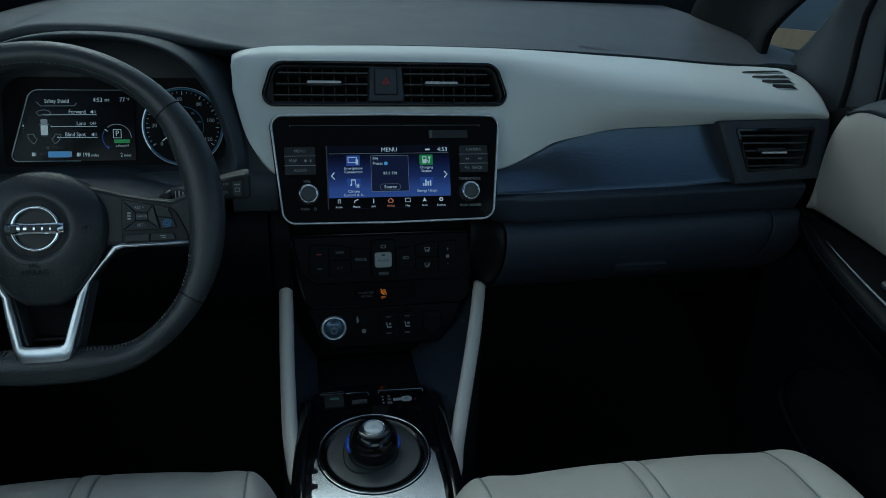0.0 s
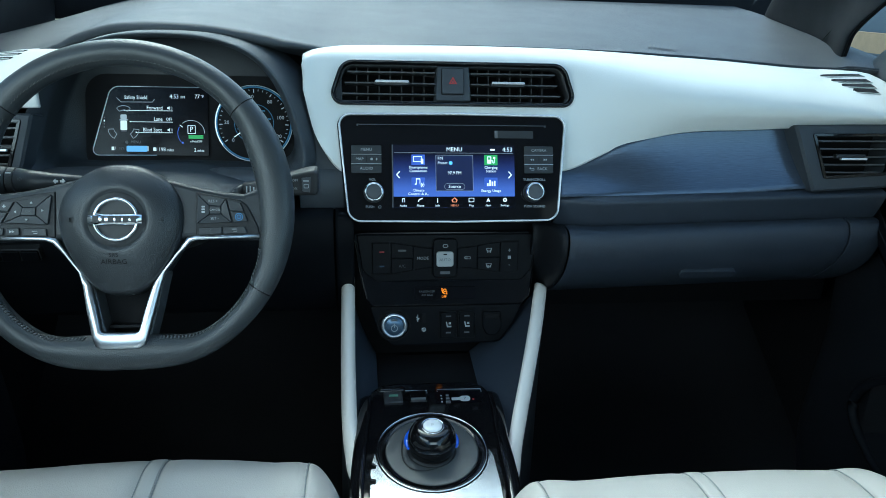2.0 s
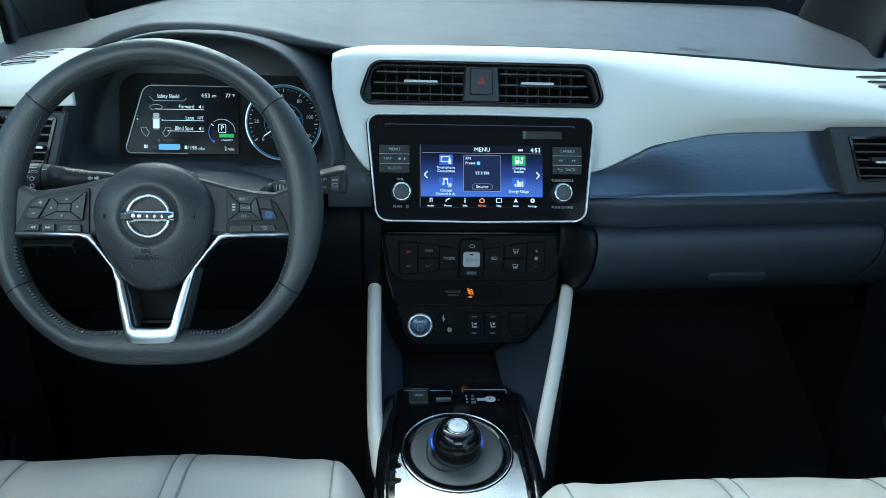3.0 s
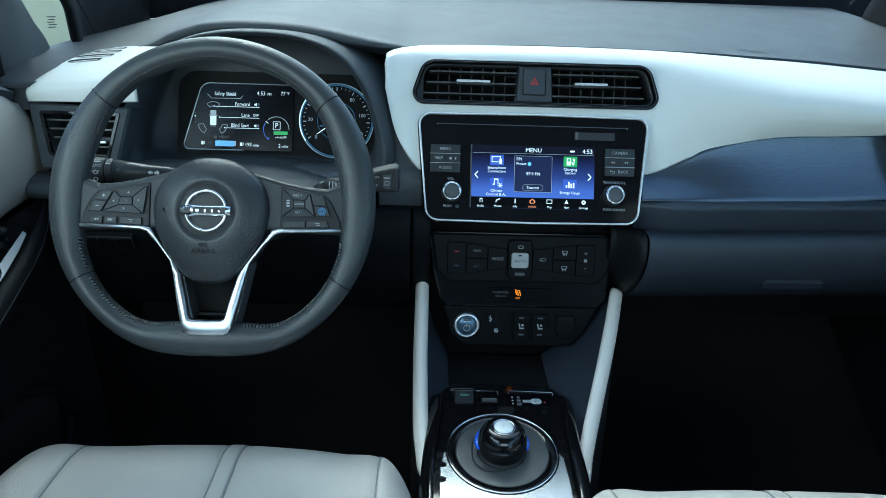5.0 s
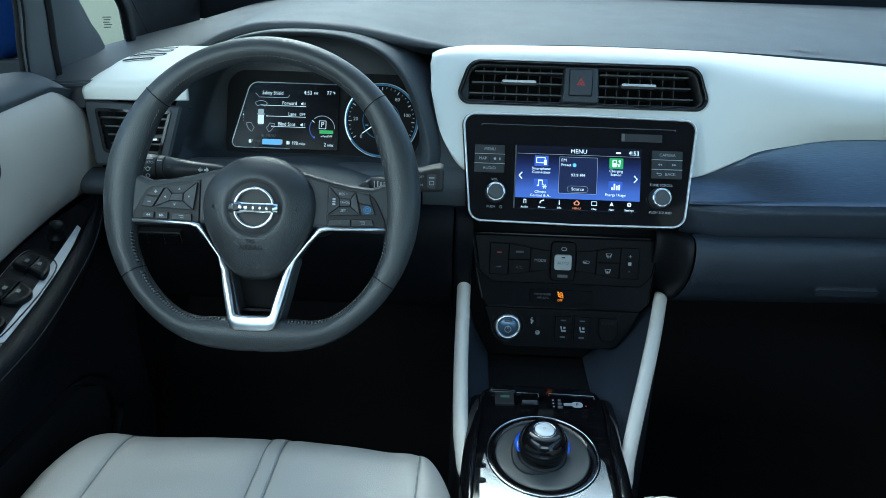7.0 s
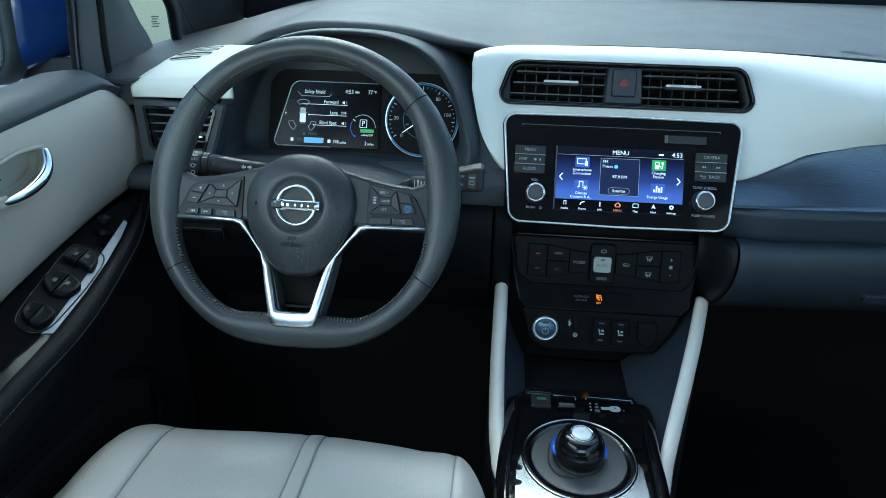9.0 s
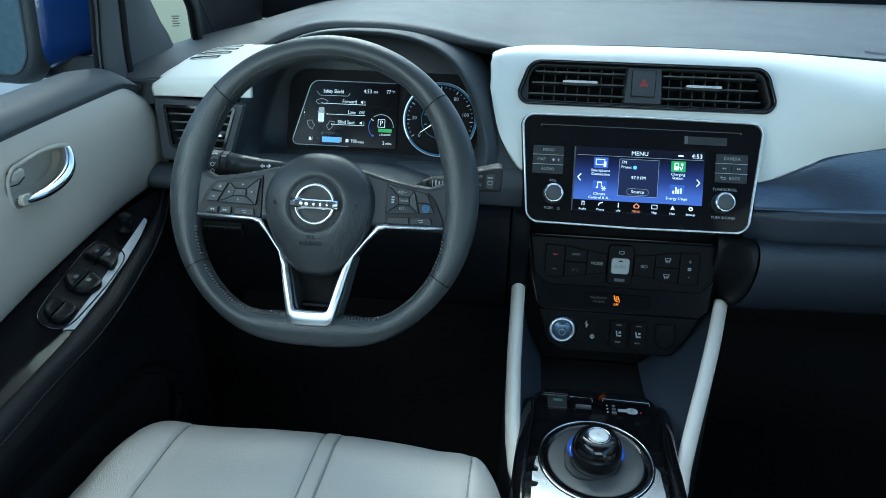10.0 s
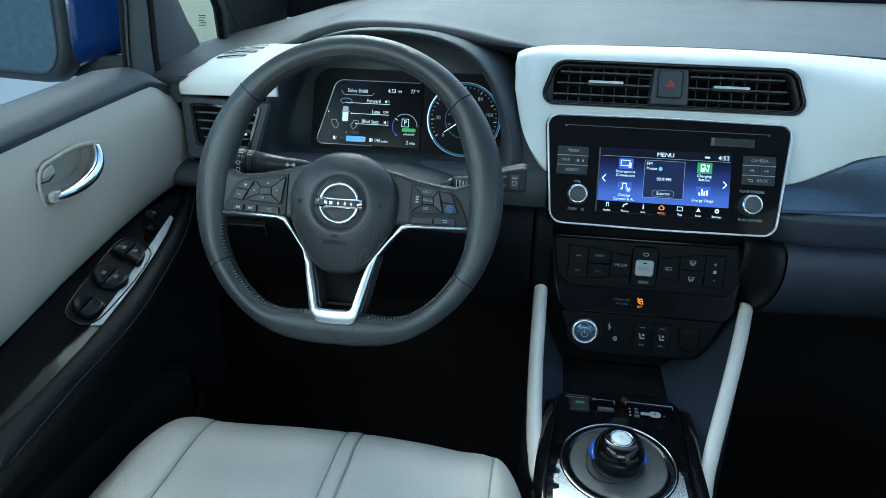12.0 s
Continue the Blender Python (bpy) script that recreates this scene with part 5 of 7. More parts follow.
hub_half = [(0.0, 0.0458), (0.022, 0.0428), (0.043, 0.0315), (0.0585, 0.0150), (0.0655, -0.006), (0.0638, -0.032), (0.0555, -0.053), (0.0425, -0.0735), (0.0315, -0.0875), (0.0165, -0.0972), (0.0, -0.0990)]
hub = soft(hub_half + [(-u, v) for u, v in reversed(hub_half[1:-1])], 5)
EC = -0.0165


def hub_ring(k, w, r=0.0, mix=0.0):
    """A ring of the airbag cover, between its outline (mix 0) and the round dish of the emblem (mix 1)."""
    out = []
    for u, v in hub:
        a = math.atan2(v - EC, u)
        cu, cv = r * math.cos(a), EC + r * math.sin(a)
        out.append(WF @ Vector(((u * k) * (1 - mix) + cu * mix, (EC + (v - EC) * k) * (1 - mix) + cv * mix, w)))
    return out


rows = [hub_ring(1.0, -0.03), hub_ring(1.0, 0.004), hub_ring(0.992, 0.009), hub_ring(0.97, 0.0135), hub_ring(0.93, 0.0175), hub_ring(0.86, 0.0215, 0.05, 0.15), hub_ring(0.80, 0.0250, 0.046, 0.4),
        hub_ring(0.74, 0.0282, 0.0425, 0.75), hub_ring(0.7, 0.0300, 0.0385, 1.0), hub_ring(0.7, 0.0305, 0.0350, 1.0), hub_ring(0.7, 0.0300, 0.0325, 1.0), hub_ring(0.7, 0.0282, 0.0308, 1.0),
        hub_ring(0.7, 0.0268, 0.0290, 1.0), hub_ring(0.7, 0.0268, 0.006, 1.0)]
part("airbag_cover", capped(rows), M["hub"], wheel, "grained black airbag cover")
E0 = WF @ Matrix.Translation((0, EC, -0.004))
part("emblem_dish", lathe([(0.0302, 0.0310), (0.0298, 0.0314), (0.0200, 0.0311), (0.0010, 0.0310)], E0, 56), M["dark"], wheel, "smooth black dish behind the emblem")
em = part("emblem_ring", lathe([(0.0242, 0.030), (0.0242, 0.0340), (0.0232, 0.0360), (0.0215, 0.0362), (0.0202, 0.0345), (0.0200, 0.030)], E0, 56), M["chrome"], wheel, "plain chrome emblem ring")
part("emblem_bar", capped([[E0 @ Vector((u, 0.0064 * math.sin(a), 0.0310 + 0.0072 * math.cos(a) ** 0.6)) for a in [radians(-88 + 176 * k / 12) for k in range(13)]] for u in span(-0.0275, 0.0275, 5)]), M["chrome"], em, "plain chrome emblem bar")
for k in range(6):
    part("emblem_block", block(-0.0195 + 0.0078 * k, 0.0, 0.0027 if k != 1 else 0.0012, 0.0036, 0.036, 0.0391, E0), M["dark"], em, "plain dark bar on the emblem", smooth=False)
for u in (-0.044, 0.044):
    part("horn_mark", band(rounded(0.0042, 0.0026, 0.001, 2, u, -0.0165), rounded(0.0038, 0.0022, 0.0008, 2, u, -0.0165), 0.024, 0.0285, WF), M["dark"], wheel, smooth=False)
AM = WF @ Matrix.Translation((0, -0.0590, 0.0296)) @ Matrix.Rotation(radians(14), 4, "X")
letters("SRS", 0.0066, -0.002, 0.0045, 0.0008, AM, M["matte"], wheel, name="embossed_mark")
letters("AIRBAG", 0.0078, -0.002, -0.0030, 0.0008, AM, M["matte"], wheel, name="embossed_mark")

for s in (-1, 1):
    f = lambda pts: [(s * u, v) for u, v in pts]
    spoke = part("spoke", prism(f([(0.040, 0.032), (0.058, 0.0275), (0.082, 0.0210), (0.108, 0.0158), (0.130, 0.0135), (0.146, 0.0195), (0.162, 0.030), (0.162, -0.048), (0.150, -0.0395), (0.050, -0.0375)]), -0.016, 0.0068, WF), M["soft_key"], wheel,
                 "black spoke with control keys", smooth=False, bevel=0.007)
    near_ = 0.0700 if s < 0 else 0.0785
    fieldp = f([(near_, 0.0160), (0.088, 0.0135), (0.113, 0.0088), (0.127, 0.0060), (0.1345, 0.0000), (0.1400, -0.0100), (0.1468, -0.0250), (0.1480, -0.0330), (near_, -0.0345)])
    part("key_field", prism(fieldp, 0.002, 0.0088, WF), M["key_bed"], spoke, "black key surround", smooth=False, bevel=0.0012)
    if s < 0:
        o, c = ((0.0722, 0.0120), (0.1087, 0.0050), (0.1222, -0.0187), (0.0762, -0.0207)), ((0.0888, -0.0016), (0.1023, -0.0022), (0.1048, -0.0107), (0.0890, -0.0107))
        extra = [[(0.1375, -0.0180), (0.1240, -0.0188), (0.1178, -0.0075), (0.1325, -0.0058)], [(0.1320, -0.0048), (0.1173, -0.0065), (0.1112, 0.0042), (0.1225, 0.0045)]]
        low = [[(0.1338, -0.0243), (0.1217, -0.0243), (0.1226, -0.0318), (0.1372, -0.0312)], [(0.1189, -0.0243), (0.1056, -0.0243), (0.1059, -0.0322), (0.1196, -0.0318)], [(0.1013, -0.0243), (0.0781, -0.0250), (0.0773, -0.0334), (0.1021, -0.0326)]]
    else:
        o, c = ((0.0815, 0.0122), (0.1118, 0.0066), (0.1183, -0.0194), (0.0804, -0.0206)), ((0.0936, -0.0003), (0.1062, -0.0012), (0.1065, -0.0098), (0.0940, -0.0098))
        extra = [[(0.1129, 0.0066), (0.1275, 0.0030), (0.1318, -0.0075), (0.1165, -0.0060)], [(0.1168, -0.0068), (0.1321, -0.0083), (0.1357, -0.0180), (0.1201, -0.0195)]]
        low = [[(0.1075, -0.0243), (0.0824, -0.0250), (0.0819, -0.0330), (0.1075, -0.0322)], [(0.1320, -0.0237), (0.1085, -0.0243), (0.1085, -0.0322), (0.1350, -0.0316)]]
    pads = [[o[0], o[1], c[1], c[0]], [o[3], o[2], c[2], c[3]], [o[0], o[3], c[3], c[0]], [o[1], o[2], c[2], c[1]], list(c)]
    for n, kp in enumerate(pads + extra + low):
        tops = []
        if n < 4:
            # the four pads fall towards the middle
            tops = [0.0122, 0.0122, 0.0108, 0.0108]
        rows = [[WF @ Vector((s * u, v, 0.004)) for u, v in kp], [WF @ Vector((s * u, v, tops[i] if tops else 0.0118)) for i, (u, v) in enumerate(kp)]]
        cu_, cv_ = sum(p[0] for p in kp) / 4, sum(p[1] for p in kp) / 4
        rows = [[p + ((WF @ Vector((s * cu_, cv_, 0.008))) - p) * 0.022 for p in r] for r in rows]
        k = part("key", capped(rows), M["soft_key"], spoke, "dark key", smooth=False, bevel=0.0007)
        mu, mv = s * cu_, cv_
        if s > 0 and n == 0:
            letters("RES +", 0.0042, mu, mv, 0.0128, WF, M["print"], k)
        elif s > 0 and n == 1:
            letters("SET -", 0.0042, mu, mv, 0.0128, WF, M["print"], k)
        elif n == 4:
            letters("OK" if s < 0 else "CANCEL", 0.0042 if s < 0 else 0.0031, mu, mv, 0.0123, WF, M["dim"] if s < 0 else M["print"], k)
        elif s > 0 and n == 2:
            for q in (-0.003, 0.0, 0.003):
                part("key_mark", block(mu, mv + q, 0.0018, 0.0009, 0.0115, 0.0124, WF, 0.0006), M["print"], k, smooth=False)
        elif s > 0 and n == 6:
            for r1, r0 in ((0.0044, 0.0037), (0.0025, 0.0017)):
                part("key_mark", band([(mu + r1 * math.cos(radians(20 * j)), mv + r1 * math.sin(radians(20 * j))) for j in range(18)], [(mu + r0 * math.cos(radians(20 * j)), mv + r0 * math.sin(radians(20 * j))) for j in range(18)], 0.0115, 0.0124, WF), M["assist_blue"], k, "blue assist mark", smooth=False)
        elif s < 0 and n < 4:
            tri = [(mu - 0.0014, mv - 0.0010), (mu + 0.0014, mv - 0.0010), (mu, mv + 0.0014)]
            if n == 1:
                tri = [(u, 2 * mv - v) for u, v in tri]
            elif n > 1:
                g = 1 if n == 2 else -1
                tri = [(mu - g * 0.0010, mv - 0.0014), (mu - g * 0.0010, mv + 0.0014), (mu + g * 0.0014, mv)]
            part("key_mark", prism(tri, 0.0112, 0.0126, WF), M["print"], k, smooth=False)
        elif s < 0 and n in (5, 6):
            part("key_mark", block(mu, mv, 0.0018, 0.0005, 0.0115, 0.0124, WF), M["print"], k, smooth=False)
            if n == 6:
                part("key_mark", block(mu, mv, 0.0005, 0.0018, 0.0115, 0.0124, WF), M["print"], k, smooth=False)
        elif s < 0 and n in (7, 8):
            g = 1 if n == 8 else -1
            for j in (0, 1):
                q = mu + g * (j * 0.0026 - 0.0016)
                part("key_mark", prism([(q - g * 0.0012, mv - 0.0015), (q - g * 0.0012, mv + 0.0015), (q + g * 0.0013, mv)], 0.0115, 0.0124, WF), M["print"], k, smooth=False)
        elif n == 9 or (s > 0 and n == 8):
            part("key_mark", tube([WF @ Vector((mu + a, mv + b_, 0.0120)) for a, b_ in ((-0.0028, 0.0010), (0.0026, 0.0012), (0.0028, -0.0014), (-0.0010, -0.0014))], 0.0004, 5), M["print"], k, smooth=False)
        elif s > 0 and n == 7:
            part("key_mark", tube([WF @ Vector((mu + a, mv + b_, 0.0120)) for a, b_ in ((0.0010, 0.0016), (-0.0012, 0.0), (0.0010, -0.0016))], 0.0004, 5), M["dim"], k, smooth=False)
    leg = f([(0.030, -0.062), (0.0455, -0.0735), (0.0415, -0.090), (0.036, -0.117), (0.0275, -0.152), (0.026, -0.170), (0.010, -0.170), (0.018, -0.139), (0.0215, -0.128), (0.031, -0.086)])
    part("lower_spoke", prism(leg, -0.030, 0.006, WF), M["spoke_side"], wheel, "graphite lower spoke", smooth=False, bevel=0.003)
half_out = [(0.148, -0.0366), (0.080, -0.0385), (0.073, -0.0410), (0.0600, -0.0545), (0.0455, -0.0735), (0.0412, -0.088), (0.0355, -0.115), (0.0278, -0.1475), (0.0250, -0.1540), (0.0190, -0.1566), (0.0, -0.1572)]
half_in = [(0.148, -0.0326), (0.079, -0.0337), (0.069, -0.0355), (0.0570, -0.0530), (0.0420, -0.0727), (0.0325, -0.087), (0.0250, -0.116), (0.0210, -0.1345), (0.0195, -0.1380), (0.0165, -0.1393), (0.0, -0.1396)]
rise = lambda v: 0.0095 * max(0.0, min(1.0, (-0.080 - v) / 0.055))
trim_out, trim_in = (h + [(-u, v) for u, v in reversed(h[:-1])] for h in (half_out, half_in))
trim_mid = [((a[0] + b[0]) / 2, (a[1] + b[1]) / 2) for a, b in zip(trim_out, trim_in)]
rows = []
for o, i, m_ in zip(trim_out, trim_in, trim_mid):
    at = lambda p, q, w: WF @ Vector((m_[0] + (p[0] - m_[0]) * q, m_[1] + (p[1] - m_[1]) * q, w + rise(p[1])))
    rows.append([at(o, 1, 0.0), at(o, 1, 0.0088), at(o, 0.80, 0.0104), at(i, 0.72, 0.0104), at(i, 1, 0.0086), at(i, 1, 0.0)])
part("spoke_trim", capped(rows), M["satin"], wheel, "satin silver spoke trim")
part("spoke_floor", block(0, -0.128, 0.028, 0.040, -0.034, -0.022, WF), M["matte"], wheel, "dark hollow of the lower spoke", smooth=False)
part("spoke_step", block(0, -0.1345, 0.019, 0.0022, -0.022, -0.006, WF, 0.001), M["ink"], wheel, "black ledge in the hollow", smooth=False, bevel=0.001)

col = thing("steering_column", (-0.4, -0.02, 0.66), "black plastic steering column shroud", "steering column")
rows = []
for y, hw, zc, hh in ((0.06, 0.075, 0.655, 0.050), (-0.06, 0.068, 0.668, 0.048), (-0.14, 0.055, 0.680, 0.042), (-0.165, 0.045, 0.684, 0.034)):
    rows.append([(-0.4 + u, y, zc + v) for u, v in rounded(hw, hh, 0.03, 5)])
part("shroud", capped(rows), M["dark"], col, "black shroud")
lamp_st = thing("column_stalk", (-0.46, -0.125, 0.718), "black lamp stalk with printed marks on the steering column", "stalk", "stalks")
wipe_st = thing("column_stalk", (-0.34, -0.125, 0.708), "black wiper stalk with a flared end on the steering column", "stalk", "stalks")


def barrel(pts, flat=1.0, seg=24):
    """A turned bar along x: stations of (x, y, z, radius)."""
    return capped([[(x, y + r * 0.95 * math.cos(a), z + r * flat * math.sin(a)) for a in (2 * math.pi * j / seg for j in range(seg))] for x, y, z, r in pts])


arm = part("arm", barrel([(-0.450, -0.108, 0.7150, 0.0090), (-0.480, -0.124, 0.7250, 0.0092), (-0.500, -0.130, 0.7275, 0.0098), (-0.520, -0.1335, 0.7290, 0.0122), (-0.5405, -0.1350, 0.7297, 0.0150)]), M["soft_key"], lamp_st, "black stalk arm")
part("arm_seam", barrel([(-0.5135, -0.1328, 0.7287, 0.0106), (-0.5142, -0.1328, 0.7287, 0.0106)]), M["matte"], arm, smooth=False)
part("collar", barrel([(-0.5410, -0.1350, 0.7297, 0.0148), (-0.5415, -0.1350, 0.7297, 0.0156), (-0.5490, -0.1352, 0.7297, 0.0160), (-0.5495, -0.1352, 0.7297, 0.0150)]), M["dark"], lamp_st, "black collar", smooth=False)
knob_ = part("knob", barrel([(-0.5500, -0.1352, 0.7297, 0.0150), (-0.5505, -0.1352, 0.7297, 0.0166), (-0.5650, -0.1355, 0.7297, 0.0176), (-0.5705, -0.1355, 0.7297, 0.0172), (-0.5735, -0.1355, 0.7297, 0.0150), (-0.5742, -0.1355, 0.7297, 0.008)]), M["dark"], lamp_st, "black twist knob")
part("knob_dial", barrel([(-0.5738, -0.1400, 0.7330, 0.0062), (-0.5755, -0.1400, 0.7330, 0.0058), (-0.5760, -0.1400, 0.7330, 0.003)]), M["mid"], knob_, "grey end of the knob")
SM = plane_at(-0.5580, -0.1488, 0.7405, 38)
letters("AUTO", 0.0052, 0.0, -0.0010, 0.0004, SM, M["print"], lamp_st, squeeze=0.9)
part("printed_mark", block(0.0, 0.0046, 0.0045, 0.0007, 0.0, 0.0004, SM), M["print"], lamp_st, smooth=False)
S3 = plane_at(-0.5580, -0.1532, 0.7325, 10)
for u, v in ((0.0, 0.0), (0.0, -0.0085), (-0.0095, -0.0125)):
    part("printed_mark", band([(u + 0.0028 * math.cos(radians(45 * j)), v + 0.0028 * math.sin(radians(45 * j))) for j in range(8)], [(u + 0.0020 * math.cos(radians(45 * j)), v + 0.0020 * math.sin(radians(45 * j))) for j in range(8)], -0.001, 0.0006, S3), M["print"], lamp_st, smooth=False)
for q in (-1, 1):
    part("printed_mark", tube([S3 @ Vector((q * 0.0046, 0.0022, 0.0004)), S3 @ Vector((q * 0.0030, 0.0004, 0.0004))], 0.0004, 5), M["print"], lamp_st, smooth=False)
S4 = plane_at(-0.5452, -0.1475, 0.7395, 38)
part("printed_mark", block(0, 0.003, 0.0030, 0.0008, 0, 0.0004, S4), M["print"], lamp_st, smooth=False)
S5 = plane_at(-0.5330, -0.1470, 0.7345, 25)
letters("ID", 0.0050, 0, 0, 0.0004, S5, M["dim"], lamp_st)
S6 = plane_at(-0.4930, -0.1385, 0.7300, 14)
for q in (-1, 1):
    part("turn_arrow", prism([(q * 0.0070, 0.0), (q * 0.0040, 0.0030), (q * 0.0040, 0.0014), (q * 0.0012, 0.0014), (q * 0.0012, -0.0014), (q * 0.0040, -0.0014), (q * 0.0040, -0.0030)], -0.001, 0.0008, S6), M["print"], lamp_st, smooth=False)

part("arm", barrel([(-0.310, -0.110, 0.6960, 0.0070), (-0.292, -0.128, 0.7100, 0.0082), (-0.279, -0.134, 0.7182, 0.0086)]), M["soft_key"], wipe_st, "black stalk arm")
part("collar", barrel([(-0.2795, -0.134, 0.7182, 0.0086), (-0.2790, -0.134, 0.7183, 0.0094), (-0.2570, -0.135, 0.7198, 0.0098), (-0.2250, -0.1355, 0.7240, 0.0105)]), M["dark"], wipe_st, "black collar with white marks")
for k in range(4):
    S7 = plane_at(-0.2745 + 0.0042 * k, -0.1432, 0.7195 + 0.0002 * k, 18)
    part("printed_mark", block(0, 0.0008 * (k % 2), 0.0008 if k else 0.0005, 0.0056 - 0.0008 * k, -0.001, 0.0010, S7), M["print"], wipe_st, smooth=False)
ends = ((-0.2265, 0.7262, 0.0110, 0.0115), (-0.2250, 0.7264, 0.0136, 0.0135), (-0.1990, 0.7300, 0.0168, 0.0150), (-0.1920, 0.7305, 0.0172, 0.0150), (-0.1885, 0.7305, 0.0160, 0.0140), (-0.1870, 0.7305, 0.0130, 0.0110))
kn_ = part("knob", capped([[(x, -0.1370 + u, z + v) for u, v in fillet([(-hw, -hh * 0.9, 0.005), (-hw, hh * 0.95, 0.004), (hw, hh, 0.006), (hw, -hh, 0.006)], 4)] for x, z, hh, hw in ends]), M["dark"], wipe_st, "black flared twist knob", smooth=False, bevel=0.0008)
part("rear_key", capped([[(x, y, 0.7295 + dz + v) for x, v in ((-0.2070, -0.0085), (-0.1975, -0.0100), (-0.1960, 0.0095), (-0.2075, 0.0080))] for y, dz in ((-0.1500, 0), (-0.1535, 0.0002))]), M["mid"], kn_, "grey rear wiper key", smooth=False, bevel=0.001)
S8 = plane_at(-0.2150, -0.1512, 0.7285, 4)
letters("OFF", 0.0046, 0, 0.0060, 0.0008, S8, M["print"], wipe_st, squeeze=0.9)
letters("ON", 0.0046, -0.001, -0.0040, 0.0008, S8, M["print"], wipe_st, squeeze=0.9)
S9 = plane_at(-0.2018, -0.1538, 0.7295, 2)
part("printed_mark", block(0, 0.0050, 0.0034, 0.0008, 0, 0.0006, S9), M["print"], kn_, smooth=False)
part("printed_mark", band(rounded(0.0030, 0.0026, 0.0008, 2, 0, -0.0015), rounded(0.0023, 0.0019, 0.0005, 2, 0, -0.0015), 0, 0.0006, S9), M["print"], kn_, smooth=False)

# ---- instruments ----
K = plane_at(-0.381, 0.075, 0.768, 18)
clu = thing("instrument_cluster", (-0.385, 0.08, 0.72), "instrument cluster with a lit driver display and round speedometer", "instruments")
part("face", prism(rounded(0.150, 0.072, 0.03, 6, 0, -0.004), -0.02, -0.004, K), M["matte"], clu, "matt black instrument face", smooth=False)
lcd_o = fillet([(-0.1415, -0.0510, 0.008), (-0.1130, 0.0490, 0.016), (0.0235, 0.0490, 0.001), (0.0235, -0.0510, 0.001)], 6)
dsp = part("driver_display", prism(lcd_o, -0.005, 0.0, K), M["night"], clu, "dark driver display", smooth=False)
edge = [(0.0195, 0.0490)] + [p for p in lcd_o[13::-1]] + [(-0.050, -0.0510)]
part("display_edge", tube([K @ Vector((u, v, 0.0008)) for u, v in edge], 0.0009, 6), M["satin"], dsp, "thin bright edge round the display")
letters("Safety Shield", 0.0080, -0.0785, 0.0331, 0.0004, K, M["lcd_white"], dsp, squeeze=0.80)
part("title_line", tube([K @ Vector((u, v, 0.0005)) for u, v in ((-0.1051, 0.0325), (-0.0991, 0.0264), (-0.0554, 0.0267), (-0.0523, 0.0310))], 0.0004, 5), M["grey_glow"], dsp)
letters("4:53", 0.0086, -0.0245, 0.0350, 0.0004, K, M["lcd_white"], dsp, squeeze=0.88)
letters("PM", 0.0056, -0.0122, 0.0342, 0.0004, K, M["lcd_white"], dsp, squeeze=0.9)
letters("77", 0.0084, 0.0082, 0.0354, 0.0004, K, M["lcd_white"], dsp, squeeze=0.9)
letters("°F", 0.0056, 0.0156, 0.0358, 0.0004, K, M["lcd_white"], dsp)
for v, right, w, tail, start in ((0.0182, -0.0409, "Forward", "", -0.0950), (0.0018, -0.0414, "Lane", "OFF", -0.0867), (-0.0138, -0.0424, "Blind Spot", "", -0.0787)):
    letters(w, 0.0080, right, v, 0.0004, K, M["lcd_white"], dsp, "RIGHT", squeeze=0.82)
    part("line", block((start - 0.0268) / 2, v - 0.0040, (-0.0268 - start) / 2, 0.00035, 0, 0.0005, K), M["lcd_white"], dsp, smooth=False)
    part("line_dot", block(start, v - 0.0038, 0.0010, 0.0010, 0, 0.0005, K, 0.0009), M["lcd_white"], dsp, smooth=False)
    if tail:
        letters(tail, 0.0060, -0.0320, v, 0.0004, K, M["lcd_white"], dsp, squeeze=0.85)
    else:
        part("speaker_mark", prism([(-0.0345, v - 0.0012), (-0.0330, v - 0.0012), (-0.0312, v - 0.0028), (-0.0312, v + 0.0028), (-0.0330, v + 0.0012), (-0.0345, v + 0.0012)], 0, 0.0005, K), M["lcd_white"], dsp, smooth=False)
        for r_ in (0.0016, 0.0030):
            part("speaker_wave", tube([K @ Vector((-0.0305 + r_ * math.cos(radians(q)), v + r_ * math.sin(radians(q)), 0.0005)) for q in (-50, -25, 0, 25, 50)], 0.0003, 5), M["grey_glow"], dsp)
part("car_sign", block(-0.0960, -0.0075, 0.0046, 0.0070, 0, 0.0006, K, 0.0012), M["lcd_white"], dsp, smooth=False)
part("car_sign", block(-0.0960, 0.0048, 0.0044, 0.0034, 0, 0.0006, K, 0.0018), M["grey_glow"], dsp, smooth=False)
part("car_sign", block(-0.0960, 0.0006, 0.0060, 0.0007, 0, 0.0006, K), M["grey_glow"], dsp, smooth=False)
part("car_sign", block(-0.0960, -0.0160, 0.0038, 0.0006, 0, 0.0006, K), M["dim"], dsp, smooth=False)


def sector(cu, cv, r0, r1, a0, a1, name, mat, parent, pm, w=0.0006, n=10):
    o = [(cu + r1 * math.cos(radians(a0 + (a1 - a0) * k / n)), cv + r1 * math.sin(radians(a0 + (a1 - a0) * k / n))) for k in range(n + 1)]
    i = [(cu + r0 * math.cos(radians(a1 + (a0 - a1) * k / n)), cv + r0 * math.sin(radians(a1 + (a0 - a1) * k / n))) for k in range(n + 1)]
    return part(name, prism(o + i, 0, w, pm), mat, parent, smooth=False)


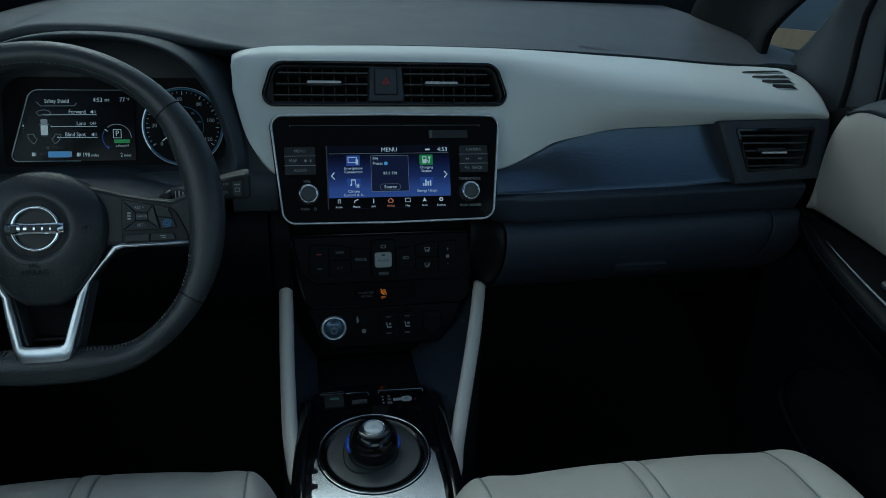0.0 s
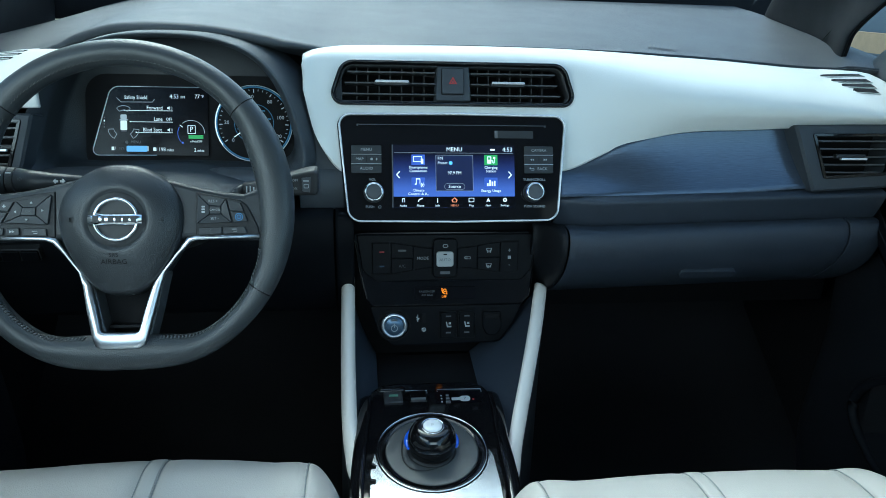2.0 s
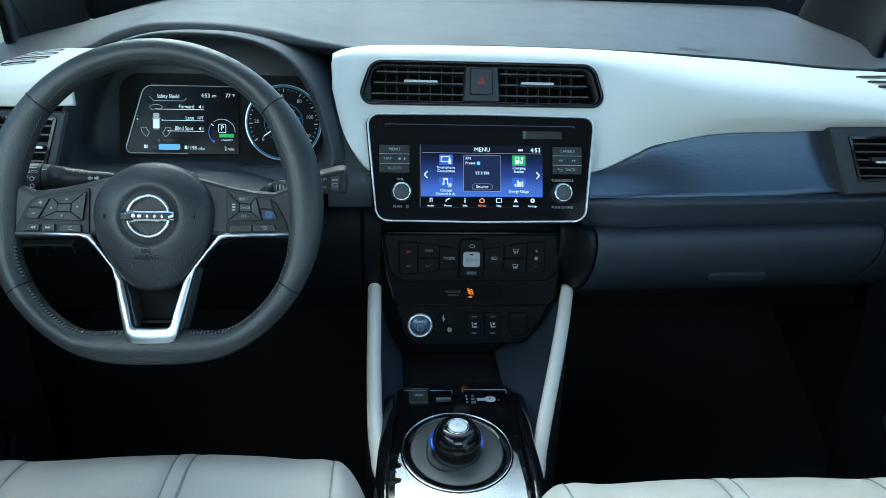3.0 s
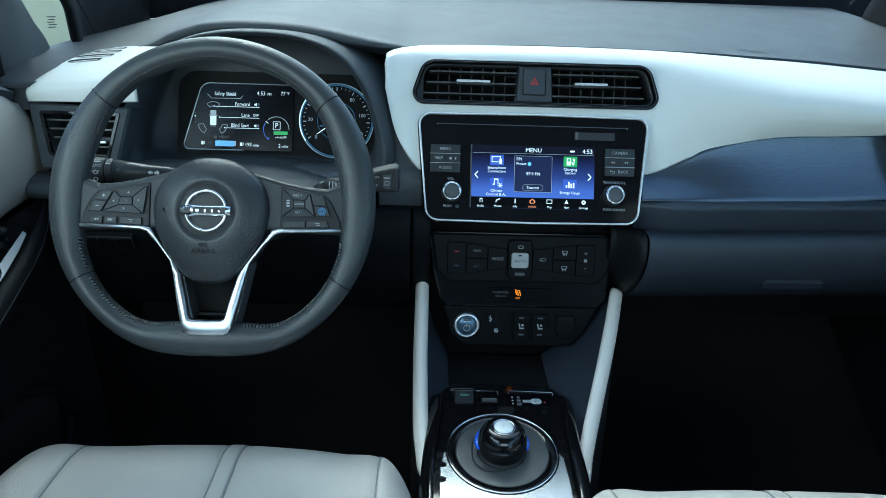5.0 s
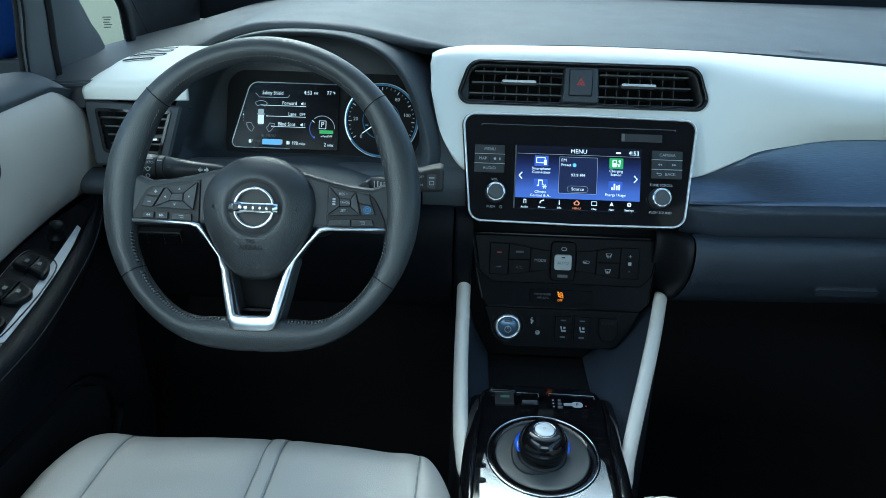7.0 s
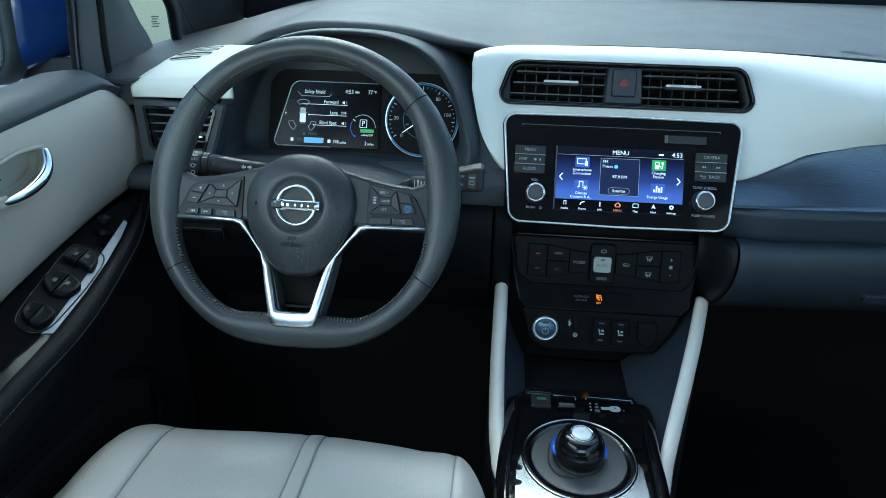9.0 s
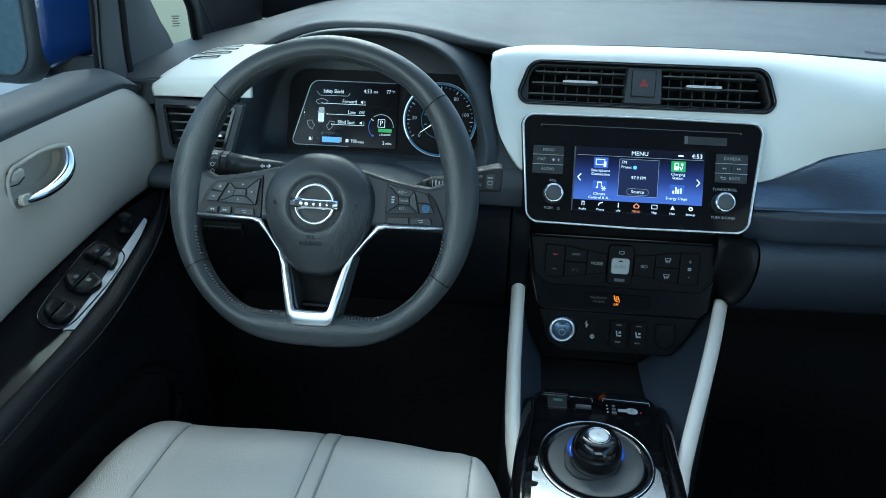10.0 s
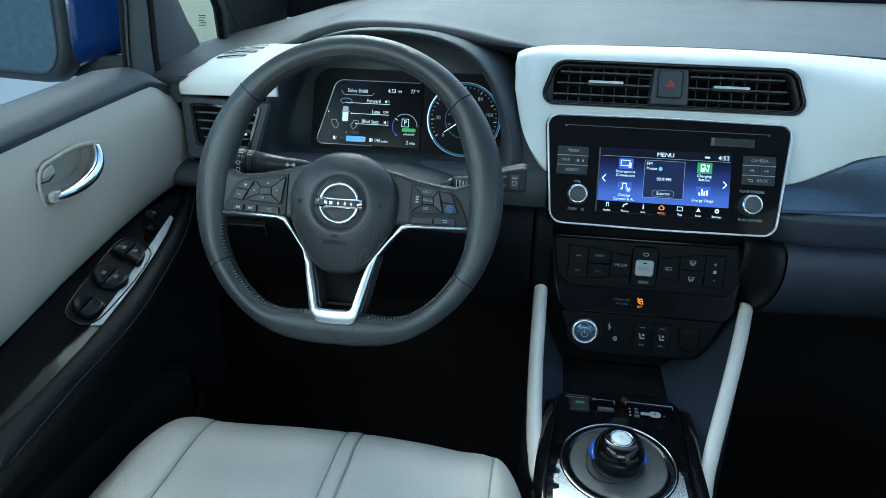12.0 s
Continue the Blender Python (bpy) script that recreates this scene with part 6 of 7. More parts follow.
def fan(cu, cv, r0, r1, a0, a1):
    """An outlined sector: the reach of one of the car's sensors."""
    pts = [(cu + r * math.cos(radians(q)), cv + r * math.sin(radians(q))) for r, qs in ((r0, span(a0, a1, 7)), (r1, span(a1, a0, 9))) for q in qs]
    part("range_fan", tube([K @ Vector((u, v, 0.0005)) for u, v in pts], 0.00042, 5, closed=True), M["grey_glow"], dsp)


fan(-0.0960, 0.0060, 0.0085, 0.0150, 50, 130)
fan(-0.1010, -0.0120, 0.0090, 0.0170, 185, 240)
fan(-0.0915, -0.0120, 0.0090, 0.0170, 300, 355)
for k in range(4):
    part("page_dot", block(-0.1230, 0.0035 - 0.0045 * k, 0.0008, 0.0009 if k != 1 else 0.0014, 0, 0.0006, K, 0.0007), M["lcd_white" if k == 1 else "dim"], dsp, smooth=False)
letters("MENU", 0.0058, -0.0795, -0.0318, 0.0004, K, M["dim"], dsp, squeeze=0.9)
part("menu_dot", block(-0.0925, -0.0320, 0.0022, 0.0022, 0, 0.0005, K, 0.002), M["dim"], dsp, smooth=False)
part("battery_bar", block(-0.0780, -0.0415, 0.0146, 0.0042, 0, 0.0006, K, 0.0014), M["battery_blue"], dsp, smooth=False)
part("battery_end", block(-0.0626, -0.0412, 0.0010, 0.0036, 0, 0.0006, K, 0.0004), M["grey_glow"], dsp, smooth=False)
for u, v in ((-0.1118, -0.0412), (-0.0535, -0.0420)):
    part("pump_mark", block(u, v, 0.0017, 0.0026, 0, 0.0006, K, 0.0004), M["lcd_white"], dsp, smooth=False)
    part("pump_mark", tube([K @ Vector((u + a_, v + b_, 0.0005)) for a_, b_ in ((0.0018, -0.002), (0.0032, -0.0015), (0.0034, 0.0025))], 0.00035, 5), M["lcd_white"], dsp)
letters("98%", 0.0056, -0.0995, -0.0412, 0.0004, K, M["dim"], dsp, squeeze=0.85)
letters("198", 0.0080, -0.0428, -0.0426, 0.0004, K, M["lcd_white"], dsp, squeeze=0.85)
letters("miles", 0.0058, -0.0312, -0.0432, 0.0004, K, M["lcd_white"], dsp, squeeze=0.85)
letters("2", 0.0080, 0.0042, -0.0432, 0.0004, K, M["lcd_white"], dsp, squeeze=0.85)
letters("miles", 0.0056, 0.0122, -0.0437, 0.0004, K, M["lcd_white"], dsp, squeeze=0.85)
sector(-0.0010, -0.0185, 0.0188, 0.0196, 0, 130, "charge_arc", M["grey_glow"], dsp, K, n=24)
sector(-0.0010, -0.0185, 0.0188, 0.0196, 150, 222, "charge_arc", M["blue_glow"], dsp, K, n=16)
part("charge_needle", tube([K @ Vector((-0.0010 + r_ * math.cos(radians(143)), -0.0185 + r_ * math.sin(radians(143)), 0.0006)) for r_ in (0.0150, 0.0200)], 0.0006, 5), M["lcd_white"], dsp)
part("charge_mark", block(-0.0133, -0.0323, 0.0016, 0.0016, 0, 0.0006, K, 0.0014), M["blue_glow"], dsp, smooth=False)
part("gear_frame", band(rounded(0.0056, 0.0064, 0.001, 2, -0.0005, -0.0128), rounded(0.0049, 0.0057, 0.0008, 2, -0.0005, -0.0128), 0, 0.0006, K), M["lcd_white"], dsp, smooth=False)
letters("P", 0.0112, -0.0005, -0.0128, 0.0004, K, M["lcd_white"], dsp, squeeze=0.9)
part("eco_lamp", block(0.0056, -0.0237, 0.0105, 0.0026, 0, 0.0006, K), M["green_glow"], dsp, smooth=False)
letters("e-PedalOFF", 0.0044, 0.0060, -0.0303, 0.0004, K, M["lcd_white"], dsp, squeeze=0.85)

GC = K @ Matrix.Translation((0.0898, -0.0030, 0))
gau = part("speedometer", lathe([(0.053, -0.004), (0.053, 0.0), (0.050, 0.0012), (0.001, 0.0012)], GC, 64), M["matte"], clu, "black speedometer dial", smooth=False)
part("dial_ring", tube([GC @ Vector((0.0540 * math.cos(2 * math.pi * k / 64), 0.0540 * math.sin(2 * math.pi * k / 64), 0.0014)) for k in range(64)], 0.0012, 8, closed=True), M["rim_blue"], gau, "pale blue dial ring")
part("outer_ring", tube([GC @ Vector((0.0562 * math.cos(2 * math.pi * k / 64), 0.0562 * math.sin(2 * math.pi * k / 64), 0.002)) for k in range(64)], 0.0007, 6, closed=True), M["satin"], gau, "thin bright ring")
# glowing white arc painted on as the ring's highlight
sector(0, 0, 0.0548, 0.0558, 115, 215, "painted_ring_gleam", M["white"], gau, GC, w=0.0042, n=24)
part("inner_ring", tube([GC @ Vector((0.0285 * math.cos(2 * math.pi * k / 48), 0.0285 * math.sin(2 * math.pi * k / 48), 0.0018)) for k in range(48)], 0.0005, 6, closed=True), M["rim_blue"], gau, "faint inner ring")
for k in range(33):
    a = radians(213 - 246 * k / 32)
    l = 0.0050 if k % 4 == 0 else 0.0025
    part("tick", tube([GC @ Vector((r * math.cos(a), r * math.sin(a), 0.0020)) for r in (0.0505 - l, 0.0505)], 0.0005 if k % 4 else 0.0007, 4), M["grey_glow"], gau, smooth=False)
for k, n in enumerate((0, 20, 40, 60, 80, 100, 120)):
    a = radians(220 - 41.5 * k)
    letters(str(n), 0.0076, 0.0395 * math.cos(a), 0.0395 * math.sin(a), 0.0018, GC, M["grey_glow"], gau)
for k in range(7):
    a = radians(200 - 220 * k / 6)
    part("small_mark", block(0.0235 * math.cos(a), 0.0235 * math.sin(a), 0.0022, 0.0010, 0.001, 0.0020, GC), M["rim_blue"], gau, smooth=False)
a = radians(216)
part("needle", tube([GC @ Vector((r * math.cos(a), r * math.sin(a), 0.004)) for r in (0.004, 0.036)], 0.0010, 6, taper=lambda t: 1.2 - 0.7 * t), M["white"], gau, "white needle")
part("needle_hub", lathe([(0.010, 0.0012), (0.010, 0.005), (0.006, 0.007), (0.001, 0.0075)], GC, 32), M["dark"], gau, "black needle hub")

# ---- seats ----
def seat(side, cx, dy, dz, who):
    """A leather cushion: skirt, rounded front edge, centre panels and side bolsters with seams between. side: -1 the driver's."""
    st = thing("car_seat", (cx, -0.5 + dy, 0.10), "pale grey leather %s seat cushion with twin dark seams" % who, "car seat", "front seats")
    inner = 0.223 if side < 0 else 0.245

    def top(x, k):
        """A point of the cushion: x from the twin seams, outwards below 0; k from the front skirt (0) to the back (1)."""
        e = -x / 0.272 if x < 0 else x / inner
        drop = (0.050 if side < 0 or x < 0 else 0.036) * max(0, (e - 0.74) / 0.26) ** 2.4
        lift = (0.020 if side < 0 or x > 0 else 0.012) * max(0.0, min(1.0, (e - 0.6) / 0.25)) * max(0.0, min(1.0, (k - 0.25) / 0.35))
        slope = (0.014 if side < 0 else -0.005) * (max(0.0, x) / inner) ** 1.6
        bow = 0.014 * (1 - e * e)
        sect = smoothline([(0, -0.257, 0.16), (0, -0.241, 0.27), (0, -0.241, 0.352), (0, -0.257, 0.400), (0, -0.295, 0.4195), (0, -0.36, 0.420), (0, -0.50, 0.410), (0, -0.66, 0.397), (0, -0.86, 0.387)], 8)
        f = k * (len(sect) - 1)
        i = min(int(f), len(sect) - 2)
        p = sect[i] + (sect[i + 1] - sect[i]) * (f - i)
        top_w = max(0.0, min(1.0, (p.z - 0.30) / 0.08))
        sag = 0.0016 * noise.noise(Vector((x * 14 + cx * 9, k * 9, 0.3)))
        return Vector((cx - side * x * (1 - 0.03 * (1 - top_w)), dy + p.y + bow * (1 if k < 0.6 else 0.3) - drop * 0.7, dz + p.z - (drop + slope) * top_w + lift + 0.004 * top_w * (1 - e) + sag))

    cuts = [-0.272, -0.184, -0.010, 0.010, inner - 0.046, inner]
    names = ["side_bolster", "centre_panel", "seam_strip", "centre_panel", "side_bolster"]
    for (a, b), n in zip(zip(cuts, cuts[1:]), names):
        m = 12 if b - a > 0.03 else 6
        rows = []
        for x in span(a, b, m + 1):
            t = (x - a) / (b - a)
            puff = 0.002 * (1 - (2 * t - 1) ** 10) - 0.002
            if (a < -0.24 and t < 0.5) or (b > 0.21 and t > 0.5):
                puff = 0
            rows.append([top(x, k) + Vector((0, 0, puff)) if k > 0.25 else top(x, k) + Vector((0, puff * -0.7, 0)) for k in span(0.02, 1, 64)])
        part(n, grid(rows), M["seat"], st, "pale grey leather panel", solid=0.006, facing=(0, 0.3, 1))
    for x in cuts[1:-1]:
        part("seam", tube([top(x, k) + Vector((0, 0, -0.0015)) for k in span(0.1, 1, 60)], 0.0009, 6), M["seam"], st, "dark stitched seam")
    for e in (cuts[0], cuts[-1]):
        g = -side if e > 0 else side
        edge = [[top(e, k) + Vector((g * q * 0.008, 0, -q * (top(e, k).z - 0.12))) for q in span(0, 1, 5)] for k in span(0.02, 1, 40)]
        part("side_valance", grid(edge), M["dark"], st, "black side valance", solid=0.004, facing=(g, 0, 0))
        part("piping", tube([top(e, k) + Vector((g * 0.001, 0, 0)) for k in span(0.15, 1, 50)], 0.0026, 8), M["seat"], st, "pale piping")
    part("base", capped([[(cx + u, dy + y, z) for u, y in ((-0.19, -0.86), (0.19, -0.86), (0.19, -0.30), (-0.19, -0.30))] for z in (0.08, 0.30)]), M["matte"], st, "black seat base", smooth=False)
    return st


seat(-1, -0.379, 0.0, 0.0, "driver's")
seat(1, 0.266, -0.067, -0.005, "passenger")


# ---- doors ----
def door(s):
    """s: -1 the driver's door, 1 the passenger's."""
    who = "driver's" if s < 0 else "passenger's"
    d = thing("car_door", (s * 0.72, -0.5, 0.12), "closed %s door with pale leatherette panel and black switch armrest" % who, "car door", "front doors")
    dx = 0.014 if s > 0 else 0.0
    V = lambda x, y, z: Vector((s * (x - dx), y, z))
    ys = span(-1.25, 0.0, 48)
    zt = lambda y: 0.826 + 0.115 * (y + 0.03)
    low = 0.021 if s > 0 else 0.0
    zb = lambda y: ease(y, [-1.25, -0.60, -0.44, -0.287, -0.109, 0.02], [0.56, 0.565, 0.585, 0.622, 0.656, 0.668]) - low
    # pale insert
    HM = Matrix(((0, 0, -s, s * (0.694 - dx)), (1, 0, 0, -0.289), (0, 1, 0, 0.743), (0, 0, 0, 1)))
    cup = soft([(-0.0555, 0.0060), (-0.0465, 0.0165), (-0.0300, 0.0200), (0.0050, 0.0258), (0.0470, 0.0245), (0.0565, 0.0140), (0.0505, -0.0045), (0.0265, -0.0190), (-0.0170, -0.0250), (-0.0485, -0.0265), (-0.0555, -0.0130)], 4)
    rows = []
    nose = 0.016 if s < 0 else -0.030
    for y in span(-1.25, -0.1, 220) + span(-0.099, nose, 110):
        bot = zb(y)
        cut = max(0.0, (y - nose + 0.096) / 0.096)
        top_ = ease(y, [-1.25, -0.3862, -0.2453, -0.155, -0.112, -0.095, -0.0700, -0.049, -0.0450, -0.0400, -0.030], [0.689, 0.7853, 0.8028, 0.8135, 0.8190, 0.8190, 0.8075, 0.7870, 0.7550, 0.700, 0.652]) if s > 0 else ease(y, [-1.25, -0.3862, -0.2453, -0.12, -0.092, -0.078, -0.040, -0.0085, -0.0030, 0.006, 0.0160], [0.689, 0.7853, 0.8028, 0.8145, 0.8165, 0.8155, 0.7990, 0.7830, 0.7570, 0.7150, 0.6740])
        rows.append([V(0.700 + 0.010 * (2 * t - 1) ** 4 - 0.006 * math.sin(math.pi * t) + 0.006 * cut ** 3, y, top_ + (bot - top_) * t) for t in span(0, 1, 60)])
    panel = grid(rows)
    gap = shrink(cup, 0.001)
    bmesh.ops.delete(panel, geom=[f for f in panel.faces if inside(f.calc_center_median().y + 0.289, f.calc_center_median().z - 0.743, gap)], context="FACES")
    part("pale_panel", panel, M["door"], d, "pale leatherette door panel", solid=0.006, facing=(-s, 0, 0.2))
    # charcoal sill on top
    rows = []
    tip = -0.036 if s < 0 else -0.066
    for y in span(-1.25, tip, 50):
        fall = max(0.0, (y - tip + 0.058) / 0.06)
        z = zt(y) - 0.016 * fall ** 1.5
        rows.append(smoothline([V(0.712, y, z - 0.012), V(0.706, y, z - 0.002), V(0.706, y, z + 0.006 - 0.008 * fall), V(0.718, y, z + 0.018 - 0.014 * fall), V(0.742, y, z + 0.022 - 0.016 * fall), V(0.772, y, z + 0.018 - 0.02 * fall)], 5))
    part("sill", grid(rows), M["dash"], d, "charcoal grained door sill", solid=0.004, facing=(-s, 0, 1))
    # armrest with gloss black switch plate, on a plane that falls towards the back
    e1, e2, en = Vector((0, 0.979, 0.205)), Vector((-s * 0.9645, 0.054, -0.2586)), Vector((-s * 0.2642, -0.1976, 0.944))
    DP = Matrix(((e1.x, e2.x, en.x, s * (0.70 - dx)), (e1.y, e2.y, en.y, -0.109), (e1.z, e2.z, en.z, 0.656 - low), (0, 0, 0, 1)))
    ex = [-0.80, -0.456, -0.440, -0.410, -0.320, -0.1882, -0.0772, -0.0144, 0.0374, 0.10]
    edge_at = lambda q: ease(q, ex, [0.0, 0.0, 0.0353, 0.054, 0.0612, 0.0601, 0.0477, 0.0365, 0.0249, 0.0])
    roll_at = lambda q: ease(q, [-0.80, -0.3538, -0.2324, -0.1318, -0.0276, 0.10], [0.082, 0.0805, 0.0839, 0.0736, 0.055, 0.012])
    outline = [(q, ease(q, [-0.456, -0.42, -0.385, -0.335, -0.26, -0.144, -0.039, 0.025, 0.075], [0.022, 0.0095, 0.002, -0.003, -0.007, -0.0100, -0.0050, 0.0045, 0.012])) for q in span(0.075, -0.450, 28)] + [(q, edge_at(q)) for q in span(-0.444, 0.075, 46)]
    part("switch_plate", prism(outline, -0.006, 0.0, DP), M["armplate"], d, "gloss black switch plate", smooth=False)
    rows = []
    for q in span(-0.80, 0.095, 110):
        a, b = edge_at(q) if q > -0.456 else -0.012, roll_at(q)
        rows.append(smoothline([DP @ Vector(p) for p in ((q, a - 0.002, -0.006), (q, a, 0.0006), (q, a + (b - a) * 0.35, 0.0025), (q, b - 0.004, 0.000), (q, b + 0.002, -0.010), (q, b - 0.001, -0.035), (q, b - 0.016, -0.070))], 4))
    part("arm_roll", grid(rows), M["soft_black"], d, "black padded arm roll", solid=0.004, facing=(-s, 0, 0.3))
    sb = bmesh.new()
    stitch = [DP @ Vector((q, roll_at(q) + 0.0012, -0.0055)) for q in span(-0.7, 0.06, 300)]
    for p, q in zip(stitch[::2], stitch[1::2]):
        piece = tube([p, q], 0.0005, 4)
        me = bpy.data.meshes.new("stitch")
        piece.to_mesh(me)
        piece.free()
        sb.from_mesh(me)
        bpy.data.meshes.remove(me)
    part("stitching", sb, M["thread_dark"], d, "grey stitching along the arm roll")
    # a reflection in the gloss plate, laid on as a pale shape
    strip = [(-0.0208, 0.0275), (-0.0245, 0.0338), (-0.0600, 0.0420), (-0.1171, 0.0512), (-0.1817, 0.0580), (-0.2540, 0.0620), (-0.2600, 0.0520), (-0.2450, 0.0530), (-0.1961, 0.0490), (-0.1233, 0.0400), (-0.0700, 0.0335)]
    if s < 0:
        part("painted_reflection", prism(strip, 0.0, 0.0012, DP), M["strip"], d, "painted reflection on the switch plate beside the switches", smooth=False)
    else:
        part("painted_reflection", tube([DP @ Vector((q, edge_at(q) - 0.003, 0.001)) for q in span(-0.33, -0.02, 24)], 0.0016, 8, taper=lambda t: max(0.2, math.sin(math.pi * t) ** 0.5)), M["strip"], d, "painted thin reflection along the edge of the switch plate")
        sw_ = part("window_switch", block(-0.160, 0.022, 0.020, 0.016, 0.0, 0.007, DP, 0.006), M["mid"], d, "grey window switch", smooth=False, bevel=0.002)
        part("switch_split", block(-0.160, 0.022, 0.0006, 0.015, 0.006, 0.0076, DP), M["matte"], sw_, smooth=False)
    # lower panel with its pocket
    rows = []
    for y in span(-1.25, 0.03, 60):
        q = (y + 0.109) / 0.979
        low_ = DP @ Vector((max(-0.8, min(q, 0.09)), roll_at(q) - 0.016, -0.068))
        x, z = s * low_.x, low_.z
        bulge = 0.035 * math.exp(-((y + 0.42) / 0.28) ** 2)
        rows.append(smoothline([V(x, y, z), V(0.686, y, z - 0.06), V(0.690, y, 0.42), V(0.684 - bulge, y, 0.32), V(0.680 - bulge, y, 0.22), V(0.70, y, 0.10)], 6))
    part("lower_panel", grid(rows), M["low_door"], d, "black lower door panel", solid=0.004, facing=(-s, 0, 0))
    lip = smoothline([V(0.690, -0.19, 0.430), V(0.680, -0.145, 0.420), V(0.672, -0.10, 0.38), V(0.670, -0.10, 0.33), V(0.664, -0.18, 0.285), V(0.640, -0.33, 0.275), V(0.630, -0.6, 0.275)], 8)
    pk = part("pocket_lip", tube(lip, 0.008, 10, taper=lambda t: min(1.0, 0.1 + 5 * t)), M["soft_black"], d, "black rim of the door pocket")
    part("pocket", capped([[V(x, y, z) for y, z in ((-0.12, 0.30), (-0.12, 0.40), (-0.18, 0.43), (-0.6, 0.43), (-0.6, 0.28), (-0.30, 0.28), (-0.18, 0.285))] for x in (0.672, 0.69)]), M["matte"], d, "black hollow of the door pocket", smooth=False)
    part("shell", capped([[V(x, y, z) for y, z in ((-1.25, 0.10), (0.02, 0.10), (0.02, 0.79), (-0.03, 0.81), (-1.25, 0.68))] for x in (0.735, 0.775)]), M["matte"], d, "door shell", smooth=False)
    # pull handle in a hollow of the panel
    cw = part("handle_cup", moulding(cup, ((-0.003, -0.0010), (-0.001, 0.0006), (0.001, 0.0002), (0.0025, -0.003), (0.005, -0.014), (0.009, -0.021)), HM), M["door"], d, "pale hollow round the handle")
    part("cup_floor", prism(shrink(cup, 0.008), -0.026, -0.0205, HM), M["cream"], cw, "pale floor of the hollow", smooth=False)
    hp = smoothline([HM @ Vector(q) for q in ((0.0480, 0.0215, -0.003), (0.0440, 0.0110, 0.001), (0.0360, 0.0010, 0.004), (0.0210, -0.0075, 0.006), (-0.001, -0.0145, 0.006), (-0.0250, -0.0175, 0.005), (-0.0480, -0.0180, 0.002))], 6)
    part("handle", tube(hp, 0.0068, 16, flat=1.35, up=(s, 0, 0), taper=lambda t: 0.62 + 0.50 * math.sin(math.pi * min(1.0, t * 1.05)) ** 0.8), M["chrome"], d, "curved chrome door handle")
    part("handle_pivot", prism(rounded(0.0085, 0.0062, 0.005, 5, -0.0430, -0.0165), 0.002, 0.0085, HM), M["cream"], d, "pale end of the handle", smooth=False, bevel=0.002)
    tab = part("lock_tab", prism(fillet([(-0.0530, 0.0020, 0.003), (-0.0300, 0.0060, 0.004), (-0.0300, 0.0170, 0.005), (-0.0480, 0.0130, 0.005)], 4), -0.010, 0.0005, HM), M["cream"], d, "pale lock tab", smooth=False, bevel=0.002)
    part("tab_gap", tube([HM @ Vector(q) for q in ((-0.0540, 0.0005, 0.000), (-0.0420, 0.0000, 0.000), (-0.0290, 0.0045, -0.002))], 0.0007, 6), M["matte"], tab, "dark gap under the lock tab")
    if s < 0:
        well = soft([(-0.100, 0.004), (-0.098, 0.024), (-0.112, 0.046), (-0.160, 0.054), (-0.215, 0.056), (-0.252, 0.054), (-0.263, 0.040), (-0.254, 0.020), (-0.225, 0.012), (-0.165, 0.005), (-0.125, 0.001)], 4)
        wl = part("switch_well", prism(well, 0.0, 0.0010, DP), M["matte"], d, "black switch recess", smooth=False)
        part("well_edge", tube([DP @ Vector((u, v, 0.0015)) for u, v in well], 0.0009, 6, closed=True), M["piano"], wl, "gloss edge of the recess")
        for pts, cut in (([(-0.1351, 0.0061), (-0.1108, 0.0083), (-0.1083, 0.0187), (-0.1166, 0.0403), (-0.1440, 0.0470), (-0.1399, 0.0300)], 0.0255),
                         ([(-0.1812, 0.0082), (-0.1652, 0.0115), (-0.1607, 0.0248), (-0.1723, 0.0490), (-0.1898, 0.0500), (-0.2005, 0.0420), (-0.1997, 0.0240)], 0.0305),
                         ([(-0.2423, 0.0198), (-0.2258, 0.0186), (-0.2213, 0.0281), (-0.2276, 0.0500), (-0.2470, 0.0510), (-0.2559, 0.0440), (-0.2521, 0.0302)], 0.0345)):
            o = soft(pts, 4)
            for half in (-1, 1):
                h = [(u, min(v, cut - 0.0004) if half < 0 else max(v, cut + 0.0004)) for u, v in o]
                h = [p for i, p in enumerate(h) if (Vector(p) - Vector(h[i - 1])).length > 1e-5]
                cu, cv = sum(p[0] for p in h) / len(h), sum(p[1] for p in h) / len(h)
                rows = [[DP @ Vector((cu + (u - cu) * k, cv + (v - cv) * k, w)) for u, v in h] for k, w in ((1.0, 0.0), (1.0, 0.006), (0.93, 0.0085), (0.75, 0.0092), (0.3, 0.0085))]
                k = part("window_switch", capped(rows), M["ink"], d, "dark window switch", smooth=False)
                if cut < 0.032:
                    part("switch_mark", block(cu, cv, 0.0030, 0.0022, 0.0, 0.0098, DP, 0.001), M["dim"], k, smooth=False)
        part("mirror_knob", lathe([(0.012, 0.0), (0.011, 0.003), (0.007, 0.005), (0.007, 0.013), (0.0085, 0.015), (0.0085, 0.021), (0.006, 0.023), (0.001, 0.0235)], DP @ Matrix.Translation((-0.056, 0.018, 0)), 24), M["ink"], d, "small black mirror knob")
    # window frame, seals and glass
    def upright(y0, y1, x):
        """A line of the frame: y at the sill and at z 0.925, then back along the roof's slope."""
        return smoothline([V(x + dx, y0, 0.790), V(x + dx, (y0 + y1) / 2, 0.860), V(x + dx - 0.004, y1, 0.925), V(x + dx - 0.014, y1 - 0.030, 0.985), V(x + dx - 0.082, y1 - 0.235, 1.22)], 8)
    inner_, outer_ = upright(-0.001, -0.016, 0.742), upright(-0.058, -0.058, 0.746)
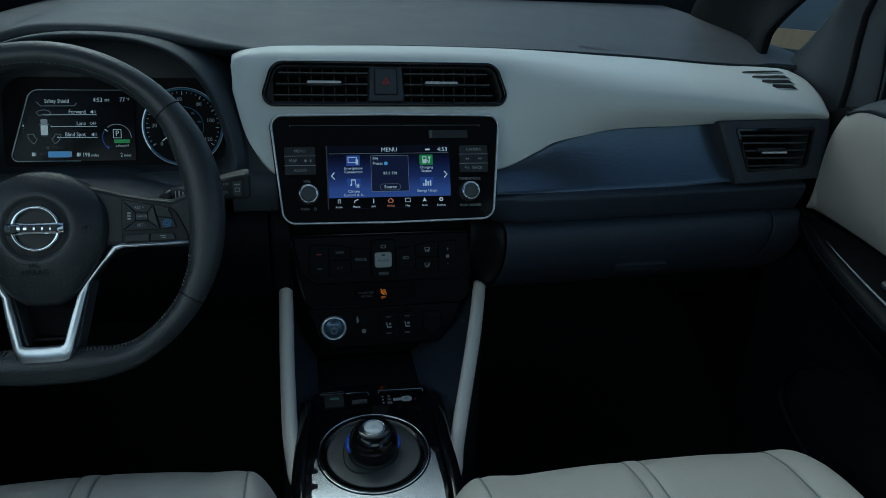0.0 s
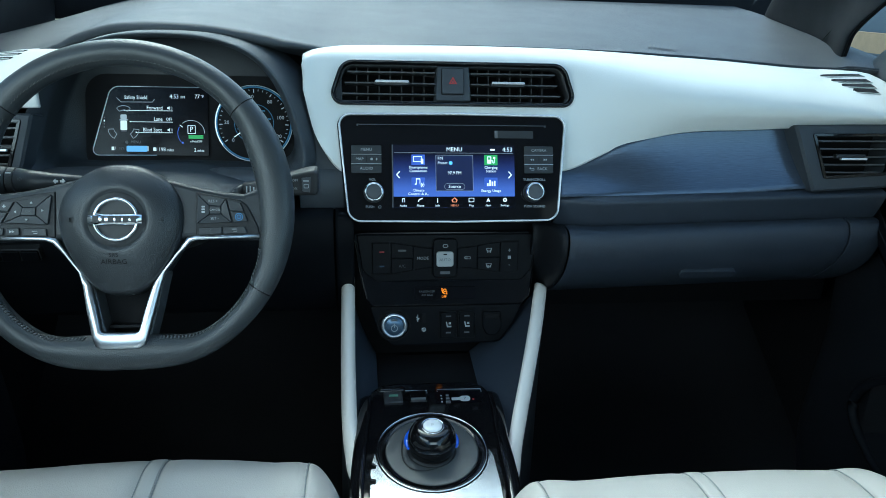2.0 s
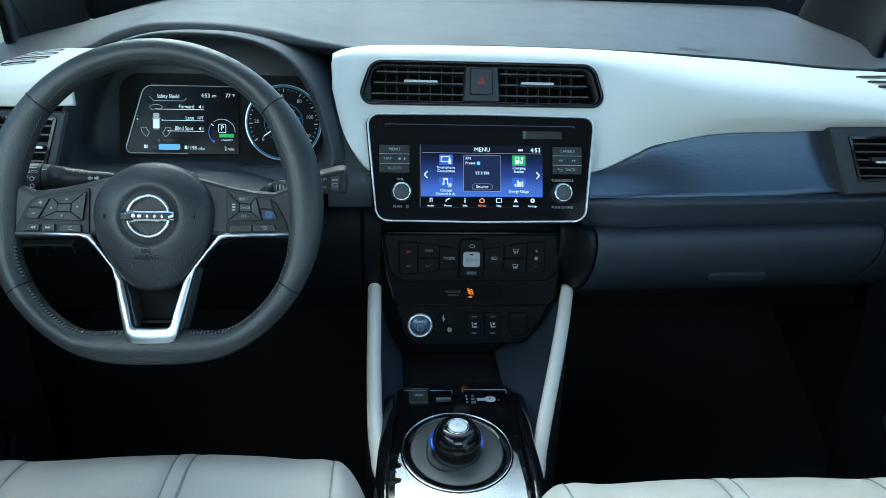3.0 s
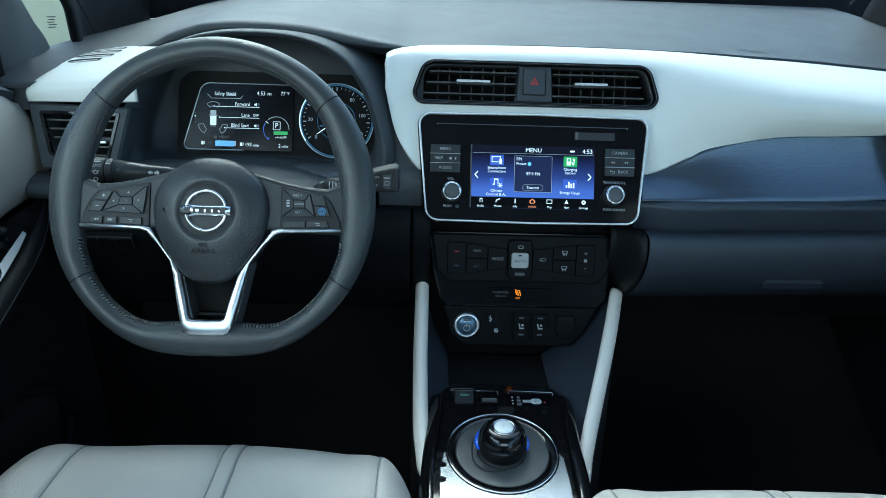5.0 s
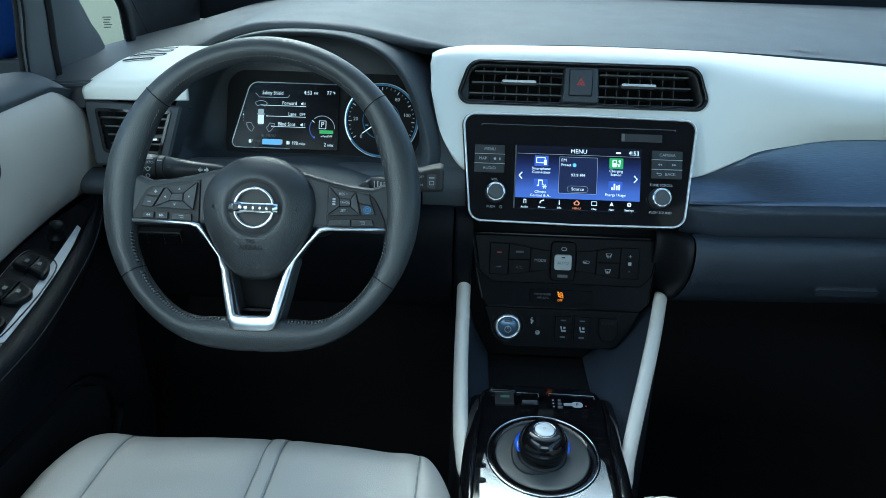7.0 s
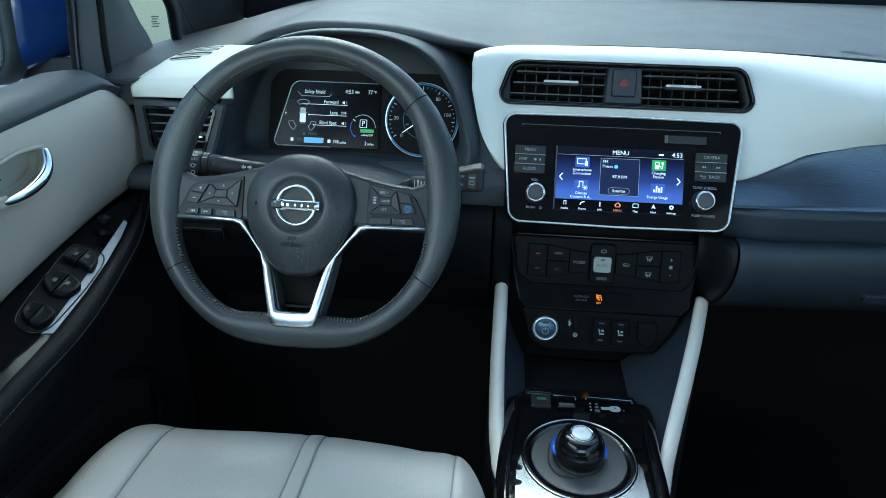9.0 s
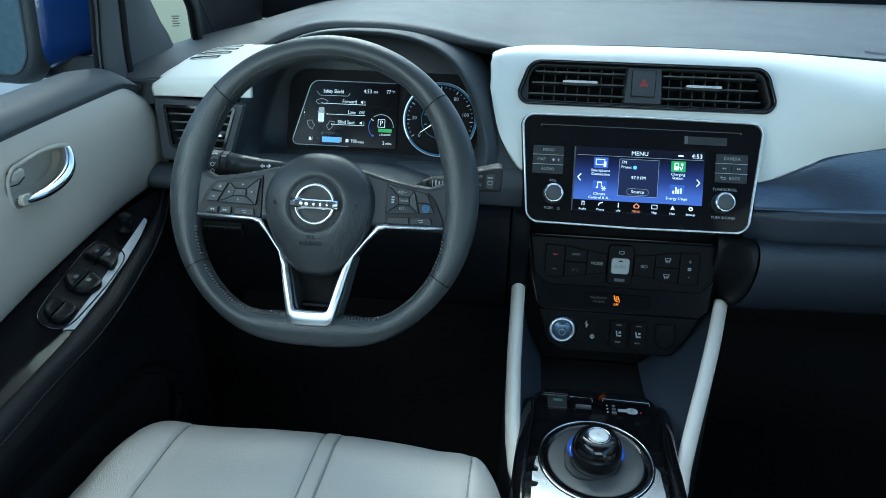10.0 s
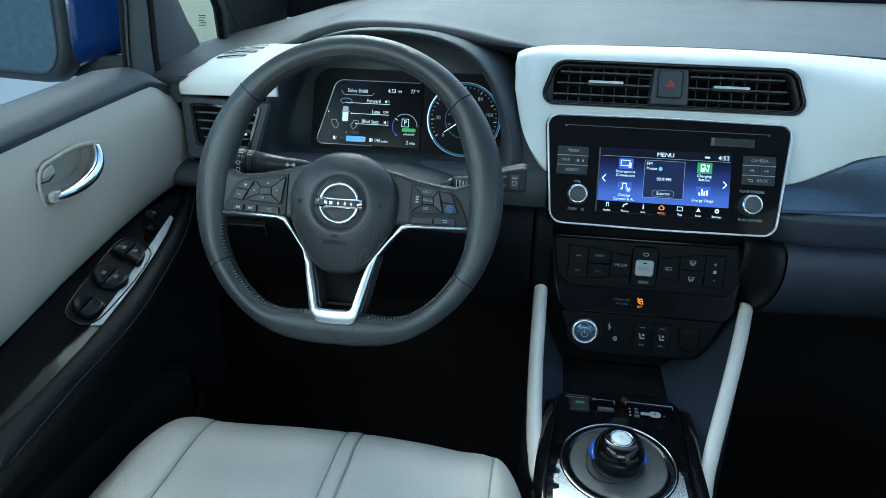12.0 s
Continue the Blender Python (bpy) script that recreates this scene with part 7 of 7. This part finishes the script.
    rows = [smoothline([o + Vector((s * 0.012, 0.001, 0)), o + Vector((0, 0.001, 0)), o * 0.5 + i * 0.5 + Vector((-s * 0.003, 0, 0)), i, i + Vector((s * 0.014, 0.002, 0))], 4) for o, i in zip(outer_, inner_)]
    part("window_frame", grid(rows), M["pillar"], d, "grey window frame", solid=0.004, facing=(-s, 0, 0))
    for y0, y1, x, r in ((-0.0705, -0.0712, 0.7485, 0.0032), (-0.0620, -0.0605, 0.7465, 0.0026), (0.0055, -0.0085, 0.7430, 0.0062)):
        part("seal", tube(upright(y0, y1, x), r, 10, up=(1, 0, 0)), M["matte"], d, "black rubber seal")
    part("seal_bead", tube(upright(-0.0662, -0.0660, 0.7460), 0.0018, 8, up=(1, 0, 0)), M["mid"], d, "grey bead between the seals")
    gl = grid([[V(x + dx, y0, z) for y0 in (-1.25, y1)] for x, y1, z in ((0.772, -0.040, 0.72), (0.764, -0.040, 0.80), (0.754, -0.042, 0.925), (0.742, -0.080, 0.985), (0.674, -0.285, 1.22))])
    g = part("window_pane", gl, M["glass"], d, "clear side window", solid=0.004)
    g.visible_shadow = False
    return d


door(-1)
door(1)

# ---- pillars and quarter windows ----
for s in (-1, 1):
    V = lambda x, y, z: (s * x, y, z)
    rows = [[V(0.760, -0.03, 0.70), V(0.760, -0.028, 0.80), V(0.756, -0.028, 0.90), V(0.745, -0.045, 0.98), V(0.67, -0.235, 1.22)],
            [V(0.742, 0.05, 0.70), V(0.738, 0.055, 0.80), V(0.735, 0.045, 0.90), V(0.725, 0.01, 0.98), V(0.65, -0.19, 1.22)],
            [V(0.750, 0.17, 0.72), V(0.748, 0.165, 0.82), V(0.750, 0.115, 0.90), V(0.735, 0.04, 0.98), V(0.66, -0.18, 1.22)],
            [V(0.770, 0.24, 0.72), V(0.772, 0.205, 0.848), V(0.765, 0.140, 0.905), V(0.748, 0.055, 0.985), V(0.67, -0.17, 1.22)]]
    rows = [smoothline(r, 6) for r in rows]
    rows = [smoothline([rows[j][i] for j in range(4)], 5) for i in range(len(rows[0]))]
    tagged(part("pillar_trim", grid(rows), M["pillar"], None, solid=0.006, facing=(-s, 0, 0)), "grey moulded trim at the foot of the door pillar", "pillar", kind="structure")
    # windscreen pillar: a broad moulded trim from the quarter window's edge to the glass
    rear = smoothline([V(0.748, 0.255, 0.82), V(0.744, 0.235, 0.885), V(0.740, 0.218, 0.915), V(0.735, 0.173, 0.948), V(0.728, 0.108, 0.985), V(0.70, -0.08, 1.08), V(0.63, -0.33, 1.235)], 6)
    mid_ = smoothline([V(0.785, 0.38, 0.82), V(0.775, 0.36, 0.90), V(0.770, 0.34, 0.94), V(0.758, 0.29, 0.985), V(0.73, 0.21, 1.03), V(0.695, 0.0, 1.12), V(0.61, -0.29, 1.265)], 6)
    fore = smoothline([V(0.83, 0.68, 0.84), V(0.80, 0.62, 0.92), V(0.79, 0.58, 0.965), V(0.775, 0.51, 1.005), V(0.76, 0.41, 1.05), V(0.71, 0.12, 1.15), V(0.60, -0.26, 1.285)], 6)
    if s < 0:
        fore = [p + Vector((0, 0.12, 0)) for p in fore]
    rows = []
    for r, m, f in zip(rear, mid_, fore):
        rows.append(smoothline([r + Vector((s * 0.040, 0.060, 0)), r + Vector((s * 0.004, 0.000, 0)), r + Vector((-s * 0.003, 0.014, 0)), m, f, f + Vector((s * 0.06, 0.03, 0))], 5))
    tagged(part("windscreen_pillar", grid(rows), M["pillar_dark"], None, solid=0.005, facing=(-s, -0.3, 0)), "dark grey windscreen pillar", "pillar", kind="structure")
    part_seal = tube([r + Vector((s * 0.004, -0.002, 0)) for r in rear], 0.0035, 8)
    tagged(part("pillar_seal", part_seal, M["matte"], None), "black seal along the quarter window", "pillar", kind="structure")
    g = tagged(part("quarter_window", grid([[V(0.785, 0.12, 0.84), V(0.785, 0.42, 0.84)], [V(0.735, 0.0, 1.05), V(0.735, 0.12, 1.05)]]), M["glass"], None, solid=0.004), "small fixed quarter window", "window", kind="structure")
    g.visible_shadow = False
    if s < 0:
        for k in range(5):
            bm = grid([[(-0.7665, 0.196 + 0.003 * (k % 2), 0.899 - 0.004 * k - q), (-0.7665, 0.226 - 0.004 * (k % 3), 0.8985 - 0.004 * k - q)] for q in (0, 0.0016)])
            part("sticker_bar", bm, M["dim"], g, "grey unreadable sticker line", smooth=False)
    tagged(part("cowl_side", capped([[V(x, y, z) for y, z in ((0.02, 0.05), (0.8, 0.05), (0.8, 0.86), (0.30, 0.85), (0.02, 0.78))] for x in (0.775, 0.79)]), M["matte"], None, smooth=False), "black side of the cowl", "wall", kind="structure")
    tagged(part("roof_rail", tube([V(0.61, -0.30, 1.26), V(0.60, -2.2, 1.25)], 0.035, 10), M["roof"], None), "grey roof rail trim", "ceiling", kind="structure")

# ---- door mirror outside the driver's window ----
mir = thing("door_mirror", (-0.88, 0.10, 0.80), "blue painted door mirror outside the driver's window", "door mirror")
MM = Matrix.Translation((-1.016, 0.04, 0.905)) @ Matrix.Rotation(radians(-14), 4, "Z") @ Matrix.Rotation(radians(90), 4, "X")
go = rounded(0.121, 0.094, 0.045, 8)
rows = [[MM @ Vector((u * k + q, v * k + r, w)) for u, v in go] for k, w, q, r in ((1.04, 0.0, 0.006, 0.004), (1.09, -0.02, 0.010, 0.010), (1.07, -0.08, 0.040, 0.030), (0.92, -0.15, 0.062, 0.022), (0.5, -0.19, 0.066, 0.02))]
part("housing", capped(rows), M["paint"], mir, "deep blue painted housing")
part("surround", moulding(go, ((-0.015, -0.024), (-0.014, -0.006), (-0.010, 0.004), (-0.004, 0.008), (0.0005, 0.006), (0.002, 0.0)), MM), M["lining"], mir, "dark grey mirror surround")
part("glass_edge", band(shrink(go, -0.0005), shrink(go, 0.003), 0.0, 0.0085, MM), M["mid"], mir, "thin pale edge round the glass", smooth=False, bevel=0.001)
part("mirror_glass", prism(shrink(go, 0.002), 0.0, 0.004, MM), M["mirror"], mir, "mirror glass", smooth=False)
part("foot", capped([[(x, y, z - 0.1 * (y - 0.06)) for x, z in ((-0.95, 0.838), (-0.78, 0.842), (-0.78, 0.806), (-0.95, 0.803))] for y in (0.06, 0.20)]), M["dark"], mir, "black mirror foot", smooth=False, bevel=0.006)

# ---- distance ----
far_l = material("pale_far_wall", (0.74, 0.63, 0.40), 0.9, stain=0.12)
far_r = material("blue_grey_far_wall", (0.12, 0.15, 0.18), 0.9, stain=0.12)
wood = material("far_timber", (0.40, 0.27, 0.15), 0.8, stain=0.25)
def far_wall(name, x, y0, y1, z0, z1, mat, label):
    bm = capped([[(xx, y, z) for y, z in ((y0, z0), (y1, z0), (y1, z1), (y0, z1))] for xx in (x, x + 0.2)])
    tagged(part(name, bm, mat, None, smooth=False), label, "wall", kind="structure")


far_wall("backdrop", -9.0, -2, 40, -0.32, 2.2, far_l, "pale wall far outside")
# added out of view, a dull slab for the door mirror to reflect
far_wall("backdrop", -9.2, -30, -2.2, -0.32, 5.0, material("unseen_mirror_backdrop", (0.15, 0.19, 0.20), 0.9, stain=0.4), "unseen grey-green slab far behind, for the mirror to reflect")
far_wall("backdrop", 8.0, -2, 12, -0.32, 3.0, far_r, "blue-grey wall far outside")
far_wall("backdrop", 7.6, -2, 12, 0.38, 0.66, wood, "timber rail along the far wall")
